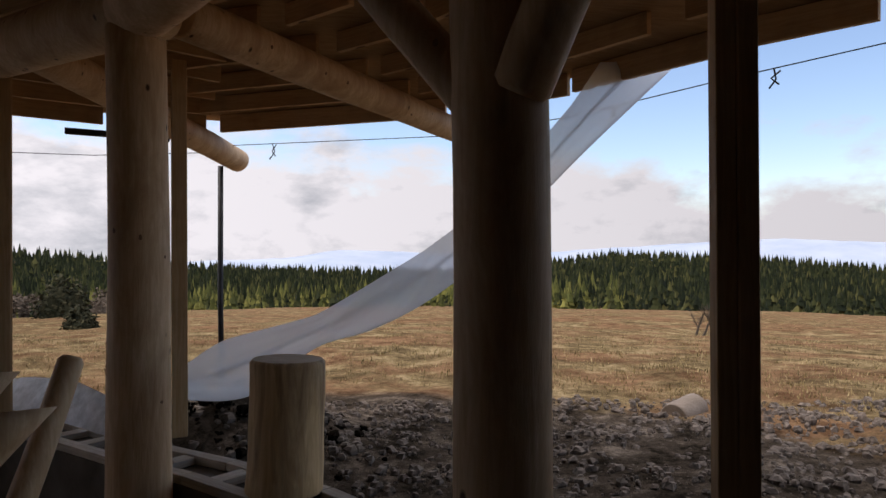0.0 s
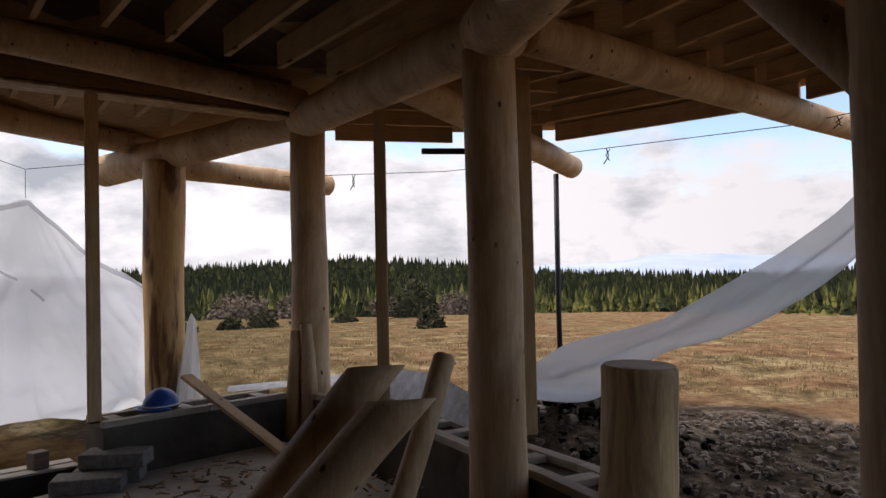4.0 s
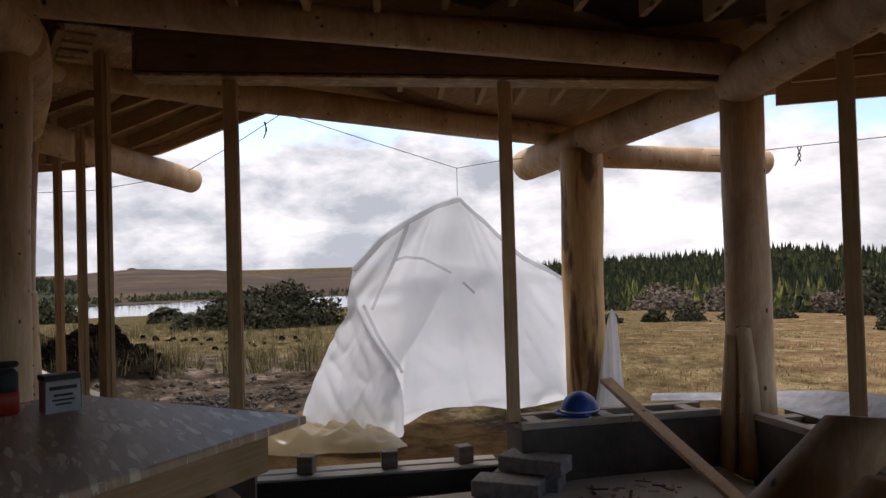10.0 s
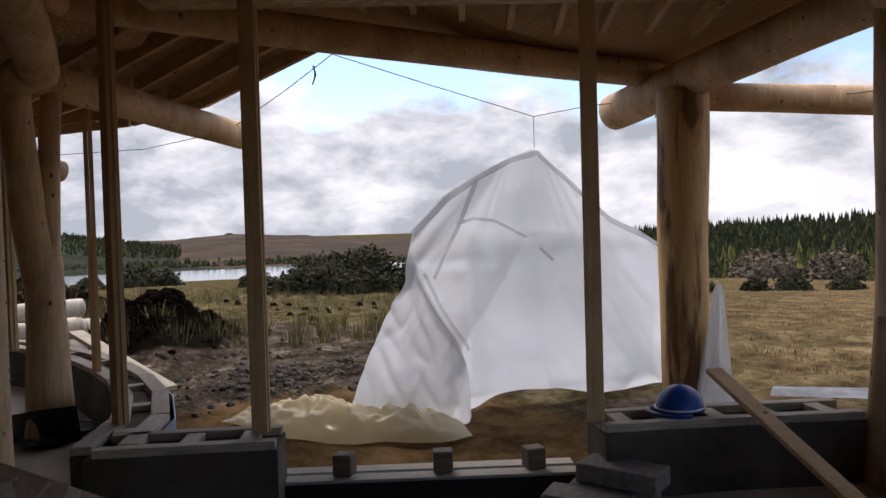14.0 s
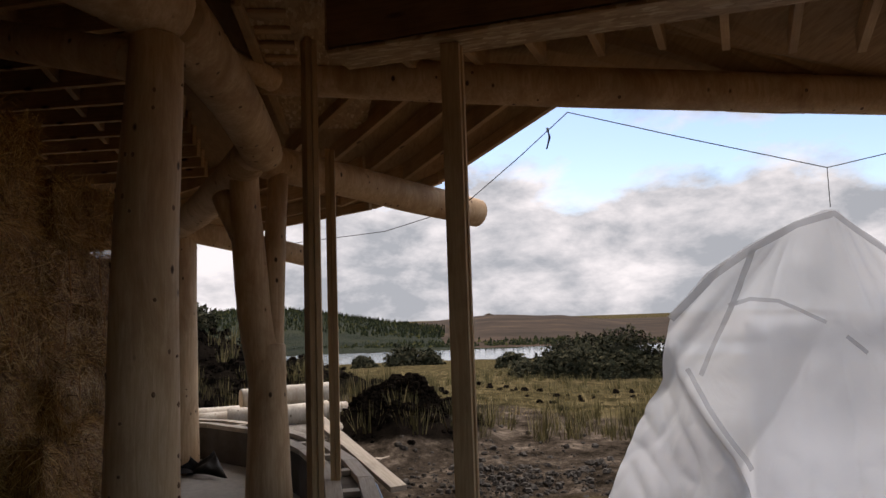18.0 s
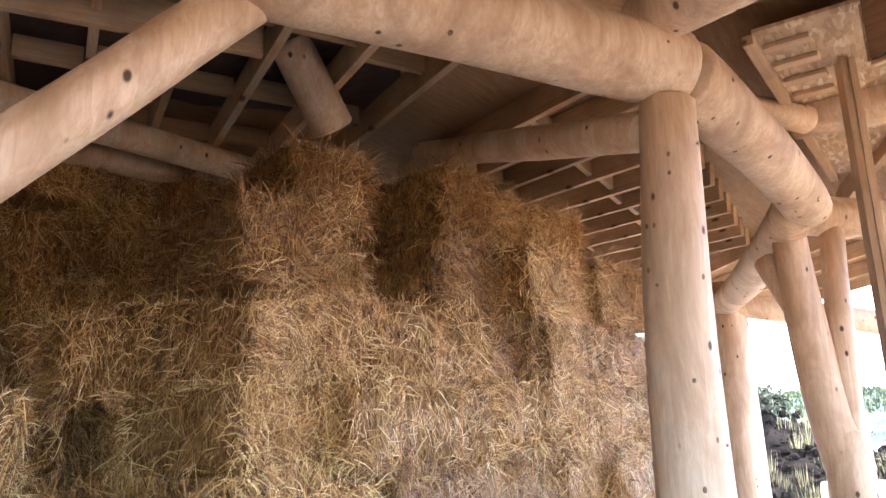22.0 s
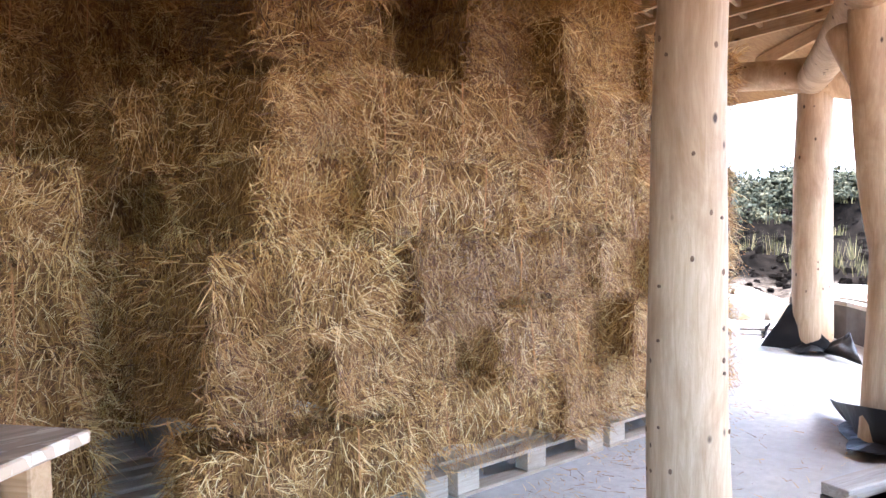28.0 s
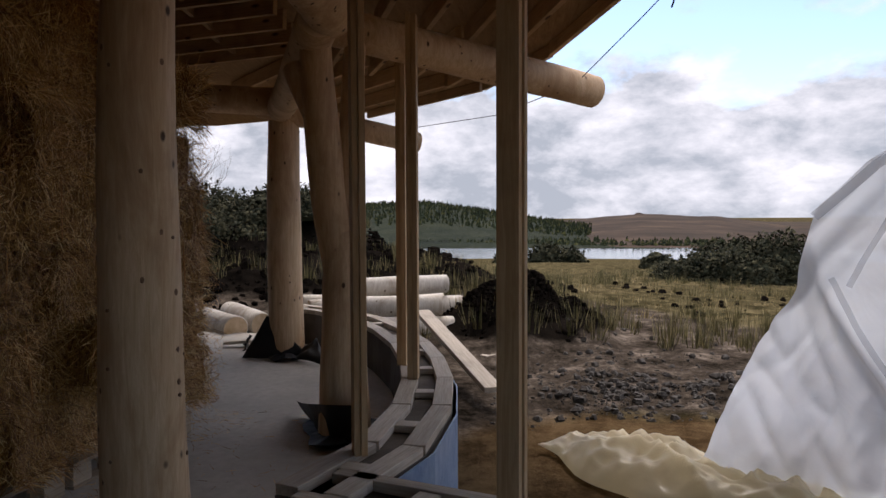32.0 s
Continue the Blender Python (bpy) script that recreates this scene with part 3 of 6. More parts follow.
ridge("forest_hill", "dark forested hill across the lake", M_FARFOREST, D2,
      [(78, up(D2, -1.5)), (84, up(D2, -0.75)), (88, up(D2, -0.2)), (93, up(D2, 0.6)), (97, up(D2, 1.15)), (101, up(D2, 1.0)), (108, up(D2, 0.3)), (125, up(D2, -0.5)), (150, up(D2, -1.5))], -7.25, 212, 0.8, 5)
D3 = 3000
ridge("far_mountain", "far mountains on the horizon, haze painted in as pale blue", M_MOUNT, D3,
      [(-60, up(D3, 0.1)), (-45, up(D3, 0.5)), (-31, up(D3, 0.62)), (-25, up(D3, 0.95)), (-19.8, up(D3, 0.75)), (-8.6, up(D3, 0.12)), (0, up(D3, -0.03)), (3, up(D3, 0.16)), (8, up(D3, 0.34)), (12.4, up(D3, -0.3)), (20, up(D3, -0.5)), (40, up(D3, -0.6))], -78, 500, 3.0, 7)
cairn_at = Vector((-D1 * math.sin(radians(80.6)), D1 * math.cos(radians(80.6)), up(D1, 0.2) - 1.2))
bm = bmesh.new()
bmesh.ops.create_icosphere(bm, subdivisions=2, radius=4.5)
for v in bm.verts:
    v.co *= 1 + 0.25 * noise.noise(v.co * 0.4)
    v.co.z *= 0.5
ob = link_bm("hilltop_cairn", bm, M_FARMOOR)
ob.location = cairn_at
tagged(ob, "small rocky cairn on the crest of the hill", "cairn")


# ---- forest ----
def conifer(verts, faces, x, y, z, h, w, rng):
    tiers = 6
    for i in range(tiers):
        k = i / tiers
        zb = z + h * (0.05 + 0.80 * k)
        zt = z + h * min(1.0, 0.05 + 0.80 * k + 0.34)
        r = w * (1 - k) ** 0.85 * rng.uniform(0.8, 1.15)
        n = 7
        top = len(verts)
        jx, jy = rng.uniform(-0.05, 0.05) * w, rng.uniform(-0.05, 0.05) * w
        verts.append((x + jx, y + jy, zt))
        a0 = rng.uniform(0, 6.28)
        for j in range(n):
            a = a0 + 6.283 * j / n
            rr = r * rng.uniform(0.45, 1.25)
            verts.append((x + rr * math.cos(a), y + rr * math.sin(a), zb + rng.uniform(-0.06, 0.05) * h))
        for j in range(n):
            faces.append((top, top + 1 + j, top + 1 + (j + 1) % n))


def build_forest():
    rng = random.Random(11)
    verts, faces, yv, yf = [], [], [], []
    row = 0
    d = 86.0
    while d < 330:
        step = (0.85 + d * 0.004)
        nb = int(100 * math.radians(1) * d / step)
        for i in range(nb):
            b = -38 + 100 * (i + rng.uniform(0, 1)) / nb
            if b > 60 or (b > 52 and rng.random() < 0.5):
                continue
            dd = d + rng.uniform(-2.5, 2.5) + 5 * math.sin(radians(b * 9)) + (6 if 10 < b < 24 else 0)
            x, y = -dd * math.sin(radians(b)), dd * math.cos(radians(b))
            h = (2.8 + 2.4 * smooth01(86, 125, d)) * rng.uniform(0.6, 1.25)
            if row == 0 and rng.random() < 0.3:
                h *= 0.5
            zb = ground_z(x, y) - 0.2
            # near rows take the copy with painted sunlight at random
            lit_row = d < 128 and rng.random() < 0.62 and -14 < b < 44
            conifer(*((yv, yf) if lit_row else (verts, faces)), x, y, zb, h, h * rng.uniform(0.19, 0.27), rng)
        row += 1
        d += 2.2 + d * 0.018
    ob = new("conifer_forest", mesh("conifer_forest", verts, faces, M_CONIFER))
    tagged(ob, "dark green spruce plantation across the moor", "forest", kind="stuff")
    tagged(new("young_conifers", mesh("young_conifers", yv, yf, M_LITCONIFER)), "olive spruces at the forest edge with sunlight painted into their colour", "forest", kind="stuff")


build_forest()


def build_far_trees():
    """Spruces on the crest and slope of the forested hill."""
    rng = random.Random(21)
    verts, faces = [], []
    for _ in range(4400):
        b = rng.uniform(84, 112)
        q = rng.random()
        d = D2 - 150 * q ** 1.5 + rng.uniform(-3, 3)
        x, y = polar(b, d)
        top = np.interp(b, [84, 88, 93, 97, 101, 108, 125], [-0.75, -0.2, 0.6, 1.15, 1.0, 0.3, -0.5])
        off = (d - D2) / 212
        k = float(np.interp(off, [-1, -0.55, -0.2, 0], [0, 0.55, 0.88, 1.0]))
        z = -7.25 + (up(D2, top) + 7.25) * k - 1.2
        h = rng.uniform(1.2, 4.2)
        conifer(verts, faces, x, y, z, h, h * 0.26, rng)
    for _ in range(1500):
        b = rng.uniform(60, 100)
        d = 222 + 26 * rng.random() ** 1.7
        if noise.noise(Vector((b * 0.35, 2.0, 0))) < rng.uniform(-0.5, 0.4) and b < 84:
            continue
        x, y = polar(b, d)
        h = rng.uniform(0.8, 2.3) * (1.0 if b > 70 else 0.6)
        conifer(verts, faces, x, y, -7.3 + (d - 222) * 0.02, h, h * 0.5, rng)
    tagged(new("far_conifers", mesh("far_conifers", verts, faces, M_CONIFER)), "dark spruce trees on the hill across the lake", "forest", kind="stuff")


def polar(b, d):
    return -d * math.sin(radians(b)), d * math.cos(radians(b))


build_far_trees()


def bush(name, label, x, y, rx, ry, h, n, seed, mat, size=0.12, cat="bush", z0=None):
    """A shrub of many small leaf clumps over an uneven dome."""
    rng = random.Random(seed)
    verts, faces = [], []
    zb = ground_z(x, y) if z0 is None else z0
    for _ in range(n):
        a, e = rng.uniform(0, 6.283), math.asin(rng.uniform(0.0, 1.0))
        q = Vector((math.cos(a) * math.cos(e), math.sin(a) * math.cos(e), math.sin(e)))
        k = (0.82 + 0.28 * noise.noise(q * 2.2 + Vector((seed, 0, 0))) + 0.15 * noise.noise(q * 6 + Vector((0, seed, 0)))) * rng.uniform(0.72, 1.03)
        c = Vector((x + q.x * rx * k, y + q.y * ry * k, zb + q.z * h * k))
        s = size * rng.uniform(0.6, 1.5)
        t1 = Vector((rng.gauss(0, 1), rng.gauss(0, 1), rng.gauss(0, 0.7))).normalized() * s
        t2 = t1.cross(q + Vector((rng.gauss(0, 0.5), rng.gauss(0, 0.5), 0.3))).normalized() * s * rng.uniform(0.4, 0.9)
        i = len(verts)
        verts += [c - t1, c + t2, c + t1 + q * s * 0.5, c - t2]
        faces.append((i, i + 1, i + 2, i + 3))
    core = bmesh.new()
    ob = thing(name, label, cat, at=(x, y, zb))
    lv = new("leaves", mesh("leaves", [(v[0] - x, v[1] - y, v[2] - zb) for v in verts], faces, mat))
    lv.parent = ob
    bmesh.ops.create_icosphere(core, subdivisions=3, radius=1)
    for v in core.verts:
        d = v.co.normalized()
        kk = 0.68 * (0.9 + 0.3 * noise.noise(d * 2.2 + Vector((seed, 0, 0))))
        v.co = Vector((d.x * rx * kk, d.y * ry * kk, max(-0.1, d.z * h * kk)))
    part("core", core, mat, ob)
    return ob


def polar(b, d):
    return -d * math.sin(radians(b)), d * math.cos(radians(b))


x, y = polar(70.6, 34)
bush("gorse_bush", "large dark green gorse thicket in the field", x, y, 2.8, 4.1, 2.45, 15000, 1, M_GORSE, 0.075, z0=ground_z(x, y) - 0.35)
x, y = polar(75.0, 33)
bush("gorse_bush", "dark gorse at the edge of the thicket", x, y, 1.6, 1.6, 1.2, 5000, 2, M_GORSE, 0.07, z0=ground_z(x, y) - 0.3)
for i, (b, d, r, h) in enumerate(((86.5, 78, 2.2, 2.4), (84.6, 80, 2.0, 1.8), (89.5, 82, 1.5, 1.5), (78, 60, 1.6, 1.3))):
    x, y = polar(b, d)
    bush("field_bush", "small dark bush in the far field", x, y, r, r, h, 700, 20 + i, M_GORSE, 0.2)
for i, (b, d, r, h) in enumerate(((26.4, 30, 0.75, 0.95), (39.3, 38, 1.1, 1.1), (41.6, 40, 0.8, 0.8), (36.0, 42, 1.0, 0.9), (33.0, 45, 0.9, 0.7), (44.8, 33, 0.6, 0.5), (27.5, 52, 2.0, 3.2), (24.5, 70, 2.2, 3.0))):
    x, y = polar(b, d)
    bush("moor_shrub", "small scrubby shrub in the dry grass", x, y, r, r, h, 900, 40 + i, M_GORSE if i != 7 else M_TWIG, 0.07 if r < 1.5 else 0.14)
for i, (b, d, r, h) in enumerate(((40.8, 80, 4.2, 3.2), (36.5, 80, 3.2, 3.4), (30.0, 82, 2.5, 2.6))):
    x, y = polar(b, d)
    bush("bare_thicket", "bare grey-brown willow thicket before the forest", x, y, r, r, h, 1500, 60 + i, M_TWIG, 0.18)
for i, (b, d, r, h, s) in enumerate(((106.5, 19.5, 2.2, 1.5, 0.10), (110.5, 17.5, 1.6, 1.1, 0.09), (103.0, 18.5, 1.9, 1.1, 0.1), (114, 18, 1.7, 0.9, 0.1), (99.5, 19, 1.6, 0.8, 0.1))):
    x, y = polar(b, d)
    bush("heap_gorse", "dark gorse growing on the spoil heap", x, y, r, r, h, 7000, 80 + i, M_GORSE, s * 0.42)


def bare_tree(name, label, x, y, h, seed):
    rng = random.Random(seed)
    bm = bmesh.new()

    def grow(p, d, ln, r, depth):
        pts, rad = [p], [r]
        for i in range(3):
            d = (d + Vector((rng.gauss(0, 0.16), rng.gauss(0, 0.16), 0.05))).normalized()
            p = p + d * ln / 3
            pts.append(p)
            rad.append(r * (1 - 0.2 * (i + 1)))
        tube(bm, pts, rad, 4 if depth > 1 else 6, seed, 0.0, caps=False)
        if depth < 4:
            for _ in range(4 if depth < 3 else 3):
                dd = (d + Vector((rng.gauss(0, 0.55), rng.gauss(0, 0.55), rng.uniform(-0.1, 0.5)))).normalized()
                grow(pts[rng.randint(1, 3)], dd, ln * rng.uniform(0.55, 0.8), r * 0.45, depth + 1)

    ob = thing(name, label, "tree", at=(x, y, ground_z(x, y) - 0.1))
    for q in range(3):
        grow(Vector((rng.uniform(-0.3, 0.3), rng.uniform(-0.3, 0.3), 0)), Vector((rng.gauss(0, 0.3), rng.gauss(0, 0.3), 1)).normalized(), h * 0.4, 0.05, 0)
    part("branches", bm, M_TWIG, ob)


x, y = polar(112.0, 21)
bare_tree("bare_hawthorn", "leafless thorn tree on the spoil heap", x, y, 4.3, 5)
x, y = polar(108.2, 22)
bare_tree("bare_hawthorn", "leafless thorn tree on the spoil heap", x, y, 3.7, 6)
x, y = polar(-19.5, 22)
bare_tree("bare_sapling", "thin dead sapling in the dry grass", x, y, 1.2, 9)


def build_tufts():
    """Rush and grass blades over the moor, thinning with distance."""
    rng = random.Random(4)
    verts, faces = [], []
    spots = []
    for _ in range(14000):
        b, d = rng.uniform(-36, 112), 8.5 + 40 * rng.random() ** 1.6
        x, y = polar(b, d)
        if b > 92 and d < 26:
            continue
        spots.append((x, y, 0.015 + 0.04 * rng.random() + (0.12 if b > 55 and rng.random() < 0.10 else 0), 6))
    for x, y, h, n in spots:
        if math.hypot(x + 1.6, (y - 1.6) * 0.95) < 7.0 + rng.random() or (-14 < x < -6 and y < 6 + rng.random()) or math.hypot((x + 6.4) * 0.75, y - 3) < 3:
            continue
        z = ground_z(x, y)
        for _ in range(n):
            a = rng.uniform(0, 6.28)
            lean = rng.uniform(0.1, 0.9) * h
            w = 0.008 + h * 0.03
            bx, by = x + rng.gauss(0, 0.10), y + rng.gauss(0, 0.10)
            i = len(verts)
            verts += [(bx - w * math.sin(a), by + w * math.cos(a), z - 0.02), (bx + w * math.sin(a), by - w * math.cos(a), z - 0.02),
                      (bx + lean * math.cos(a), by + lean * math.sin(a), z + h * rng.uniform(0.7, 1.2))]
            faces.append((i, i + 1, i + 2))
    tagged(new("rush_grass", mesh("rush_grass", verts, faces, M_RUSH)), "dry yellow rush and grass tufts on the moor", "grass", kind="stuff")


build_tufts()


def build_rushes():
    """Clumps of rushes in the wet field towards the lake."""
    rng = random.Random(14)
    verts, faces = [], []
    count = 0
    while count < 900:
        b, d = rng.uniform(54, 104), rng.uniform(11.5, 44)
        x, y = polar(b, d)
        if noise.noise(Vector((x * 0.14, y * 0.14, 7))) < rng.uniform(-0.3, 0.3) or x > -11.5:
            continue
        count += 1
        z = ground_z(x, y)
        h = rng.uniform(0.14, 0.46)
        spread = rng.uniform(0.08, 0.24)
        for _ in range(26):
            a = rng.uniform(0, 6.28)
            q = spread * rng.random() ** 0.5
            bx, by = x + q * math.cos(a), y + q * math.sin(a)
            lean = rng.uniform(0.0, 0.45) * h
            hh = h * rng.uniform(0.5, 1.15)
            w = 0.007
            i = len(verts)
            verts += [(bx - w * math.sin(a), by + w * math.cos(a), z - 0.03), (bx + w * math.sin(a), by - w * math.cos(a), z - 0.03), (bx + lean * math.cos(a), by + lean * math.sin(a), z + hh)]
            faces.append((i, i + 1, i + 2))
    tagged(new("rush_clumps", mesh("rush_clumps", verts, faces, M_GREENRUSH)), "dark green clumps of rushes in the wet field", "rushes", kind="stuff")


build_rushes()


def lumps(name, label, mat, spots, seed):
    """Broken lumps of earth or stone, each a dented block."""
    rng = random.Random(seed)
    verts, faces = [], []
    for x, y, s in spots:
        z = ground_z(x, y) + s * 0.15
        i = len(verts)
        a0 = rng.uniform(0, 6.28)
        for zz, k, n in ((-0.7, 0.8, 5), (0.1, 1.0, 5), (0.6, 0.6, 5)):
            for j in range(n):
                a = a0 + 6.283 * j / n + rng.uniform(-0.3, 0.3)
                r = s * k * rng.uniform(0.6, 1.2)
                verts.append((x + r * math.cos(a), y + r * math.sin(a), z + s * (zz + rng.uniform(-0.15, 0.15))))
        for r in range(2):
            for j in range(5):
                p, q = i + r * 5 + j, i + r * 5 + (j + 1) % 5
                faces.append((p, q, q + 5, p + 5))
        faces.append(tuple(i + 10 + j for j in range(5)))
    tagged(new(name, mesh(name, verts, faces, mat)), label, "soil", kind="stuff")


lump_rng = random.Random(71)
M_CLOD = simple("yard_mud", (0.12, 0.096, 0.078), 1.0, 0, 0.7, 14, 0.6)
spots = []
while len(spots) < 9000:
    gx, gy = lump_rng.uniform(-3.5, 5.5), lump_rng.uniform(4.2, 8.0)
    if not (-3.0 < gx < 0 and gy < 4.9) and noise.noise(Vector((gx * 0.9, gy * 2.0, 3))) > lump_rng.uniform(-0.6, 0.3):
        spots.append((gx, gy, 0.008 + 0.055 * lump_rng.random() ** 4))
lumps("mud_clods", "churned clods of dark peaty mud", M_CLOD, spots, 70)
spots = []
for _ in range(4200):
    gx, gy = lump_rng.gauss(-19.0, 3.4), lump_rng.gauss(-3.2, 3.6)
    spots.append((gx, gy, 0.03 + 0.11 * lump_rng.random() ** 3))
for _ in range(1600):
    gx, gy = lump_rng.gauss(-12.9, 0.6), lump_rng.gauss(2.0, 0.42)
    spots.append((gx, gy, 0.015 + 0.06 * lump_rng.random() ** 3))
for _ in range(420):
    spots.append((lump_rng.gauss(-1.9, 0.7), lump_rng.gauss(6.3, 0.45), 0.015 + 0.06 * lump_rng.random() ** 3))
spots = [p for p in spots if ((p[0] + 19) / 5) ** 2 + ((p[1] + 3.6) / 6) ** 2 < 1.3 or ((p[0] + 12.9) / 1.5) ** 2 + ((p[1] - 2) / 1.1) ** 2 < 1.3 or p[1] > 5]
lumps("peat_lumps", "dark lumps of peat on the spoil heaps", M_PEAT, spots, 72)
M_RUBBLE = simple("grey_rubble", (0.060, 0.052, 0.044), 0.95, 0, 0.6, 20, 0.4)
spots = [(lump_rng.gauss(-9.3, 1.1), lump_rng.gauss(3.0, 0.7), 0.008 + 0.05 * lump_rng.random() ** 5) for _ in range(2000)]
spots = [p for p in spots if p[1] > 1.75 and math.hypot((p[0] + 6.4) * 0.75, p[1] - 3.0) > 1.7]
lumps("yard_rubble", "grey stones and rubble churned into the yard", M_RUBBLE, spots, 73)


# ---- house: floor, plinth walls and sills ----
def sheet_on(name, outline, z0, z1, mat, label, cat, kind="structure"):
    bm = bmesh.new()
    lo = [bm.verts.new((x, y, z0)) for x, y in outline]
    hi = [bm.verts.new((x, y, z1)) for x, y in outline]
    bm.faces.new(hi)
    bm.faces.new(list(reversed(lo)))
    n = len(lo)
    for i in range(n):
        bm.faces.new((lo[i], lo[(i + 1) % n], hi[(i + 1) % n], hi[i]))
    bmesh.ops.recalc_face_normals(bm, faces=bm.faces[:])
    return tagged(link_bm(name, bm, mat, smooth=False), label, cat, kind=kind)


SILL_Z = 0.40
A = Vector((-3.83, 5.21, 0))
B = Vector((-1.45, 3.45, 0))
C = Vector((-5.90, 5.59, 0))
C0 = Vector((0.12, 1.60, 0))
P = Vector((-5.24, 0.655, 0))
PT = Vector((-5.15, 0.72, 0))
S = Vector((-2.86, -0.43, 0))
E_ = Vector((-7.45, 0.84, 0))
D_ = Vector((-10.15, -0.42, 0))
L_ = Vector((-5.29, 1.955, 0))
R_ = Vector((-4.55, 3.62, 0))
M_ = Vector((-5.92, 1.275, 0))

FLOOR = [(-5.0, 1.9), (-4.4, 3.6), (-4.0, 5.0), (-2.6, 4.3), (-1.4, 3.5), (-0.4, 2.9), (0.5, 1.7), (3.2, 0.5), (3.6, -4), (1.5, -7.5), (-4, -8.5), (-9, -7.5), (-12, -4.5),
         (-11.6, -1.1), (-10.4, 0.2), (-9.0, 0.9), (-8.4, 1.0), (-7.0, 1.3), (-5.9, 1.2)]
sheet_on("floor", FLOOR, -0.22, 0.0, M_CONCRETE, "dusty grey concrete slab strewn with straw", "floor")


def plinth(name, line, width, z0, z1, side, label):
    """A low wall along a line; side: +1 lies to its left."""
    bm = bmesh.new()
    rows = []
    n = len(line)
    for i, p in enumerate(line):
        p = Vector((*p, 0))
        d = (Vector((*line[min(i + 1, n - 1)], 0)) - Vector((*line[max(i - 1, 0)], 0))).normalized()
        nrm = Vector((-d.y, d.x, 0)) * side * width
        rows.append([bm.verts.new((q.x, q.y, z)) for q, z in ((p, z0), (p + nrm, z0), (p + nrm, z1), (p, z1))])
    for i in range(n - 1):
        for j in range(4):
            bm.faces.new((rows[i][j], rows[i][(j + 1) % 4], rows[i + 1][(j + 1) % 4], rows[i + 1][j]))
    bm.faces.new(rows[0])
    bm.faces.new(list(reversed(rows[-1])))
    bmesh.ops.recalc_face_normals(bm, faces=bm.faces[:])
    return tagged(link_bm(name, bm, M_BLOCK, smooth=False), label, "wall", kind="structure")


def sill_ladder(name, label, line, width, side, every=0.42, rail=0.10, thick=0.045, z=None):
    """Two rails of flat timber with cross pieces between, on top of a low wall."""
    z = SILL_Z - thick if z is None else z
    ob = thing(name, label, "sill plate", at=(*line[0], z))
    base = Vector((*line[0], z))
    inner = [Vector((*p, z)) for p in line]
    n = len(inner)
    outer = []
    for i in range(n):
        d = (inner[min(i + 1, n - 1)] - inner[max(i - 1, 0)]).normalized()
        outer.append(inner[i] + Vector((-d.y, d.x, 0)) * side * (width - rail))
    for rl in (inner, outer):
        for i in range(n - 1):
            d = (rl[i + 1] - rl[i])
            off = Vector((-d.y, d.x, 0)).normalized() * side * rail / 2
            gap = d.normalized() * 0.002
            b = board("rail", rl[i] + off - base + gap + Vector((0, 0, thick / 2)), rl[i + 1] + off - base - gap + Vector((0, 0, thick / 2)), rail, thick, M_GREYBOARD, ob)
    for i in range(n - 1):
        seg = (inner[i + 1] - inner[i]).length
        m = max(1, int(seg / every))
        for q in range(m):
            t = (q + 0.5) / m
            p = inner[i].lerp(inner[i + 1], t)
            o = outer[i].lerp(outer[i + 1], t)
            d = (o - p).normalized()
            board("cross_piece", p + d * (rail + 0.003) - base + Vector((0, 0, thick / 2 - 0.003)), o - d * -0.0 - d * 0.003 - base + Vector((0, 0, thick / 2 - 0.003)), 0.095, thick - 0.006, M_GREYBOARD, ob)
    return ob


ARC = [(-5.52, 1.02), (-6.10, 1.22), (-6.78, 1.27), (-7.45, 1.22), (-8.10, 1.10), (-8.75, 0.92), (-9.50, 0.62), (-10.2, 0.24), (-10.8, -0.30), (-11.25, -1.0)]
plinth("wall_plinth_arc", ARC, 0.34, -0.4, SILL_Z - 0.048, -1, "curved low blockwork wall of the round room, blue membrane outside")
sill_ladder("curved_sill", "curved weathered timber sill frame on the low wall", ARC, 0.34, -1, 0.62, 0.11)
plinth("wall_plinth_link", [(-5.42, 1.08), (-5.08, 1.99)], 0.34, -0.4, SILL_Z - 0.048, 1, "short low block wall beside the doorway")
sill_ladder("short_sill", "short timber sill ladder beside the doorway", [(-5.40, 1.12), (-5.08, 1.98)], 0.34, 1, 0.25, 0.07)
RLINE = [(-4.44, 3.60), (-4.17, 4.35), (-3.92, 4.98)]
plinth("wall_plinth_door", RLINE, 0.34, -0.4, SILL_Z - 0.048, 1, "low dark block wall between doorway and log post")
sill_ladder("door_sill", "timber sill ladder on the low wall with gaps between pieces", RLINE, 0.34, 1, 0.26, 0.07)
BLINE = [(-3.72, 5.04), (-3.15, 4.85), (-2.5, 4.40), (-1.75, 3.85), (-1.28, 3.55), (-0.75, 3.12), (-0.15, 2.45), (0.10, 1.95)]
plinth("wall_plinth_bay", BLINE, 0.34, -0.4, SILL_Z - 0.048, 1, "curved low block wall of the bay")
sill_ladder("bay_sill", "curved weathered timber sill ladder round the bay", BLINE, 0.34, 1, 0.28, 0.075)
plinth("wall_plinth_east", [(0.35, 1.55), (1.9, 1.2), (2.1, 1.08)], 0.34, -0.4, SILL_Z - 0.048, 1, "low block wall beside the near post")
# unseen wall, added to keep daylight on this side off the bales
plinth("wall_east", [(2.12, 1.065), (3.2, 0.38), (3.75, -3.6)], 0.3, -0.4, 3.0, 1, "unseen plain dark side wall, added to block light from the east")
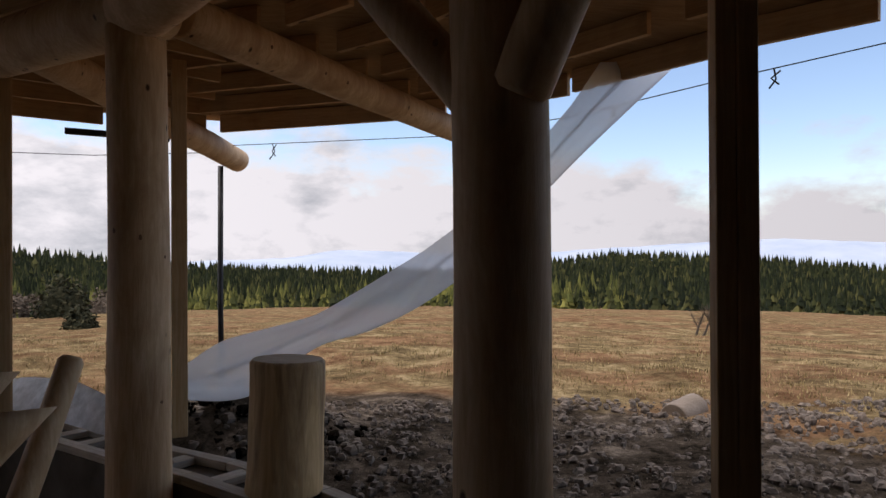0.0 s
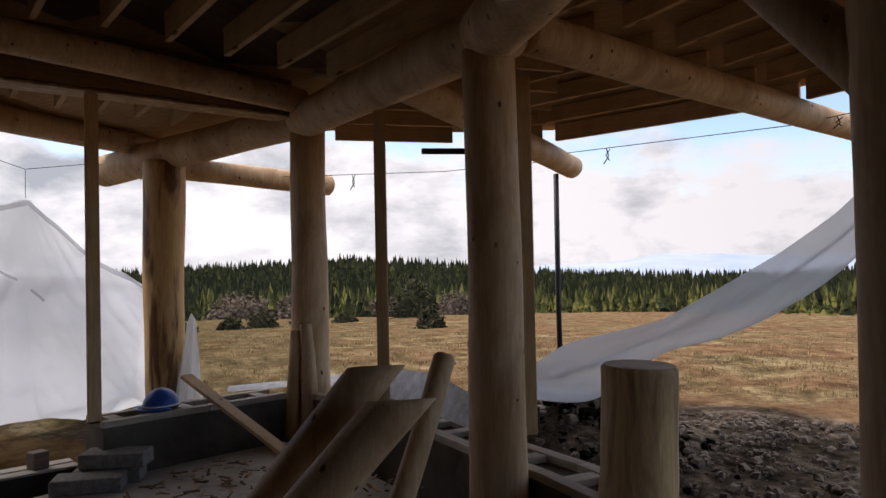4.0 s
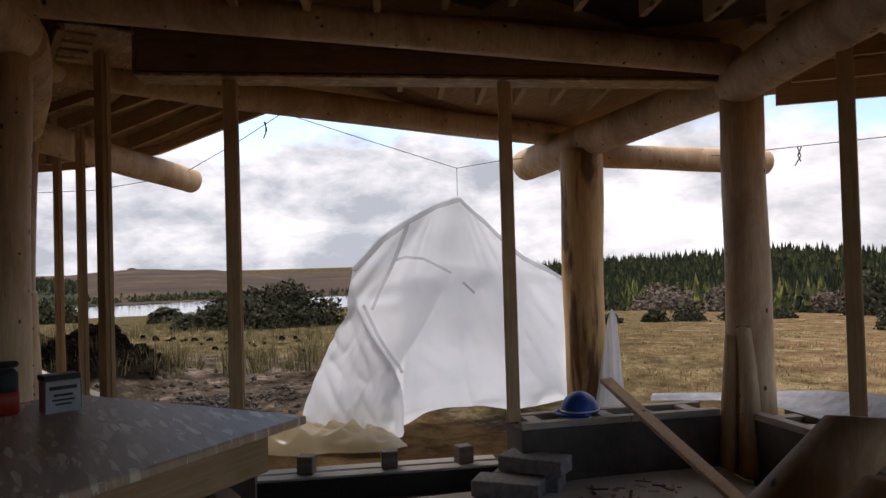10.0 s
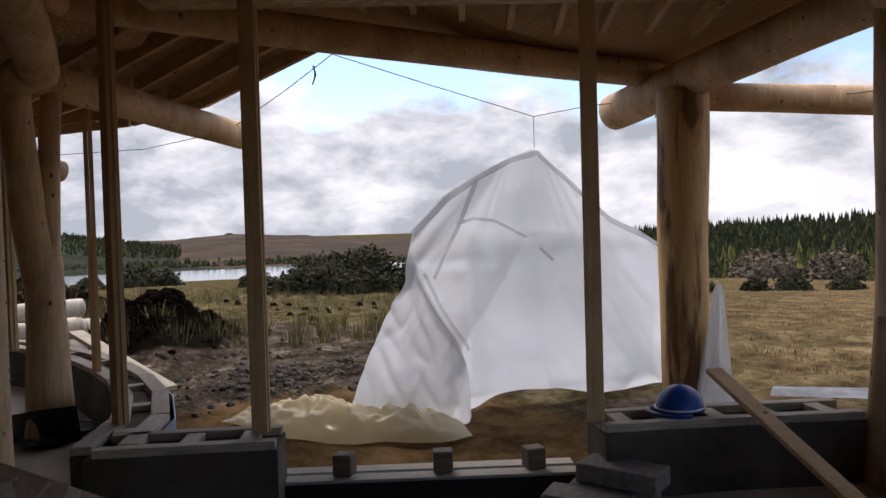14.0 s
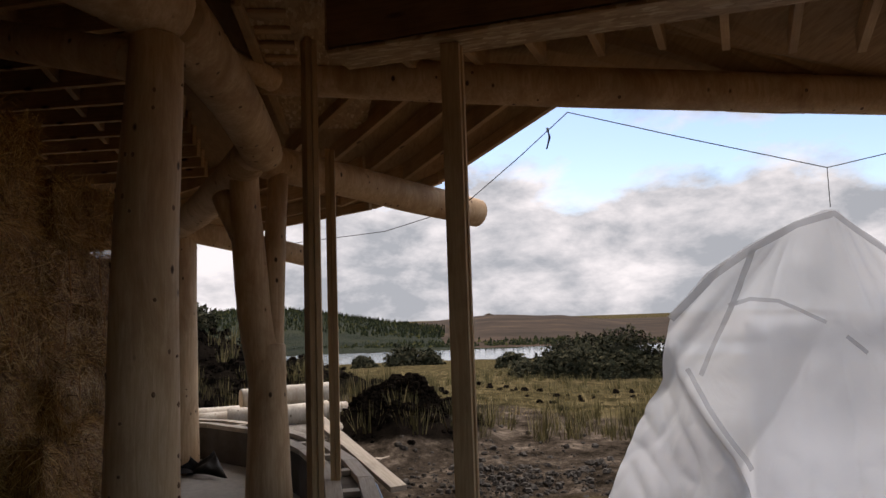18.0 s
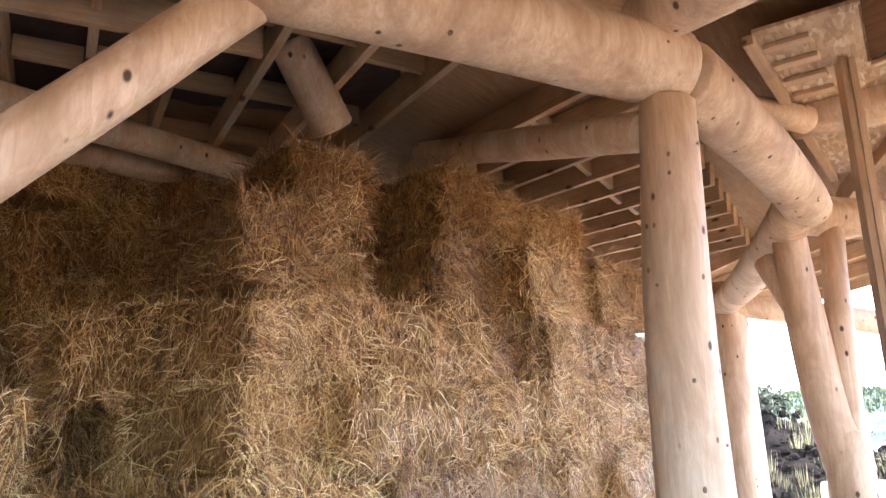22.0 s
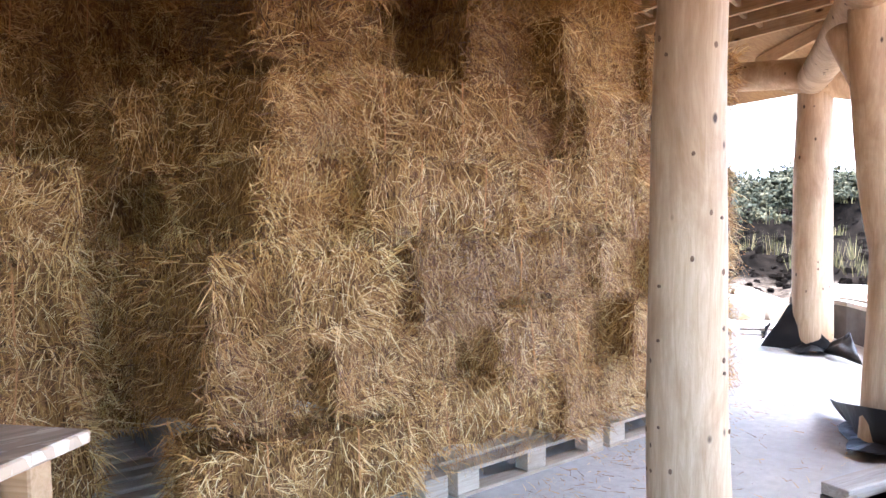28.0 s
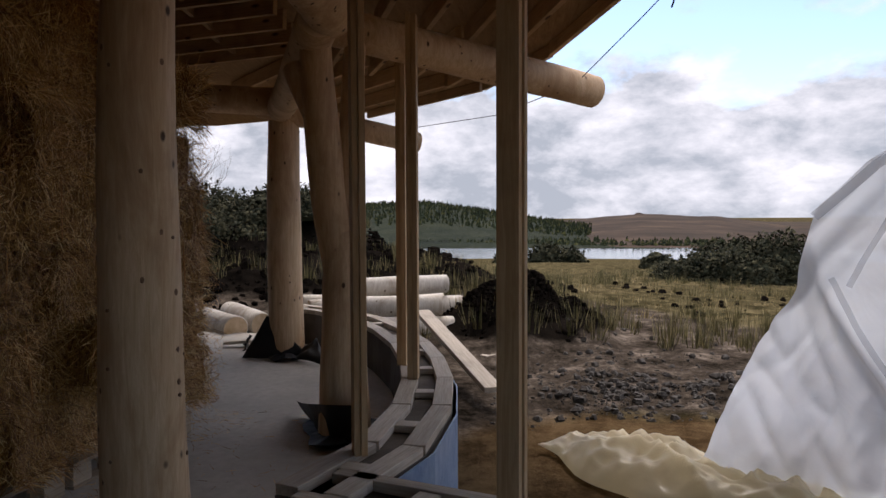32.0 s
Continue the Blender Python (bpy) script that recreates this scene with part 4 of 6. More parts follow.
# unseen wall, added up to the roof so no light leaks in behind
plinth("wall_back", [(3.9, -3.5), (1.5, -7.6), (-4, -8.6), (-9, -7.6), (-12, -4.7)], 0.3, -0.4, 3.0, 1, "unseen plain dark back wall, added to block light from behind")

blue = plinth("membrane_skirt", [(-5.50, 1.39), (-6.10, 1.585), (-6.78, 1.635), (-7.45, 1.58), (-8.10, 1.43)], 0.008, -0.3, SILL_Z - 0.05, -1, "blue-grey damp-proof membrane hanging on the low wall")
blue.data.materials.clear()
blue.data.materials.append(M_BLUE)

# ---- log posts ----
LOGS = "peeled log frame"


def log_post(name, label, at, r0, r1, h, seed, lean=(0, 0), side=0.0, mat=None, extra=None, z0=-0.05):
    ob = thing(name, label, "post", LOGS, at=(at.x, at.y, z0))
    part("trunk", log_bm((0, 0, 0), (lean[0], lean[1], h - z0), r0, r1, seed, side=side, steps=11, sides=22, rough=0.035), mat or M_LOG, ob)
    return ob


pp = log_post("log_post", "pale peeled log post with small knots beside the bales", P, 0.165, 0.105, 2.68, 1, (0.10, 0.07), 0.03)
ps = log_post("log_post", "peeled log post standing before the dark bales", S, 0.14, 0.13, 2.72, 2, (0.0, 0.0), 0.02)
pb = log_post("log_post", "thick peeled log post at the bay", B, 0.15, 0.135, 2.56, 3, (-0.01, 0.02), 0.015)
pa = log_post("log_post", "peeled log post with a thin companion trunk at its foot", A, 0.165, 0.15, 2.64, 4)
part("thin_trunk", log_bm((0.09, -0.17, 0.0), (0.05, -0.14, 1.03), 0.085, 0.05, 41, side=0.02), M_LOG, pa)
part("thin_trunk", log_bm((-0.06, -0.20, 0.0), (-0.03, -0.16, 0.98), 0.07, 0.045, 42, side=-0.02), M_LOG, pa)
log_post("log_post", "half-peeled log post with strips of brown bark, standing outside", C, 0.20, 0.205, 2.56, 5, (0.03, -0.02), 0.02, M_BARKY, z0=-0.25)
pe = log_post("forked_log_post", "forked peeled log post bending up to the ring beam", E_, 0.178, 0.118, 1.36, 6, (0.0, 0.0), 0.02)
part("fork_limb", log_bm((-0.01, 0.0, 1.15), (0.16, -0.13, 2.66), 0.135, 0.10, 61, side=0.05), M_LOG, pe)
part("fork_limb", log_bm((0.0, 0.02, 1.30), (-0.03, 0.09, 2.70), 0.09, 0.068, 62, side=-0.01), M_LOG, pe)
part("fork_limb", log_bm((0.08, -0.10, 2.05), (0.06, -0.31, 2.48), 0.085, 0.075, 63), M_LOG, pe)
pd = log_post("log_post", "stout peeled log post at the far side of the round room", D_, 0.185, 0.160, 2.50, 7, (0.02, 0.0), 0.01)

pc = log_post("log_post", "near peeled log post with two slanting braces", C0, 0.116, 0.106, 2.62, 8, (0.0, 0.02), 0.01)
part("brace", log_bm((-0.03, 0.03, 1.84), (-0.58, 0.30, 2.56), 0.056, 0.054, 81), M_LOG, pc)
part("brace", log_bm((0.04, -0.06, 1.86), (0.36, -0.30, 2.60), 0.066, 0.062, 82), M_LOG, pc)


def knots(parent, n, r0, r1, h, seed):
    """Flush dark stubs of cut branches, a few more proud."""
    rng = random.Random(seed)
    trunk = parent.children[0]
    for _ in range(n):
        a, z = rng.uniform(0, 6.28), rng.uniform(0.15, h)
        d = Vector((math.cos(a), math.sin(a), 0.0))
        far = Vector((0, 0, z)) + d * 1.0
        hit, loc, nrm, idx = trunk.closest_point_on_mesh(far)
        s = rng.uniform(0.003, 0.0075)
        bm = log_bm(loc - d * 0.02, loc + d * rng.uniform(0.001, 0.006), s * 1.2, s, seed, steps=2, sides=7, bevel=0.002)
        bmesh.ops.scale(bm, vec=(1, 1, rng.uniform(1.0, 1.7)), space=Matrix.Translation(-loc), verts=bm.verts)
        part("knot", bm, M_KNOT, trunk)


M_KNOT = simple("dark_knot", (0.19, 0.11, 0.06), 0.7)
for o, n, r, rt, h, sd in ((pc, 14, 0.116, 0.106, 2.5, 3), (pa, 8, 0.165, 0.15, 2.3, 5), (pe, 14, 0.178, 0.13, 1.3, 7), (pp, 80, 0.160, 0.105, 2.6, 8),
                           (ps, 18, 0.14, 0.13, 2.6, 9), (pb, 12, 0.15, 0.135, 2.4, 10), (pd, 16, 0.185, 0.160, 2.4, 11)):
    knots(o, n, r, rt, h, sd)

# ---- ring beams ----
BEAMS = (
    ("ring_beam", "long peeled log beam over the doorway side", (PT.x + 0.05, PT.y - 0.15, 2.985), (A.x + 0.10, A.y - 0.20, 2.84), 0.108, 0.105, 0.0, 0.0),
    ("ring_beam", "peeled log beam meeting the next with a mitre over the post", (PT.x - 0.06, PT.y + 0.03, 2.82), (S.x + 0.2, S.y - 0.1, 2.79), 0.155, 0.15, -0.02, 0.0),
    ("ring_beam", "peeled log beam running on past the post", (S.x + 0.22, S.y - 0.1, 2.79), (-0.2, -1.6, 2.88), 0.15, 0.14, 0, 0.0),
    ("ring_beam", "knotty peeled log beam dropping to the forked post", (PT.x - 0.06, PT.y + 0.04, 2.80), (E_.x + 0.35, E_.y + 0.03, 2.64), 0.15, 0.132, 0.0, 0.04),
    ("ring_beam", "peeled log beam from forked post to far post", (E_.x + 0.45, E_.y - 0.02, 2.62), (D_.x + 0.05, D_.y - 0.03, 2.56), 0.13, 0.14, 0.05, 0.0),
    ("ring_beam", "peeled log beam leading inside over the round room", (D_.x + 0.2, D_.y + 0.1, 2.60), (-9.2, -3.4, 2.75), 0.14, 0.14, 0.0, 0.0),
    ("ring_beam", "heavy peeled log beam from post out to the porch post", (A.x + 0.12, A.y - 0.05, 2.73), (-7.03, 5.80, 2.57), 0.155, 0.175, -0.02, 0.03),
    ("ring_beam", "peeled log beam between two bay posts", (A.x - 0.02, A.y - 0.02, 2.72), (B.x + 0.12, B.y - 0.06, 2.63), 0.16, 0.155, 0.0, 0.02),
    ("ring_beam", "peeled log beam over the near post", (B.x - 0.02, B.y + 0.04, 2.63), (C0.x + 0.05, C0.y - 0.1, 2.68), 0.155, 0.15, 0.0, 0.0),
    ("outer_beam", "long brown log beam under the porch eaves", (-6.45, 0.95, 2.975), (-6.42, 6.02, 2.80), 0.125, 0.12, 0.03, 0.03),
    ("porch_log", "pale log jutting from the porch post", (C.x - 0.1, C.y - 0.1, 2.53), (-5.20, 7.58, 2.45), 0.12, 0.125, 0.0, 0.0),
    ("eave_log", "peeled log jutting out below the eaves with a bark ring", (-2.32, 4.15, 2.64), (-2.30, 8.22, 2.53), 0.115, 0.125, 0.0, 0.0),
    ("eave_log", "dark peeled log running out to the eaves", (-1.28, 3.55, 2.64), (0.56, 7.72, 2.60), 0.115, 0.11, 0.0, 0.0),
    ("eave_log", "peeled log end jutting below the eaves", (E_.x + 0.1, E_.y - 0.1, 2.68), (-9.08, 2.62, 2.50), 0.13, 0.135, 0.0, 0.0),
    ("eave_log", "peeled log end jutting below the far eaves", (D_.x + 0.2, D_.y - 0.2, 2.58), (-10.75, 0.90, 2.26), 0.12, 0.12, 0.0, 0.0),
    ("inner_log", "dark log carrying the rafters over the bales", (-6.6, -2.2, 3.18), (-2.2, -2.2, 3.10), 0.09, 0.09, 0.0, 0.0),
    ("inner_log", "dark log over the back of the bale stack", (-5.2, -2.6, 3.16), (-1.6, -2.3, 2.88), 0.09, 0.09, 0.0, 0.0),
    ("inner_log", "log above the bales running to the post", (PT.x - 0.05, PT.y - 0.12, 2.60), (-6.1, -1.2, 3.2), 0.085, 0.085, 0.0, 0.0),
)
def beam_knots(ob, p0, p1, n, seed):
    rng = random.Random(seed)
    p0, p1 = Vector(p0), Vector(p1)
    s, uu, d = axes_to(p1 - p0)
    for _ in range(n):
        a = rng.uniform(2.6, 6.8)
        o = s * math.cos(a) + uu * math.sin(a)
        hit, loc, nrm, idx = ob.closest_point_on_mesh(p0.lerp(p1, rng.uniform(0.04, 0.96)) + o)
        r = rng.uniform(0.005, 0.012)
        part("knot", log_bm(loc - o * 0.02, loc + o * rng.uniform(0.001, 0.005), r * 1.2, r, seed, steps=2, sides=7, bevel=0.002), M_KNOT, ob)


for i, (nm, lb, p0, p1, r0, r1, sag, sd) in enumerate(BEAMS):
    ob = link_bm(nm, log_bm(p0, p1, r0, r1, 100 + i, sag, sd, 12, 20), M_LOG)
    tagged(ob, lb, "log beam", LOGS)
    if nm != "inner_log":
        beam_knots(ob, p0, p1, int((Vector(p1) - Vector(p0)).length * 5), 500 + i)
ob = link_bm("brace_log", log_bm((S.x - 0.02, S.y + 0.13, 1.79), (-3.74, -0.03, 2.75), 0.082, 0.085, 140, steps=8, sides=20), M_LOG)
tagged(ob, "slanting peeled log brace from post to beam", "log brace", LOGS)
ob = link_bm("hanging_post", log_bm((-5.07, -1.0, 3.0), (-4.75, -1.0, 3.38), 0.11, 0.11, 141), M_LOG)
tagged(ob, "short log strut above the bale stack", "log strut", LOGS)
ob = link_bm("round_pole_end", log_bm((-5.75, 0.55, 2.98), (-6.35, 1.05, 2.90), 0.07, 0.07, 142), M_LOG)
tagged(ob, "thin log end cut at a slant beside the header", "log", LOGS)

# ---- roof ----
EAVE = [(-13.6, -2.6), (-12.5, 0.0), (-10.5, 1.7), (-8.95, 2.32), (-7.75, 2.70), (-7.05, 3.0), (-6.95, 4.5), (-6.9, 6.25), (-5.5, 6.25), (-4.35, 6.35), (-3.25, 7.15),
        (-2.3, 7.58), (0.0, 6.75), (1.0, 5.85), (1.74, 4.75), (2.4, 3.9), (3.4, 2.6), (4.3, 0.0), (4.2, -4.5), (1.5, -8.4), (-4, -9.4), (-9.5, -8.4), (-12.9, -5.5)]
NE = len(EAVE)


def eave_dist(x, y):
    best = 1e9
    for i in range(NE):
        (ax, ay), (bx, by) = EAVE[i], EAVE[(i + 1) % NE]
        dx, dy = bx - ax, by - ay
        t = max(0, min(1, ((x - ax) * dx + (y - ay) * dy) / (dx * dx + dy * dy)))
        best = min(best, math.hypot(x - ax - t * dx, y - ay - t * dy))
    return best


def deck_z(x, y):
    lift = smooth01(-8.9, -7.2, x) * (1 - smooth01(-5.8, -4.6, x)) * smooth01(1.2, 2.7, y) * (1 - smooth01(3.1, 4.4, y))
    return 2.86 + 0.115 * min(eave_dist(x, y), 5.0) + 0.19 * lift


def build_roof():
    cx, cy = -4.2, -1.0
    rings = [0.0, 0.15, 0.3, 0.45, 0.6, 0.72, 0.82, 0.9, 0.96, 1.0]
    out = []
    for i in range(NE):
        (ax, ay), (bx, by) = EAVE[i], EAVE[(i + 1) % NE]
        for q in range(4):
            out.append((ax + (bx - ax) * q / 4, ay + (by - ay) * q / 4))
    n = len(out)
    verts, faces = [], []
    for dz in (0.0, 0.12):
        for k in rings[1:]:
            for x, y in out:
                px, py = cx + (x - cx) * k, cy + (y - cy) * k
                verts.append((px, py, deck_z(px, py) + dz))
    m = len(rings) - 1
    base = m * n
    for s, flip in ((0, True), (base, False)):
        for i in range(m - 1):
            for j in range(n):
                f = (s + i * n + j, s + i * n + (j + 1) % n, s + (i + 1) * n + (j + 1) % n, s + (i + 1) * n + j)
                faces.append(tuple(reversed(f)) if not flip else f)
        faces.append(tuple(s + j for j in range(n)))
    for j in range(n):
        a2, b2 = (m - 1) * n + j, (m - 1) * n + (j + 1) % n
        faces.append((a2, b2, b2 + base, a2 + base))
    me = mesh("ceiling", verts, faces, [M_DECK, M_INNERDECK])
    # deck faces inside this ring take the darker brown
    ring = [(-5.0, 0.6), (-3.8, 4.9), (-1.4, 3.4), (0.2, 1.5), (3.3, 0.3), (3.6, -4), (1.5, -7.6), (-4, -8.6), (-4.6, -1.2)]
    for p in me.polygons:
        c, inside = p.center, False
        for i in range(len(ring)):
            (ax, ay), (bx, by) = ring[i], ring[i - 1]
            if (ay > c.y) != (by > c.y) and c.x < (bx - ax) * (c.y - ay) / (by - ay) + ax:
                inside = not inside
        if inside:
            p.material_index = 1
    ob = new("ceiling", me)
    tagged(ob, "brown board sheathing of the low turf roof seen from below", "ceiling", kind="structure")


build_roof()
RAFT = "roof rafters"
M_RAFTER = sawn("rafter_timber", (0.62, 0.41, 0.22), (0.45, 0.27, 0.125), 0)


def rafter(p, q, deep=0.15, thick=0.045, drop=0.004):
    """A joist on edge under the deck from plan point p to q."""
    z0, z1 = deck_z(*p) - deep / 2 - drop, deck_z(*q) - deep / 2 - drop
    ob = board("rafter", (p[0], p[1], z0), (q[0], q[1], z1), thick, deep, M_RAFTER)
    tagged(ob, "sawn timber rafter on edge under the roof boards", "rafter", RAFT)
    return ob


# over the main room, running out towards the doorway side
u = Vector((-0.883, 0.469, 0))
v = Vector((0.469, 0.883, 0))
o0 = Vector((PT.x + 0.05, PT.y - 0.15, 0))
for i in range(-3, 13):
    s0 = o0 + v * (0.10 + 0.40 * i) * 1.0
    p0, p1 = s0 + u * 0.28, s0 - u * (5.6 if i < 8 else 3.4)
    if i < 0:
        p0 = s0 - u * 1.2
    rafter((p0.x, p0.y), (p1.x, p1.y), 0.20)
# short ones between header and outer log
for i in range(11):
    s0 = Vector((-5.45, 1.35, 0)).lerp(Vector((-4.2, 4.95, 0)), (i + 0.4) / 11) - Vector((0.22, 0, 0))
    p1 = s0 + u * 1.08
    rafter((s0.x, s0.y), (p1.x, p1.y), 0.13)
# eave boards, parallel to the edge
for (ax, ay), (bx, by), cnt, gap in (((-2.22, 7.42), (0.05, 6.62), 6, 0.52), ((0.12, 6.50), (1.02, 5.72), 5, 0.5), ((1.05, 5.62), (1.74, 4.66), 5, 0.5), ((1.76, 4.55), (2.36, 3.9), 4, 0.5), ((-3.12, 7.0), (-2.40, 7.38), 5, 0.5), ((-4.2, 6.2), (-3.25, 6.95), 4, 0.45),
                                     ((-8.88, 2.30), (-7.10, 2.94), 5, 0.36), ((-10.46, 1.68), (-8.93, 2.30), 5, 0.4), ((-12.4, 0.05), (-10.52, 1.64), 5, 0.45)):
    d = Vector((bx - ax, by - ay, 0))
    nrm = Vector((d.y, -d.x, 0)).normalized()
    for q in range(cnt):
        sh = nrm * (0.05 + gap * q)
        k = 0.06 * q if ay > 3 else 0.0
        p0, p1 = Vector((ax, ay, 0)) + sh + d * k, Vector((bx, by, 0)) + sh - d * k
        rafter((p0.x, p0.y), (p1.x, p1.y), 0.14 if q else 0.17 if ay > 3 else 0.10)
# parallel joists over the bales and the round room
jd = Vector((-0.44, -0.898, 0))
for a0, a1, ln in ((S, P, 3.6), (P, Vector((-9.4, 0.1, 0)), 2.6)):
    run = (a1 - a0).length
    for i in range(int(run / 0.38)):
        p0 = a0.lerp(a1, (i + 0.5) * 0.38 / run) + jd * 0.10
        p1 = p0 + jd * ln
        rafter((p0.x, p0.y), (p1.x, p1.y), 0.16)
        if i:
            step = (a1 - a0).normalized() * 0.38
            for back in (0.85, 1.75, 2.5):
                b0 = p0 + jd * (back + 0.06 * (i % 2))
                b1 = b0 - step
                zz = (deck_z(b0.x, b0.y) + deck_z(b1.x, b1.y)) / 2 - 0.075
                tagged(board("nogging", (b0.x - step.x * 0.08, b0.y - step.y * 0.08, zz), (b1.x + step.x * 0.08, b1.y + step.y * 0.08, zz), 0.04, 0.12, M_RAFTER), "short nogging nailed between two rafters", "nogging", "roof noggings")

# gaps and pale boards of the deck beside the bay beam
for bx0, by0 in ((-2.55, 4.75), (-3.07, 4.93), (-3.46, 5.07)):
    za, zb = deck_z(bx0 - 0.08, by0 - 0.15) - 0.035, deck_z(bx0 + 0.08, by0 + 0.15) - 0.035
    tagged(board("sheathing_board", (bx0 - 0.08, by0 - 0.15, za), (bx0 + 0.08, by0 + 0.15, zb), 0.12, 0.022, M_PALLET), "short pale sheathing board across the rafters", "board", "sheathing boards")

# header of strand board over the doorway
hd = thing("door_header", "deep strand-board box header over the doorway", "header", at=(-5.43, 1.40, 2.725))
hdir = Vector((0.40, 0.9165, 0))
hn = Vector((-hdir.y, hdir.x, 0))
HL = 3.95
board("side_panel", hn * -0.0, hdir * HL, 0.018, 0.40, M_SHADEDBOARD, hd).location.z += 0.22
board("side_panel", hn * 0.22, hn * 0.22 + hdir * HL, 0.018, 0.40, M_OSB, hd).location.z += 0.22
board("soffit_panel", hn * 0.11 + Vector((0, 0, 0.0)), hn * 0.11 + hdir * HL, 0.24, 0.018, M_OSB, hd)
bx = thing("strand_board_soffit", "strand-board soffit panels above the studs of the round room", "soffit", at=(-5.42, 1.32, 2.99))
for q0, q1, wd in ((0.0, 1.20, 0.62), (1.205, 2.3, 0.62)):
    board("panel", Vector((-q0, 0, 0)), Vector((-q1, -0.03 * q1, 0)), wd, 0.018, M_OSB, bx)
board("edge_lath", Vector((0.0, -0.33, -0.03)), Vector((-2.3, -0.36, -0.03)), 0.045, 0.045, M_RAFTER, bx)
for q in range(6):
    board("lath", Vector((-0.15 - 0.2 * q, -0.30, -0.021)), Vector((-0.15 - 0.2 * q, -0.12, -0.021)), 0.06, 0.022, M_RAFTER, bx)
board("end_panel", hn * 0.012 - hdir * 0.012 + Vector((0, 0, 0.22)), hn * 0.208 - hdir * 0.012 + Vector((0, 0, 0.22)), 0.018, 0.40, M_OSB, hd)

# ---- studs ----
STUDS = "sawn wall studs"


def stud(at, z0, z1, yaw, wide=0.095, thick=0.07, lean=(0, 0), label="upright stud of two sawn planks on the sill"):
    """Two planks nailed face to face."""
    ob = thing("wall_stud", label, "stud", STUDS, at=(at[0], at[1], z0))
    ob.rotation_euler = (0, 0, radians(yaw))
    h = z1 - z0
    for i, (sy, cut) in enumerate(((-1, 0.0), (1, 0.012))):
        bm = box_bm(wide, thick / 2 - 0.001, h - cut, 0.002, (0.004 * sy, sy * thick / 4, (h - cut) / 2))
        part("plank", bm, M_STUD, ob, smooth=False)
    return ob


stud(L_, SILL_Z - 0.002, 2.712, 68, 0.085, 0.06)
stud(R_, SILL_Z - 0.002, 2.712, 68, 0.09, 0.06)
stud(M_, SILL_Z - 0.002, 2.978, 20, 0.10, 0.06)
stud((-7.88, 1.16), SILL_Z - 0.002, 2.75, 0, 0.09, 0.07)
stud((-7.45, 1.30), SILL_Z - 0.002, 2.75, 0, 0.09, 0.07)
stud((-9.62, 0.42), SILL_Z - 0.002, 2.70, 30)
stud((-2.62, 4.36), SILL_Z - 0.002, 2.62, 30, 0.075, 0.09)
stud((-1.56, 4.32), SILL_Z - 0.002, 2.62, 30, 0.085, 0.06)
stud((0.61, 1.53), -0.2, 2.9, 84, 0.06, 0.085, label="doubled sawn stud beside the near post")


# ---- bales ----
def straw_mesh(name, lx, ly, lz, n, seed, ragged=1.0):
    """Loose stalks over all faces of a bale."""
    rng = random.Random(seed)
    verts, faces = [], []
    for _ in range(n):
        f = rng.random()
        if f < 0.50:
            sg = -1 if f < 0.25 else 1
            p = Vector((rng.uniform(-lx, lx), sg * ly, rng.uniform(-lz, lz)))
            nr = Vector((0, sg, 0))
        elif f < 0.66:
            p = Vector((rng.uniform(-lx, lx), rng.uniform(-ly, ly), lz))
            nr = Vector((0, 0, 1))
        elif f < 0.83:
            p = Vector((lx, rng.uniform(-ly, ly), rng.uniform(-lz, lz)))
            nr = Vector((1, 0, 0))
        else:
            p = Vector((-lx, rng.uniform(-ly, ly), rng.uniform(-lz, lz)))
            nr = Vector((-1, 0, 0))
        edge_k = max(abs(p.x) / lx, abs(p.z) / lz) if nr.y else 0.9
        q = p * 4.0 + Vector((seed, 0, 0))
        sway = 2.6 * noise.noise(q)
        d = Vector((math.sin(sway) + rng.gauss(0, 0.45), math.sin(sway) * 0.6 + rng.gauss(0, 0.45), (-1 if rng.random() < 0.75 else 1) * math.cos(sway)))
        if rng.random() < 0.40:
            d = Vector((rng.gauss(0, 1), rng.gauss(0, 1), rng.gauss(0, 0.7)))
        d = (d - nr * d.dot(nr) + nr * abs(rng.gauss(0, 0.34)) * (2.0 if edge_k > 0.82 else 0.9) * ragged).normalized()
        ln = rng.uniform(0.04, 0.13) * (1.5 if rng.random() < 0.15 else 1)
        w = rng.uniform(0.0008, 0.0024)
        s = d.cross(nr)
        s = s.normalized() if s.length > 1e-3 else Vector((1, 0, 0))
        p0 = p - nr * 0.02
        mid = p0 + d * ln * 0.5 + Vector((0, 0, rng.gauss(0, 0.006)))
        end = p0 + d * ln + Vector((0, 0, -abs(rng.gauss(0, 0.02))))
        i = len(verts)
        verts += [p0 - s * w, p0 + s * w, mid + s * w, mid - s * w, end]
        faces += [(i, i + 1, i + 2, i + 3), (i + 3, i + 2, i + 4)]
    return mesh(name, verts, faces, M_STALK)


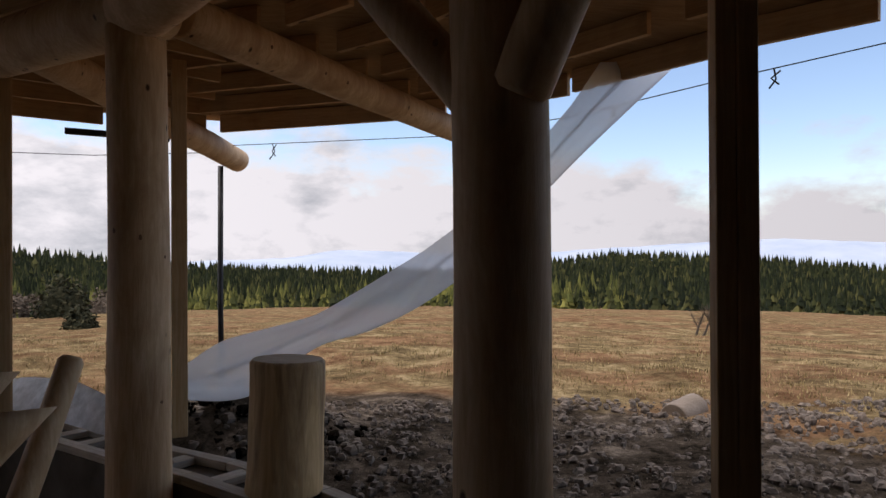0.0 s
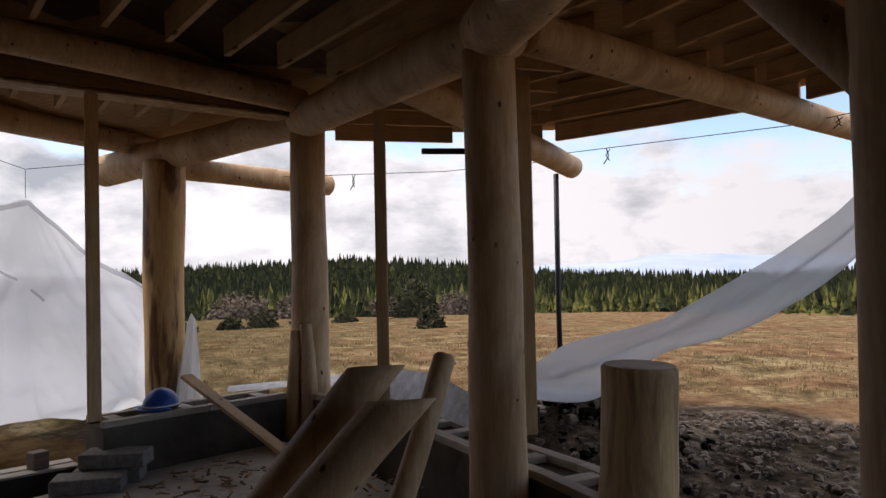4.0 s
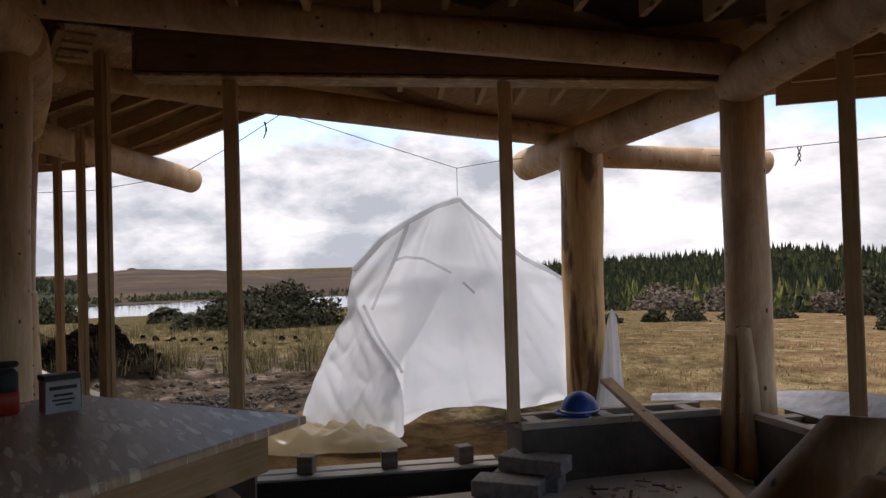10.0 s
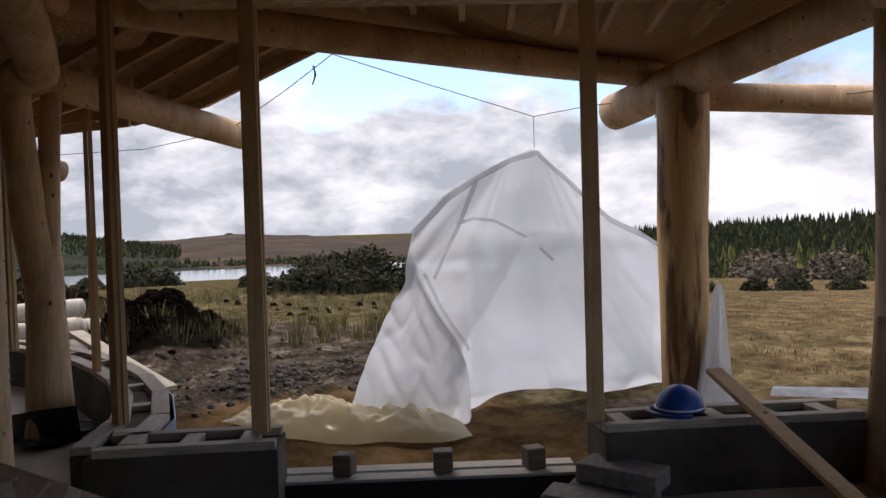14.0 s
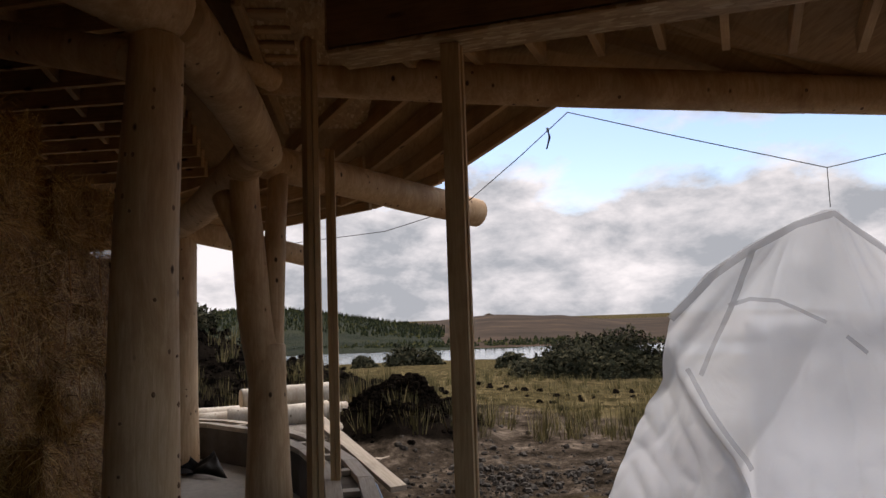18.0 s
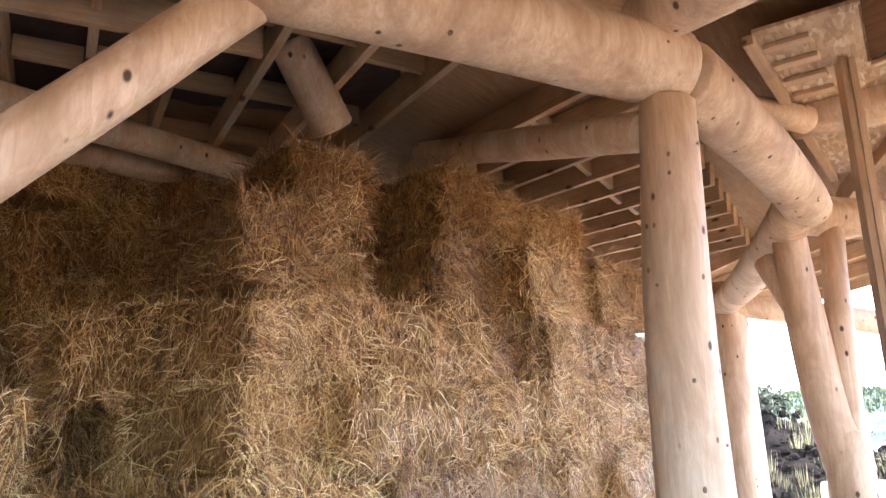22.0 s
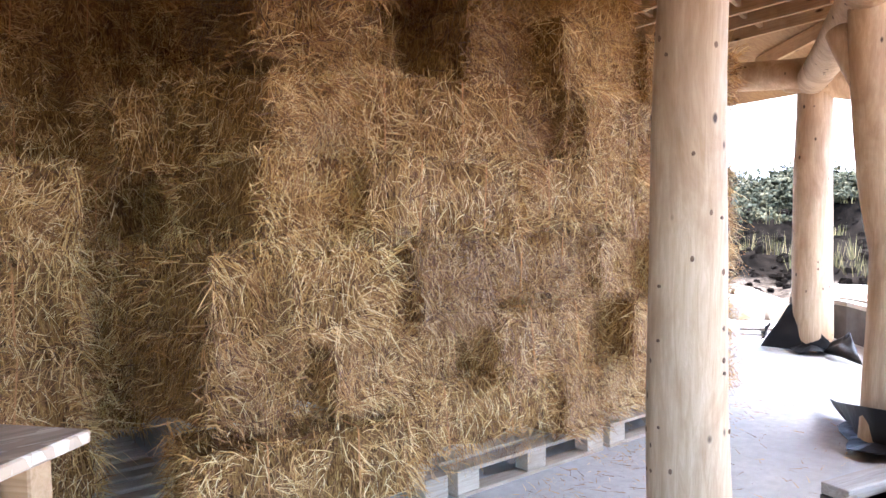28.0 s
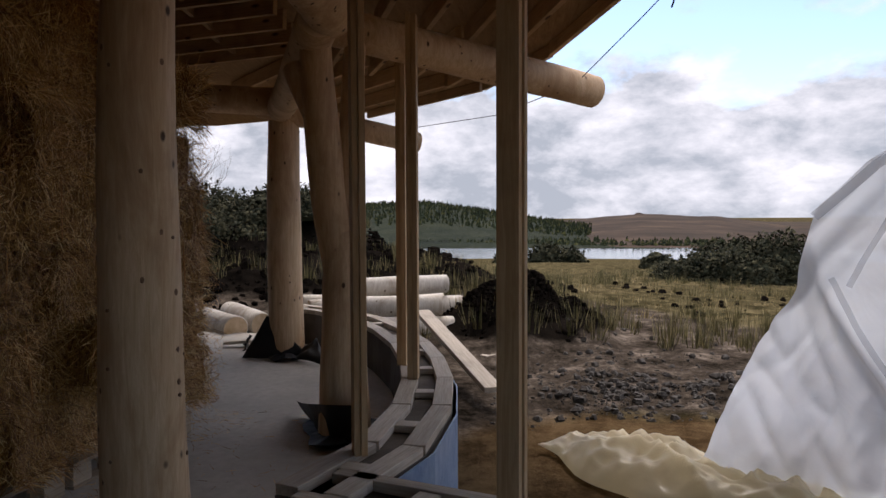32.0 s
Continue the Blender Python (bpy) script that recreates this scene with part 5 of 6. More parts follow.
def bale_body(name, lx, ly, lz, seed):
    bm = bmesh.new()
    bmesh.ops.create_cube(bm, size=2)
    bmesh.ops.subdivide_edges(bm, edges=bm.edges[:], cuts=7, use_grid_fill=True)
    for vv in bm.verts:
        c = vv.co.copy()
        q = Vector((abs(c.x), abs(c.y), abs(c.z)))
        big = sum(1 for t in q if t > 0.99)
        k = 1.0 - 0.035 * max(0, big - 1)
        n1 = noise.noise(Vector((c.x * lx * 7, c.y * ly * 7, c.z * lz * 7)) + Vector((seed, 0, 0)))
        n2 = noise.noise(Vector((c.x * lx * 22, c.y * ly * 22, c.z * lz * 22)) + Vector((0, seed, 0)))
        vv.co = Vector((c.x * lx * k, c.y * ly * k, c.z * lz * k)) * (1 + 0.0) + Vector((c.x, c.y, c.z)) * (0.022 * n1 + 0.012 * n2)
        # squeezed where the twine runs
        vv.co -= Vector((0, c.y, c.z)) * 0.014 * math.exp(-((abs(c.x) - 0.42) / 0.1) ** 2)
    me = bpy.data.meshes.new(name)
    bm.to_mesh(me)
    bm.free()
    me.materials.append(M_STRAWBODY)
    for p in me.polygons:
        p.use_smooth = True
    return me


def twine_mesh(ly, lz):
    bm = bmesh.new()
    r = 0.004
    c = [Vector((0, -ly, -lz)), Vector((0, ly, -lz)), Vector((0, ly, lz)), Vector((0, -ly, lz))]
    pts = []
    for i in range(4):
        p, q = c[i], c[(i + 1) % 4]
        pts += [p.lerp(q, t) for t in (0.03, 0.5, 0.97)]
    pts.append(pts[0])
    tube(bm, pts, [r] * len(pts), 5, 0, 0, caps=False)
    me = bpy.data.meshes.new("twine")
    bm.to_mesh(me)
    bm.free()
    me.materials.append(M_TWINE)
    return me


BL, BW, BH = 0.475, 0.225, 0.178
BODY = [bale_body("body", BL - 0.02, BW - 0.015, BH - 0.012, 3 + 7 * i) for i in range(3)]
STALKS = [straw_mesh("loose_straw", BL, BW, BH, 6000, 20 + i) for i in range(4)]
ENDBODY = [bale_body("body", BW - 0.018, BL - 0.015, BH - 0.012, 40 + 7 * i) for i in range(3)]
ENDSTALKS = [straw_mesh("loose_straw", BW, BL, BH, 5200, 60 + i, 1.2) for i in range(4)]
TWINE = twine_mesh(BW - 0.008, BH - 0.008)
bale_rng = random.Random(77)
BALES = "stacked straw bales"


def bale(x, y, z, yaw, end=False, look_label="golden straw bale stacked in the wall of bales"):
    ob = thing("straw_bale", look_label, "straw bale", BALES, at=(x, y, z + bale_rng.gauss(0, 0.022)))
    ob.scale = (1, 1, bale_rng.uniform(0.98, 1.12))
    ob.rotation_euler = (radians(bale_rng.gauss(0, 2.2)), radians(bale_rng.gauss(0, 2.4)), radians(yaw + bale_rng.gauss(0, 6.0)))
    i = bale_rng.randrange(12)
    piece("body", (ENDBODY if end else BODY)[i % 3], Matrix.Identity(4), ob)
    piece("loose_straw", (ENDSTALKS if end else STALKS)[i % 4], Matrix.Identity(4), ob)
    if not end:
        for sx in (-0.2, 0.2):
            piece("twine", TWINE, Matrix.Translation((sx, 0, 0)), ob, "orange baling twine")
    return ob


PITCH = 0.378
FRONT0, FRONT1 = Vector((-4.2, -0.65, 0)), Vector((-7.75, -0.165, 0))


def bale_wall(p0, p1, row, seed, s0=0.0, s1=None, back=0.0, ends=0.58):
    """One row of bales along p0-p1 from s0 to s1 metres, long side or end outwards."""
    rng = random.Random(seed)
    p0, p1 = Vector((p0[0], p0[1], 0)), Vector((p1[0], p1[1], 0))
    d = p1 - p0
    s1 = d.length if s1 is None else s1
    d.normalize()
    inward = Vector((-d.y, d.x, 0))
    if inward.y > 0:
        inward = -inward
    s = s0
    while s < s1 - 0.12:
        end = rng.random() < ends or s + 0.965 > s1 + 0.12
        w = 0.465 if end else 0.965
        if s + w > s1 + 0.2:
            break
        depth = back + (BL if end else BW) + rng.gauss(0.0, 0.075) + rng.choice((0, 0, 0, 0, 0.12, 0.16, -0.10))
        c = p0 + d * (s + w / 2) + inward * depth
        bale(c.x, c.y, 0.15 + PITCH * (row + 0.5), math.degrees(math.atan2(d.y, d.x)), end)
        s += w


for r, spans in enumerate((((-0.28, None, 0),), ((-0.22, None, 0),), ((-0.25, None, 0),), ((0.02, None, 0),), ((0.05, None, 0),),
                           ((0.10, 0.60, 0), (0.60, 1.12, 0.42), (1.12, 3.4, 0)), ((0.42, 0.88, 0.06), (1.22, 2.75, 0.12)))):
    for q, (s0, s1, back) in enumerate(spans):
        bale_wall(FRONT0, FRONT1, r, 5 + 31 * r + q, s0, s1, back, 0.62)
for r in range(4):
    bale_wall((-2.0, -1.75), (-4.0, -1.45), r, 15 + r)
bale(-4.60, -1.83, 0.15 + PITCH * 4.5, -3)
for r in range(8):
    bale_wall((-1.8, -2.75), (-5.4, -2.5), r, 45 + r)
for r in range(7):
    bale(-7.52 + 0.02 * (r % 2), -1.62 - 0.05 * (r % 3), 0.15 + PITCH * (r + 0.5), 90)


# ---- loose straw hanging over the faces of the stacks ----
def straw_cover(name, label, p0, p1, z0, z1, n, seed, top=None):
    rng = random.Random(seed)
    p0, p1 = Vector((p0[0], p0[1], 0)), Vector((p1[0], p1[1], 0))
    d = (p1 - p0)
    L = d.length
    d.normalize()
    out = Vector((-d.y, d.x, 0))
    if out.y < 0:
        out = -out
    verts, faces = [], []
    for _ in range(n):
        s, z = rng.uniform(0, L), rng.uniform(z0, z1)
        if top and z > top(s) + rng.uniform(-0.1, 0.05):
            continue
        clump = noise.noise(Vector((s * 2.6, z * 1.3, seed))) + 0.6 * noise.noise(Vector((s * 8, z * 3.5, seed)))
        if clump < rng.uniform(-0.40, 0.40):
            continue
        off = -0.02 + 0.10 * clump + rng.uniform(-0.04, 0.035)
        p = p0 + d * s + out * off + Vector((0, 0, z))
        sway = 2.0 * noise.noise(Vector((s * 3.0, z * 3.0, seed + 5))) + rng.gauss(0, 0.5)
        if rng.random() < 0.35:
            sway += rng.uniform(-1.6, 1.6)
        dr = d * math.sin(sway) - Vector((0, 0, math.cos(sway))) + out * rng.gauss(0.12, 0.22)
        ln = rng.uniform(0.03, 0.11) * (1.5 if rng.random() < 0.1 else 1)
        w = rng.uniform(0.0006, 0.0014)
        side = (d * math.cos(sway) + Vector((0, 0, math.sin(sway)))) * w
        mid = p + dr * ln * 0.55 + out * rng.gauss(0.006, 0.012)
        end = p + dr * ln - out * rng.uniform(0, 0.05)
        i = len(verts)
        verts += [p - side, p + side, mid + side, mid - side, end]
        faces += [(i, i + 1, i + 2, i + 3), (i + 3, i + 2, i + 4)]
    tagged(new(name, mesh(name, verts, faces, M_STALK)), label, "straw", kind="stuff")


def stack_top(s):
    return 1.62 if s < 0.1 else 2.40 if s < 0.42 else 2.78 if s < 0.62 else 2.02 if s < 1.15 else 2.76 if s < 2.75 else 2.4


straw_cover("hanging_straw", "loose straw hanging from the faces of the stacked bales", FRONT0, FRONT1, 0.16, 2.8, 30000, 3, stack_top)
straw_cover("hanging_straw", "loose straw hanging from the recessed bales", (-2.0, -1.73), (-4.0, -1.43), 0.16, 1.65, 7000, 7)

# ---- pallets ----
def pallet(x, y, yaw):
    ob = thing("wooden_pallet", "pale rough wooden pallet under the straw bales", "pallet", "pallets under bales", at=(x, y, 0.0))
    ob.rotation_euler = (0, 0, radians(yaw))
    for i in range(7):
        board("deck_board", (-0.55, -0.45 + 0.15 * i, 0.133), (0.55, -0.45 + 0.15 * i, 0.133), 0.10, 0.02, M_PALLET, ob)
    for yy in (-0.45, 0, 0.45):
        board("base_board", (-0.55, yy, 0.011), (0.55, yy, 0.011), 0.10, 0.02, M_PALLET, ob)
        for xx in (-0.48, 0, 0.48):
            b = part("block", box_bm(0.14, 0.095, 0.10, 0.003, (xx, yy, 0.0725)), M_PALLET, ob, smooth=False)
    return ob


for i in range(3):
    along = (FRONT1 - FRONT0).normalized()
    c = FRONT0 + along * (0.42 + 1.16 * i) + Vector((along.y, -along.x, 0)) * -0.52
    pallet(c.x, c.y, -7.8)
for i in range(2):
    pallet(-2.6 - 1.16 * i, -2.15 + 0.2 * i, -10)

# ---- work table ----
K = Vector((-2.258, 1.225, 0))
e1 = Vector((-0.872, -0.490, 0))
e2 = Vector((0.52, -0.854, 0))
TW, TL, TZ = 0.908, 1.9, 1.13
tb = thing("work_table", "rough workbench topped with a weathered strand-board sheet", "table", at=(K.x, K.y, 0))
bm = box_bm(TW, TL, 0.02, 0.003, (TW / 2, TL / 2, 0))
bmesh.ops.transform(bm, matrix=Matrix.Translation((0, 0, TZ - 0.01)) @ Matrix((e1, e2, Vector((0, 0, -1)))).transposed().to_4x4(), verts=bm.verts)
bmesh.ops.recalc_face_normals(bm, faces=bm.faces[:])
top = part("tabletop", bm, M_OSB_OLD, tb, smooth=False)
for q0, q1 in (((0.05, 0.11), (0.05, TL - 0.05)), ((TW - 0.03, 0.06), (TW - 0.03, TL - 0.05)), ((0.06, 0.12), (TW - 0.06, 0.12)), ((0.06, TL - 0.12), (TW - 0.06, TL - 0.12))):
    board("rail", e1 * q0[0] + e2 * q0[1] + Vector((0, 0, TZ - 0.066)), e1 * q1[0] + e2 * q1[1] + Vector((0, 0, TZ - 0.066)), 0.045, 0.085, M_RAFTER, tb)
for q in ((0.08, 0.2), (TW - 0.08, 0.2), (0.08, TL - 0.2), (TW - 0.08, TL - 0.2)):
    p = e1 * q[0] + e2 * q[1]
    lg = part("leg", box_bm(0.08, 0.05, TZ - 0.14, 0.003, (0, 0, (TZ - 0.14) / 2)), M_STUD, tb, smooth=False)
    lg.location = p

bt = thing("battery_lamp", "small red and black site lamp on the workbench", "lamp", at=(-2.80, 0.605, TZ))
case = part("case", box_bm(0.085, 0.08, 0.09, 0.01, (0, 0, 0.08)), M_DARK, bt)
part("band", box_bm(0.088, 0.083, 0.07, 0.008, (0, 0, 0.035)), M_RED, case, "red plastic band")
part("handle", box_bm(0.02, 0.085, 0.018, 0.006, (0, 0, 0.136)), M_DARK, case)
bxs = thing("screw_box", "opened grey cardboard box of fixings on the workbench", "box", at=(-2.75, 0.735, TZ))
bxs.rotation_euler = (0, 0, radians(12))
carton = part("carton", box_bm(0.07, 0.11, 0.105, 0.002, (0, 0, 0.0525)), M_CARD, bxs, smooth=False)
part("side_panel", box_bm(0.064, 0.003, 0.095, 0.001, (0, 0.0575, 0.052)), M_GREEN, carton, "teal printed side", smooth=False)
part("round_mark", box_bm(0.03, 0.002, 0.03, 0.0008, (0.0, 0.0605, 0.055)), M_PAPER, carton, smooth=False)
part("flap", box_bm(0.075, 0.115, 0.018, 0.002, (-0.004, 0.0, 0.116)), M_DARK, bxs, "dark opened flap", smooth=False)
for zz, ww, hh in ((0.082, 0.085, 0.012), (0.058, 0.06, 0.008), (0.042, 0.07, 0.006), (0.028, 0.05, 0.006)):
    part("print", box_bm(0.002, ww, hh, 0.0, (0.0365, 0.0, zz)), M_DARK, carton, smooth=False)

tub = thing("plastic_tub", "white plastic tub standing on the workbench", "tub", at=(-2.63, 0.50, TZ))
bm = bmesh.new()
tube(bm, [Vector((0, 0, z)) for z in (0.0, 0.006, 0.105, 0.105, 0.02)], [0.046, 0.05, 0.056, 0.052, 0.047], 28, 1, 0.0)
body = part("body", bm, M_PAPER, tub)
bm = bmesh.new()
tube(bm, [Vector((0.057 * math.cos(a), 0.057 * math.sin(a), 0.102)) for a in [0.2618 * q for q in range(25)]], [0.004] * 25, 6, 1, 0, caps=False)
part("rim", bm, M_PAPER, body)
for ob, k in ((bt, 0.94), (bxs, 0.78), (tub, 0.68)):
    ob.scale = (k, k, k)

# ---- doorway: threshold, pegs, blocks, helmet, plank ----
tdir = (R_ - L_).normalized()
tout = Vector((-tdir.y, tdir.x, 0))
th = thing("threshold", "dark concrete threshold faced with black membrane, a black strip standing for its shaded gap", "threshold", at=(L_.x, L_.y, 0), kind="structure")
board("kerb", tout * 0.22 + tdir * 0.02, tout * 0.22 + tdir * 1.74, 0.30, 0.16, M_BLOCK, th).location.z = -0.01
board("membrane_facing", tout * 0.064 + tdir * 0.02 + Vector((0, 0, 0.005)), tout * 0.064 + tdir * 1.74 + Vector((0, 0, 0.005)), 0.006, 0.15, M_BLACK, th)
board("sill_board", tout * 0.13 + tdir * 0.02 + Vector((0, 0, 0.082)), tout * 0.13 + tdir * 1.74 + Vector((0, 0, 0.082)), 0.11, 0.022, M_CONCRETE, th)
# black strip stands for the shade in the gap between the sill boards
board("membrane_strip", tout * 0.205 + tdir * 0.02 + Vector((0, 0, 0.080)), tout * 0.205 + tdir * 1.74 + Vector((0, 0, 0.080)), 0.03, 0.016, M_BLACK, th)
board("sill_board", tout * 0.28 + tdir * 0.02 + Vector((0, 0, 0.082)), tout * 0.28 + tdir * 1.74 + Vector((0, 0, 0.082)), 0.11, 0.022, M_CONCRETE, th)
for q in (0.42, 0.98, 1.50):
    p = L_ + tdir * q + tout * 0.18
    ob = link_bm("timber_offcut", box_bm(0.11, 0.10, 0.12, 0.006, (0, 0, 0.06)), M_GREYBOARD, smooth=False)
    ob.location, ob.rotation_euler = (p.x, p.y, 0.094), (0, 0, radians(68 + 30 * (q - 1)))
    ob.data.materials[0] = M_OLDWOOD
    tagged(ob, "stubby timber offcut standing on the threshold", "timber block", "offcuts on threshold")
for i, (px, py, z, yw) in enumerate(((-4.40, 3.62, 0.0, 35), (-4.34, 3.50, 0.0, 38), (-4.36, 3.64, 0.106, 28))):
    ob = link_bm("concrete_block", box_bm(0.44, 0.215, 0.10, 0.006, (0, 0, 0.05)), M_GREYBLOCK, smooth=False)
    ob.location, ob.rotation_euler = (px, py - 0.10 * (i == 1), z), (0, 0, radians(yw))
    tagged(ob, "grey concrete block lying in a loose stack by the doorway", "concrete block", "loose concrete blocks")
hm = thing("safety_helmet", "blue safety helmet resting on the timber sill", "helmet", at=(-4.45, 4.13, SILL_Z))
bm = bmesh.new()
bmesh.ops.create_uvsphere(bm, u_segments=24, v_segments=16, radius=0.125)
for vv in bm.verts:
    vv.co.z = max(0.0, vv.co.z) * 1.15 + 0.012
    vv.co.y *= 1.15
shell = part("shell", bm, M_HELMET, hm)
bm = bmesh.new()
tube(bm, [Vector((0.15 * math.cos(a), -0.165 * math.sin(a) - 0.02, 0.012)) for a in [0.2 + 0.27 * i for i in range(11)]], [0.012] * 11, 8, 1, 0)
part("brim", bm, M_HELMET, shell)
bm = bmesh.new()
tube(bm, [Vector((0.126 * math.cos(a), 0.145 * math.sin(a), 0.03)) for a in [0.2618 * i for i in range(25)]], [0.006] * 25, 6, 1, 0, caps=False)
part("head_band", bm, M_WHITE, shell, "white band")
ob = board("leaning_plank", (-4.48, 4.42, 0.60), (-2.95, 4.05, 0.05), 0.10, 0.03, M_STUD)
tagged(ob, "pale plank leaning on the sill", "plank")


# ---- leaning logs and offcuts ----
def leaning_log(base, top, r, seed):
    """A leaning log whose upper end is sawn level."""
    bm = log_bm(base, Vector(top) + (Vector(top) - Vector(base)).normalized() * 0.3, r, r * 0.97, seed, steps=9, sides=26, rough=0.02)
    geo = bm.verts[:] + bm.edges[:] + bm.faces[:]
    cut = bmesh.ops.bisect_plane(bm, geom=geo, plane_co=top, plane_no=(-0.10, 0.155, 1), clear_outer=True)
    bmesh.ops.holes_fill(bm, edges=[e for e in bm.edges if e.is_boundary])
    ob = link_bm("leaning_log", bm, M_LOG)
    return tagged(ob, "peeled log leaning with its upper end sawn level", "log", "leaning logs")


leaning_log((-2.28, 2.05, 0.05), (-1.555, 2.46, 1.07), 0.088, 301)
leaning_log((-2.05, 1.75, 0.05), (-1.375, 2.33, 0.975), 0.094, 302)
ob = link_bm("short_log", log_bm((-1.58, 2.24, 0.02), (-1.35, 2.66, 1.10), 0.050, 0.046, 303, side=0.02), M_LOG)
tagged(ob, "short peeled log propped beside the leaning logs", "log")
ob = link_bm("timber_offcut", box_bm(0.16, 0.14, 0.22, 0.004, (0, 0, 0.11)), M_BOARD, smooth=False)
ob.location, ob.rotation_euler = (-1.62, 2.25, 0.0), (0.05, 0, 0.6)
tagged(ob, "dark block of sawn timber on the floor", "timber block")
ob = link_bm("short_log", log_bm((-2.4, 3.2, 0.10), (-1.4, 2.95, 0.14), 0.10, 0.10, 305), M_BARKY)
tagged(ob, "short log lying on the floor by the bay wall", "log")
st = log_bm((0, 0, 0), (0.02, 0.0, 0.60), 0.175, 0.165, 310, steps=8, sides=26)
ob = link_bm("log_stump", st, M_STUMP)
ob.location = (-0.72, 3.30, SILL_Z)
tagged(ob, "short sawn log round standing on the sill", "log round")
rng = random.Random(31)
for i in range(16):
    p = Vector((rng.uniform(-2.3, -0.6), rng.uniform(2.1, 2.9), 0.012 + 0.012 * (i % 3)))
    a = rng.uniform(0, 3.14)
    L2 = rng.uniform(0.15, 0.45)
    ob = board("wood_scrap", p, p + Vector((math.cos(a), math.sin(a), 0.04)) * L2, rng.uniform(0.03, 0.09), 0.02, M_BOARD)
    tagged(ob, "scrap of sawn wood on the floor", "wood scrap", "wood scraps")


# ---- sheets of polythene ----
def drape(name, label, top, bottom, rows, cols, fold, seed, mat, bands=()):
    """A sheet between two lines, smooth with sharp creases; bands are taped strips laid on it."""
    def at(line, t):
        k = t * (len(line) - 1)
        i = min(int(k), len(line) - 2)
        f = k - i
        p = [Vector(line[max(i - 1, 0)]), Vector(line[i]), Vector(line[i + 1]), Vector(line[min(i + 2, len(line) - 1)])]
        return 0.5 * ((2 * p[1]) + (p[2] - p[0]) * f + (2 * p[0] - 5 * p[1] + 4 * p[2] - p[3]) * f * f + (3 * p[1] - p[0] - 3 * p[2] + p[3]) * f ** 3)

    def surface(u1, v1, lift):
        k = u1 * (len(top) - 1)
        i = min(int(k), len(top) - 2)
        a1, b1 = Vector(top[i]).lerp(Vector(top[i + 1]), k - i) * 0.7 + at(top, u1) * 0.3, at(bottom, u1)
        p = a1.lerp(b1, v1)
        amp = fold * (0.15 + 0.85 * math.sin(math.pi * min(1, v1 * 0.85 + 0.06)))
        soft = 0.6 * noise.noise(Vector((u1 * 4.0, v1 * 1.0, seed))) + 0.3 * noise.noise(Vector((u1 * 14, v1 * 1.2, seed + 2)))
        c1 = abs(noise.noise(Vector((u1 * 15 + v1 * 2.0, v1 * 0.7, seed + 4)))) ** 0.8
        c2 = abs(noise.noise(Vector((u1 * 5 - v1 * 4.5, v1 * 2.2, seed + 7)))) ** 0.7
        c3 = abs(noise.noise(Vector((u1 * 22 + v1 * 6, v1 * 5, seed + 9))))
        dirn = (b1 - a1).cross(at(top, min(1, u1 + 0.02)) - at(top, max(0, u1 - 0.02)))
        dirn = dirn.normalized() if dirn.length > 1e-4 else Vector((0, 1, 0))
        return p + dirn * (amp * (soft - 0.6 * c1 - 0.15 * c2 - 0.15 * c3 + 0.3) + lift)

    def grid(nm, u0, u1, v0, v1, nr, nc, lift, m):
        verts, faces = [], []
        for i in range(nr + 1):
            for j in range(nc + 1):
                verts.append(surface(u0 + (u1 - u0) * j / nc, v0 + (v1 - v0) * i / nr, lift))
        for i in range(nr):
            for j in range(nc):
                p = i * (nc + 1) + j
                faces.append((p, p + 1, p + nc + 2, p + nc + 1))
        return new(nm, mesh(nm, verts, faces, m, True))

    ob = tagged(grid(name, 0, 1, 0, 1, rows, cols, 0.0, mat), label, "plastic sheet")
    for nm, u0, u1, v0, v1, nr, nc in bands:
        b = grid(nm, u0, u1, v0, v1, nr, nc, -0.006, M_TAPE)
        b.parent = ob
        b["label"] = "grey taped band on the sheet"
    return ob


PEAK = (-7.20, 4.98, 2.20)


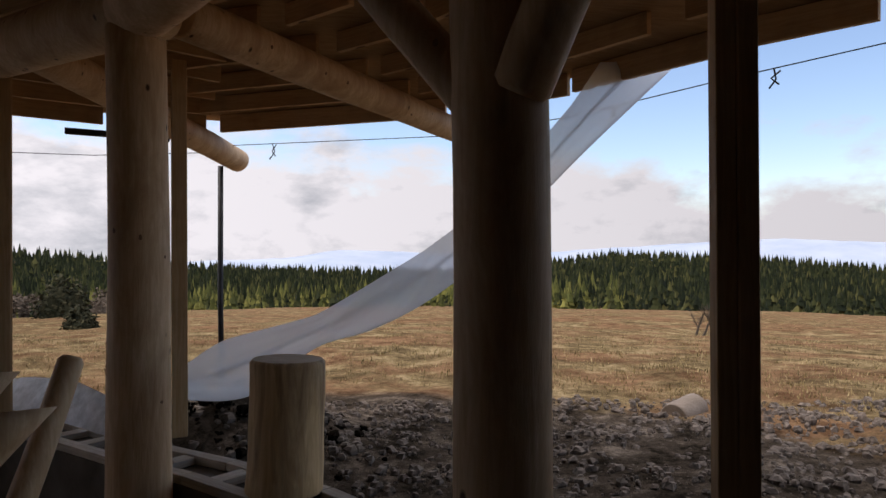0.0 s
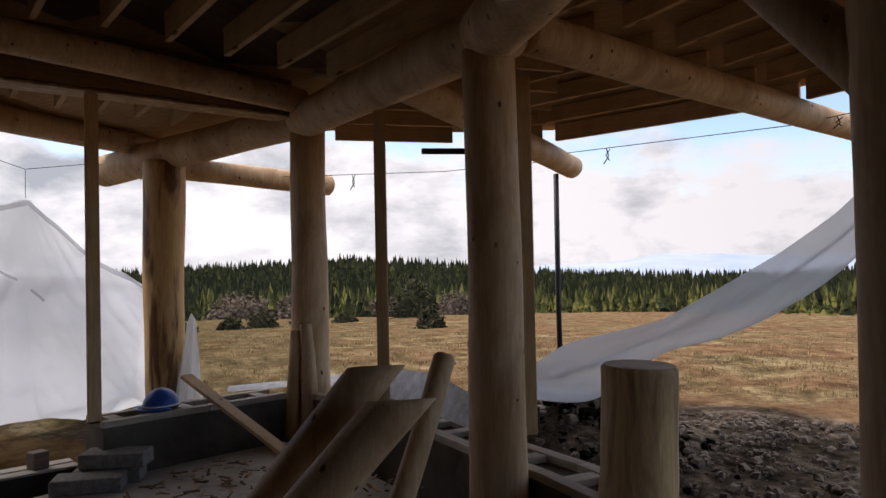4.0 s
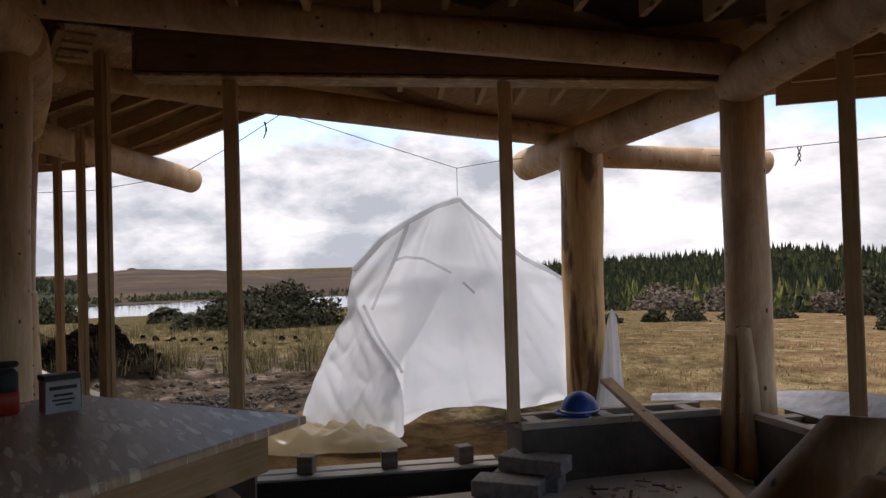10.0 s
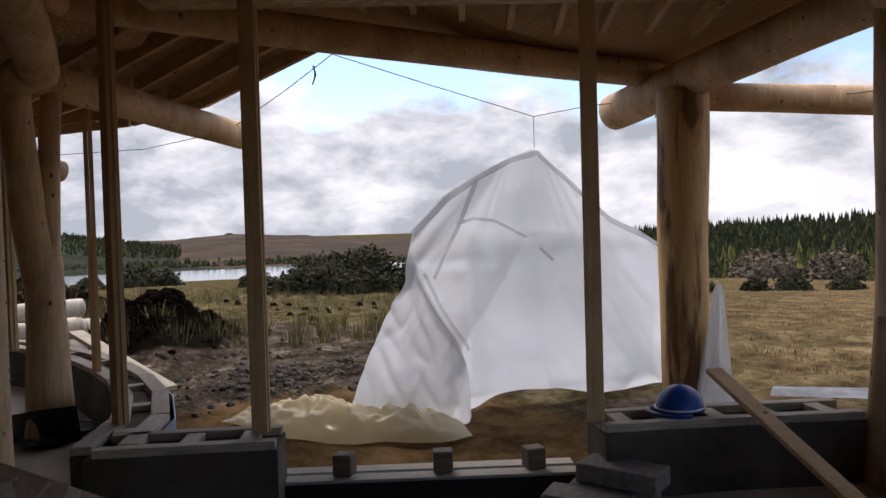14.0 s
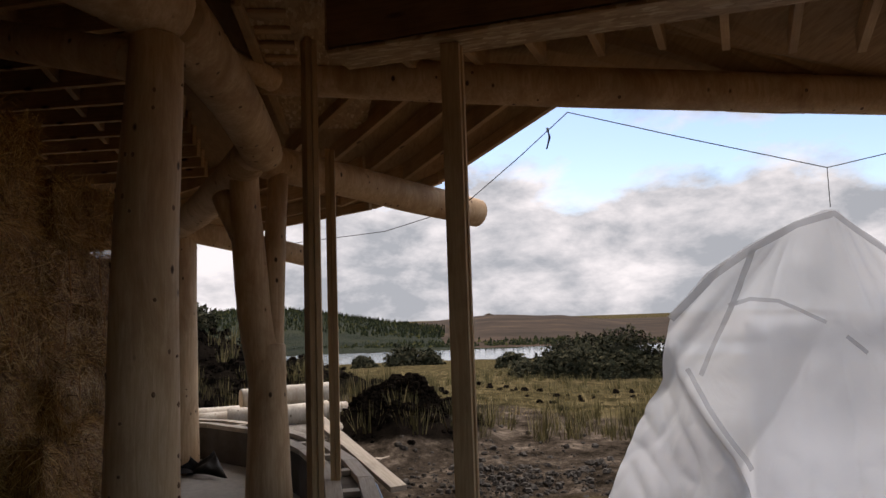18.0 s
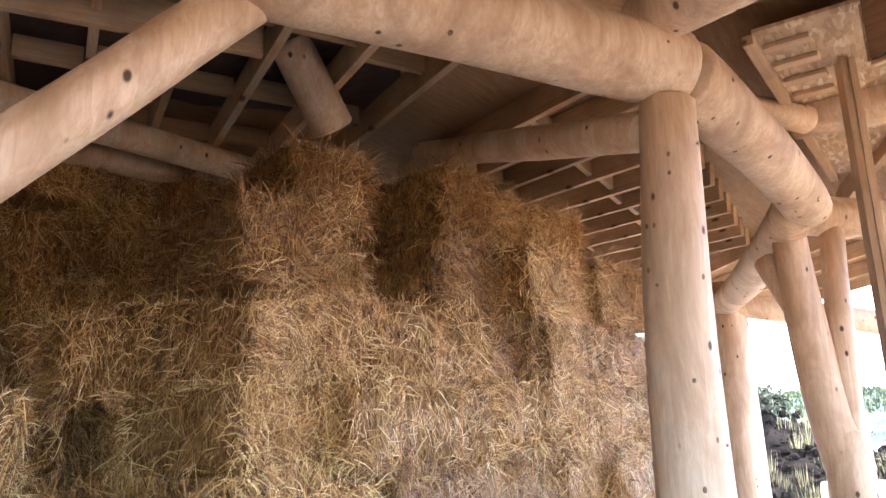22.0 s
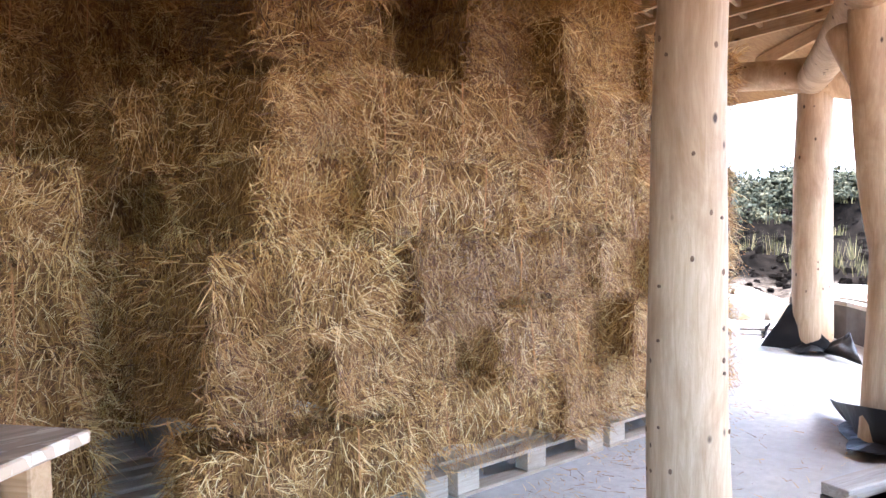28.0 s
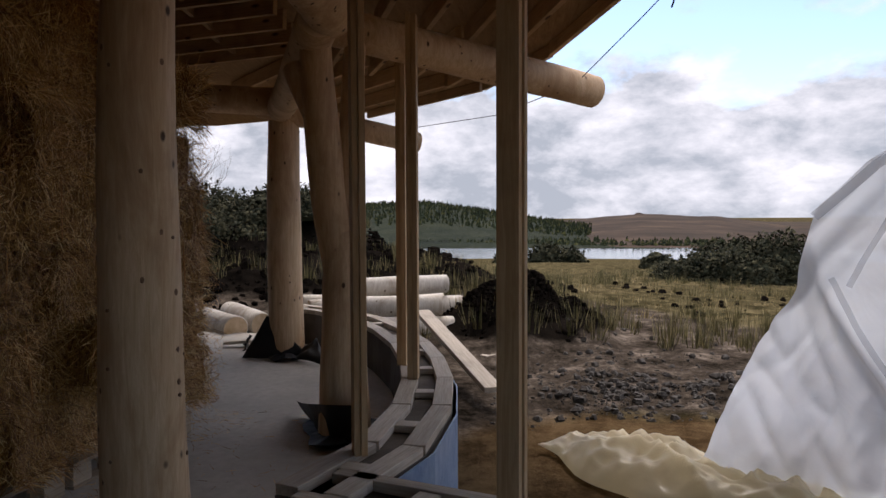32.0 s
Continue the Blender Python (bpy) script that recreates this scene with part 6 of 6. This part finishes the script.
def hung_sheet():
    """The sheet hung by its peak: a wind-filled panel with a gathered fold falling in front of its lee side."""
    left = ((-0.2, 0.0, 0.22, 0.5, 0.75, 1.06, 1.24, 1.49, 1.75, 1.955, 2.10, 2.21), (2.98, 3.0, 3.08, 3.16, 3.28, 3.48, 3.55, 3.63, 3.93, 4.29, 4.62, 4.95))
    right = ((-0.2, 1.0, 1.23, 1.56, 1.74, 2.21), (6.45, 6.5, 6.37, 5.72, 5.48, 5.0))
    lip = ((-0.2, 0.0, 0.49, 1.06, 1.5), (4.18, 4.13, 3.98, 3.62, 3.55))

    def depth(y, z):
        yl, fall = float(np.interp(z, *left)), 2.35 - z
        edge_y = float(np.interp(z, *lip))
        th = (y - 4.98) / (2.55 - z)
        x = -7.22 + 0.22 * math.sin(math.pi * min(1, max(0, fall / 2.6))) + 0.10 * fall / 2.4
        x += 0.10 * fall * noise.noise(Vector((th * 1.8, z * 0.5, 3.0)))
        x -= 0.09 * fall * abs(noise.noise(Vector((th * 2.3, z * 0.4, 8.0)))) ** 0.7
        x -= 0.03 * abs(noise.noise(Vector((th * 7 + z, z * 1.1, 5.0)))) * min(1, fall) + 0.012 * abs(noise.noise(Vector((y * 4, z * 5, 2.0))))
        x += 0.05 * noise.noise(Vector((y * 1.5 + z * 1.1, z * 1.6 - y, 11.0))) * min(1, fall / 1.2)
        front = (1 - smooth01(edge_y - 0.05, edge_y + 0.04, y)) * (1 - smooth01(1.0, 1.42, z))
        if front > 0:
            k = min(1, max(0, (y - yl) / max(0.1, edge_y - yl)))
            roll = math.sin(math.pi * (0.12 + 0.8 * k))
            x += front * (0.12 + 0.24 * roll * (1.3 - z))
            x += front * (0.10 * noise.noise(Vector((y * 3.2, z * 1.0, 1.0))) - 0.07 * abs(noise.noise(Vector((y * 6 + z * 2, z * 1.6, 6.0)))) ** 0.7 - 0.022 * abs(noise.noise(Vector((y * 11 - z * 6, z * 4.0, 16.0)))))
        return x

    rows, cols = 110, 170
    verts, faces = [], []
    for i in range(rows + 1):
        v1 = i / rows
        for j in range(cols + 1):
            u1 = j / cols
            hem = -0.19 if u1 < 0.33 or u1 > 0.75 else -0.19 + 0.14 * math.sin((u1 - 0.33) / 0.42 * math.pi) + 0.03 * noise.noise(Vector((u1 * 12, 0, 0)))
            z = 2.2 + (hem - 2.2) * v1
            y = float(np.interp(z, *left)) * (1 - u1) + float(np.interp(z, *right)) * u1
            y += 0.02 * noise.noise(Vector((z * 3.0, u1, 4.0))) * (1 - u1) * min(1, v1 * 5)
            verts.append((depth(y, z), y, z))
    for i in range(rows):
        for j in range(cols):
            p = i * (cols + 1) + j
            faces.append((p, p + 1, p + cols + 2, p + cols + 1))
    ob = tagged(new("polythene_sheet", mesh("polythene_sheet", verts, faces, M_PLASTIC, True)), "large milky polythene sheet hung on a wire outside the doorway", "plastic sheet")
    bands = (("hem", 0.05, ((3.62, 1.44), (3.96, 1.73), (4.31, 1.93), (4.66, 2.09), (4.98, 2.17), (5.26, 1.93), (5.5, 1.69), (5.72, 1.52), (6.0, 1.38), (6.32, 1.22))),
             ("seam", 0.038, ((4.30, 1.92), (4.17, 1.72), (4.02, 1.46), (3.86, 1.18), (3.80, 1.05))),
             ("seam", 0.028, ((4.03, 1.52), (4.2, 1.56), (4.42, 1.54), (4.6, 1.46), (4.74, 1.38))),
             ("seam", 0.035, ((3.70, 1.10), (3.84, 0.86), (4.0, 0.60), (4.12, 0.40))),
             ("seam", 0.03, ((4.86, 1.28), (4.98, 1.16))))
    lv, lf, nr, nc = [], [], 40, 60
    for i in range(nr + 1):
        for j in range(nc + 1):
            y = 4.15 + 2.15 * j / nc
            edge_z = 1.46 - 0.10 * abs(noise.noise(Vector((y * 1.2, 0, 9)))) - 0.22 * max(0, y - 5.6)
            z = edge_z + (-0.02 - edge_z) * i / nr
            lv.append((depth(y, z) - 0.05 - 0.03 * noise.noise(Vector((y * 2, z * 2, 30))), y, z))
    for i in range(nr):
        for j in range(nc):
            p = i * (nc + 1) + j
            lf.append((p, p + 1, p + nc + 2, p + nc + 1))
    lay = new("folded_layer", mesh("folded_layer", lv, lf, M_FILM, True))
    lay.parent = ob
    lay["label"] = "second layer of clear film behind"
    for nm, wide, line in bands:
        bv, bf = [], []
        steps = 14 * (len(line) - 1)
        for q in range(steps + 1):
            t = q / steps * (len(line) - 1)
            a1 = min(int(t), len(line) - 2)
            y0, z0 = (line[a1][m] + (line[a1 + 1][m] - line[a1][m]) * (t - a1) for m in (0, 1))
            dy, dz = line[a1 + 1][0] - line[a1][0], line[a1 + 1][1] - line[a1][1]
            ln = math.hypot(dy, dz)
            for sd in (-0.5, 0.0, 0.5):
                y, z = y0 - dz / ln * wide * sd, z0 + dy / ln * wide * sd
                bv.append((depth(y, z) + 0.008, y, z))
            if q:
                p = (q - 1) * 3
                bf += [(p, p + 1, p + 4, p + 3), (p + 1, p + 2, p + 5, p + 4)]
        b = new(nm, mesh(nm, bv, bf, M_TAPE, True))
        b.parent = ob
        b["label"] = "grey taped band on the sheet"


hung_sheet()
def crumpled_heap():
    """A cast-off sheet lying in a low creased heap."""
    axis = ((-7.95, 2.30), (-7.45, 2.62), (-7.0, 3.0), (-6.72, 3.4), (-6.60, 3.85))
    wide, high = (0.22, 0.34, 0.40, 0.40, 0.30), (0.10, 0.20, 0.27, 0.25, 0.10)
    n, m = 120, 60
    verts, faces = [], []
    stops = np.linspace(0, 1, 5)
    for i in range(n + 1):
        u1 = i / n
        c = [float(np.interp(u1, stops, [p[q] for p in axis])) for q in (0, 1)]
        a1 = [float(np.interp(min(1, u1 + 0.05), stops, [p[q] for p in axis])) - float(np.interp(max(0, u1 - 0.05), stops, [p[q] for p in axis])) for q in (0, 1)]
        ln = math.hypot(*a1)
        w, h = float(np.interp(u1, stops, wide)), float(np.interp(u1, stops, high)) * min(1, 12 * u1 * (1 - u1) + 0.05)
        for j in range(m + 1):
            v1 = 2 * j / m - 1
            q = Vector((u1 * 2.6, v1 * 0.75, 2.0))
            rise = max(0.0, 1 - v1 * v1) ** 0.55
            crease = abs(noise.noise(q * 1.3)) ** 0.7 * 0.8 + abs(noise.noise(q * 2.9 + Vector((u1 * 4, 0, 0)))) * 0.5 + abs(noise.noise(q * 6.5)) * 0.2
            reach = w * (1 + 0.35 * noise.noise(Vector((u1 * 5, math.copysign(1, v1), 7))))
            x, y = c[0] - a1[1] / ln * v1 * reach, c[1] + a1[0] / ln * v1 * reach
            verts.append((x, y, -0.15 + 0.012 + rise * h * (1.25 - 1.0 * crease) + 0.02 * rise * noise.noise(q * 9)))
    for i in range(n):
        for j in range(m):
            p = i * (m + 1) + j
            faces.append((p, p + 1, p + m + 2, p + m + 1))
    tagged(new("crumpled_sheet", mesh("crumpled_sheet", verts, faces, M_CREAM, True)), "creamy crumpled plastic sheet lying on the ground by the doorway", "plastic sheet")


crumpled_heap()
drape("polythene_strip", "twisted strip of polythene blowing in the wind along the eaves",
      [(-1.75, 4.85, 0.72), (-1.47, 4.88, 0.90), (-0.86, 4.9, 1.06), (-0.49, 4.9, 1.27), (-0.13, 4.92, 1.49), (0.18, 4.95, 1.72), (0.55, 5.05, 2.10), (0.90, 5.15, 2.50), (1.14, 5.25, 2.84)],
      [(-1.72, 4.78, 0.52), (-1.28, 4.80, 0.54), (-0.86, 4.85, 0.84), (-0.49, 4.85, 0.96), (-0.14, 4.88, 1.13), (0.20, 4.9, 1.38), (0.62, 5.0, 1.80), (1.02, 5.1, 2.20), (1.66, 5.15, 2.80)],
      18, 90, 0.07, 12.0, M_PLASTIC, (("hem", 0.08, 1.0, 0.42, 0.5, 3, 90), ("hem", 0.02, 0.98, 0.94, 0.99, 2, 90)))
drape("post_wrap", "scrap of white sheet wrapped round the foot of the outer post",
      [(-5.68, 5.66, 0.90), (-5.66, 5.70, 1.0), (-5.63, 5.73, 0.92)], [(-5.68, 5.44, 0.0), (-5.55, 5.52, 0.0), (-5.52, 5.72, 0.0)], 30, 30, 0.07, 15.0, M_PLASTIC)
drape("sill_sheet", "white membrane sheet lying over the outside of the low wall",
      [(-4.55, 5.0, 0.42), (-4.05, 5.55, 0.44), (-3.5, 5.55, 0.52), (-2.95, 5.25, 0.60), (-2.45, 4.85, 0.64), (-2.0, 4.5, 0.57), (-1.6, 4.2, 0.46)], [(-4.45, 4.85, 0.40), (-4.0, 5.30, 0.405), (-3.45, 5.22, 0.405), (-2.85, 4.98, 0.405), (-2.38, 4.62, 0.405), (-1.95, 4.28, 0.405), (-1.5, 3.98, 0.405)], 10, 50, 0.03, 18.0, M_WHITE)


# ---- wires ----
def wire(name, label, pts, r=0.004, cat="wire"):
    bm = bmesh.new()
    tube(bm, [Vector(p) for p in pts], [r] * len(pts), 6, 0, 0)
    return tagged(link_bm(name, bm, M_WIRE), label, cat)


J = (-7.20, 4.98, 2.52)
wire("hanging_wire", "thin wire from the eaves holding up the polythene", [(-7.3, 3.05, 2.98), (-7.28, 3.9, 2.78), J, (-6.9, 5.45, 2.60), (-6.62, 5.9, 2.62)])
wire("hanging_wire", "short wire dropping to the sheet's peak", [J, (-7.2, 4.98, 2.22)], 0.003)
wire("hanging_wire", "wire strung along the eaves", [(-12.3, 0.1, 2.55), (-10.4, 1.75, 2.50), (-8.95, 2.45, 2.54), (-7.9, 2.8, 2.78), (-7.3, 3.05, 2.98)])
wire("hanging_wire", "wire strung below the far eaves", [(-6.6, 6.1, 2.62), (-5.3, 6.9, 2.50), (-3.6, 7.5, 2.50), (-2.4, 7.7, 2.55)])
wire("hanging_wire", "wire strung along the near eaves", [(-2.3, 7.7, 2.62), (0.0, 6.9, 2.58), (1.05, 5.95, 2.58), (1.8, 4.85, 2.60), (2.5, 3.95, 2.62)])
for i, (p, d) in enumerate((((-7.55, 2.95, 2.93), 0.16), ((-6.6, 5.95, 2.6), 0.14), ((-4.6, 7.147, 2.5), 0.18), ((-1.75, 7.509, 2.61), 0.16), ((0.3, 6.65, 2.58), 0.1), ((1.3, 5.55, 2.58), 0.1), ((2.05, 4.5, 2.6), 0.12))):
    wire("wire_tail", "loose twisted wire tail under the eaves", [p, (p[0] + 0.02, p[1] + 0.02, p[2] - d * 0.5), (p[0] - 0.03, p[1], p[2] - d)], 0.006)
    wire("wire_tail", "loose twisted wire tail under the eaves", [(p[0] + 0.04, p[1], p[2] - 0.01), (p[0] - 0.01, p[1] + 0.02, p[2] - d * 0.45), (p[0] + 0.03, p[1], p[2] - d * 0.8)], 0.006)
wire("steel_pole", "thin dark steel prop under the jutting log", [(-2.36, 7.78, -0.35), (-2.38, 7.8, 1.0), (-2.38, 7.82, 2.42)], 0.03, "pole")
ob = board("gutter_strip", (-3.6, 6.95, 2.66), (-2.75, 7.35, 2.64), 0.05, 0.06, M_BLACK)
tagged(ob, "black membrane strip along the eave", "edge strip")

# ---- membrane collars at post feet ----
for nm, c, r, h, sd in (("post_collar", D_, 0.30, 0.20, 1), ("post_collar", E_, 0.30, 0.14, 2), ("post_collar", P, 0.24, 0.12, 3)):
    rng = random.Random(sd)
    bm = bmesh.new()
    n = 26
    lo, hi = [], []
    for j in range(n):
        a = 6.283 * j / n
        k = rng.uniform(0.0, 1.0)
        lo.append(bm.verts.new((c.x + r * (1.0 + 0.28 * math.sin(3 * a + sd)) * math.cos(a), c.y + r * (1.0 + 0.28 * math.sin(3 * a + sd)) * math.sin(a), 0.012 + 0.05 * k)))
        hi.append(bm.verts.new((c.x + (r * 0.6) * math.cos(a), c.y + (r * 0.6) * math.sin(a), h * (0.25 + 0.75 * max(0, math.sin(a * 1.0 + 2.6 + sd)) ** 3) + 0.03 * k)))
    for j in range(n):
        bm.faces.new((lo[j], lo[(j + 1) % n], hi[(j + 1) % n], hi[j]))
    ob = link_bm(nm, bm, M_BLACK, smooth=False)
    so = ob.modifiers.new("thick", "SOLIDIFY")
    so.thickness = 0.006
    tagged(ob, "torn black membrane collar round the foot of the post", "membrane", "post collars")



def membrane_flap(foot0, foot1, apex, seed, bulge=0.05):
    """A stiff torn piece of membrane standing up to a point."""
    rng = random.Random(seed)
    f0, f1, ap = Vector(foot0), Vector(foot1), Vector(apex)
    nrm = (f1 - f0).cross(ap - f0).normalized()
    verts, faces, n = [], [], 10
    for i in range(n + 1):
        for j in range(n + 1):
            u1, v1 = j / n, i / n
            p = f0.lerp(f1, u1).lerp(ap, v1 ** 0.85)
            p += nrm * (bulge * (math.sin(u1 * 3.1) * (1 - v1) + 0.6 * noise.noise(Vector((u1 * 3, v1 * 3, seed)))))
            p.z += 0.02 * noise.noise(Vector((u1 * 6, v1 * 2, seed + 3))) * (v1 > 0)
            verts.append(p)
    for i in range(n):
        for j in range(n):
            q = i * (n + 1) + j
            faces.append((q, q + 1, q + n + 2, q + n + 1))
    ob = new("membrane_flap", mesh("membrane_flap", verts, faces, M_BLACK, True))
    so = ob.modifiers.new("thick", "SOLIDIFY")
    so.thickness = 0.006
    tagged(ob, "stiff torn black membrane standing up beside a post", "membrane", "membrane flaps")


membrane_flap((-10.02, -0.86, 0.0), (-9.98, -0.10, 0.02), (-10.06, -0.60, 0.44), 1)
membrane_flap((-10.0, -0.35, 0.0), (-9.60, 0.15, 0.02), (-10.0, -0.06, 0.22), 2)
membrane_flap((-10.4, -1.0, 0.0), (-10.8, -1.15, 0.0), (-10.5, -0.95, 0.16), 3)
drape("membrane_flap", "stiff folded black membrane round the foot of the forked post",
      [(-7.95, 0.36, 0.10), (-7.78, 0.45, 0.13), (-7.5, 0.58, 0.20), (-7.22, 0.78, 0.27), (-7.18, 1.02, 0.28)],
      [(-7.85, 0.48, 0.004), (-7.68, 0.58, 0.004), (-7.45, 0.66, 0.004), (-7.26, 0.84, 0.004), (-7.22, 1.05, 0.004)], 8, 24, 0.03, 21.0, M_BLACK)

# ---- log pile and planks outside ----
PILE = "peeled logs in the yard"
for i, (p0, p1, r) in enumerate((((-12.1, -0.75, 0.20), (-13.0, 1.2, 0.20), 0.17), ((-12.6, -1.0, 0.22), (-13.3, 0.9, 0.22), 0.16), ((-12.0, -0.3, 0.28), (-12.25, 1.0, 0.30), 0.15), ((-11.9, 0.1, 0.02), (-12.2, 1.15, 0.02), 0.16),
                                 ((-12.4, -0.2, 0.50), (-12.9, 1.0, 0.52), 0.14), ((-11.6, -1.55, 0.05), (-12.6, -2.6, 0.10), 0.17), ((-12.0, -1.35, 0.05), (-13.0, -2.2, 0.10), 0.16))):
    ob = link_bm("felled_log", log_bm(p0, p1, r, r * 0.9, 400 + i), M_PALELOG)
    tagged(ob, "peeled pale log lying in a pile before the spoil heap", "log", PILE)
ob = board("long_plank", (-10.6, 0.95, 0.42), (-8.75, 1.78, 0.02), 0.16, 0.05, M_GREYBOARD)
tagged(ob, "long pale plank lying from the sill to the ground", "plank")
for i, (p, a, L2) in enumerate((((-10.8, 1.6, -0.1), 0.8, 1.0), ((-10.6, -1.3, 0.05), 0.4, 0.9), ((-11.0, -1.0, 0.05), 1.0, 1.1))):
    ob = board("loose_plank", p, Vector(p) + Vector((-math.sin(a), math.cos(a), 0.03)) * L2, 0.1, 0.03, M_GREYBOARD)
    tagged(ob, "grey plank lying in the mud", "plank", "planks in the yard")
ob = link_bm("cut_log", log_bm((2.30, 7.32, -0.20), (2.62, 7.6, -0.14), 0.16, 0.15, 420), M_OLDWOOD)
tagged(ob, "short log round lying in the mud", "log")


# ---- floor litter ----
def litter():
    rng = random.Random(55)
    verts, faces = [], []
    for _ in range(2600):
        if rng.random() < 0.7:
            x, y = rng.uniform(-8, -2.2), -0.35 + abs(rng.gauss(0, 0.22)) if rng.random() < 0.75 else rng.uniform(-0.3, 1.0)
            if x > -4.2:
                y -= 0.7
        else:
            x, y = rng.uniform(-4, -1), rng.uniform(1.5, 4)
        a, L2 = rng.uniform(0, 6.28), rng.uniform(0.03, 0.10)
        dx, dy = math.cos(a) * L2, math.sin(a) * L2
        w = 0.0018
        i = len(verts)
        verts += [(x - dy / L2 * w, y + dx / L2 * w, 0.004), (x + dy / L2 * w, y - dx / L2 * w, 0.006), (x + dx, y + dy, 0.006 + rng.random() * 0.012)]
        faces.append((i, i + 1, i + 2))
    tagged(new("straw_litter", mesh("straw_litter", verts, faces, M_STALK)), "loose straw scattered over the slab", "straw", kind="stuff")


litter()


def chips():
    """Bark and wood chips under the leaning logs and along the bay wall."""
    rng = random.Random(91)
    verts, faces = [], []
    for _ in range(900):
        x, y = rng.gauss(-1.35, 0.55), rng.gauss(2.55, 0.35)
        if rng.random() < 0.3:
            x, y = rng.uniform(-4.0, -2.0), rng.uniform(3.2, 4.3)
        if x > -0.25 or (y > 3.35 and x > -2.2):
            continue
        a, tilt = rng.uniform(0, 6.28), rng.uniform(0.0, 0.5)
        L2, w = rng.uniform(0.02, 0.11), rng.uniform(0.008, 0.03)
        z = 0.006 + 0.05 * rng.random() ** 2
        d, s2 = Vector((math.cos(a), math.sin(a), math.sin(tilt) * 0.4)) * L2, Vector((-math.sin(a), math.cos(a), rng.uniform(-0.3, 0.3))) * w
        p = Vector((x, y, z))
        i = len(verts)
        for q in (p, p + s2, p + d + s2 * 0.7, p + d):
            verts.append((q.x, q.y, max(0.004, q.z)))
        for q in range(4):
            v0 = verts[i + q]
            verts.append((v0[0], v0[1], v0[2] + 0.006))
        faces += [(i, i + 1, i + 2, i + 3), (i + 7, i + 6, i + 5, i + 4)] + [(i + q, i + (q + 1) % 4, i + 4 + (q + 1) % 4, i + 4 + q) for q in range(4)]
    tagged(new("bark_chips", mesh("bark_chips", verts, faces, M_CHIP)), "bark strips and wood chips littering the floor", "wood chips", kind="stuff")


k = Mat("bark_chip", 0.85)
k.color(k.island([(0.0, (0.06, 0.03, 0.015)), (0.5, (0.22, 0.12, 0.055)), (1.0, (0.60, 0.43, 0.25))]))
M_CHIP = k.m
chips()
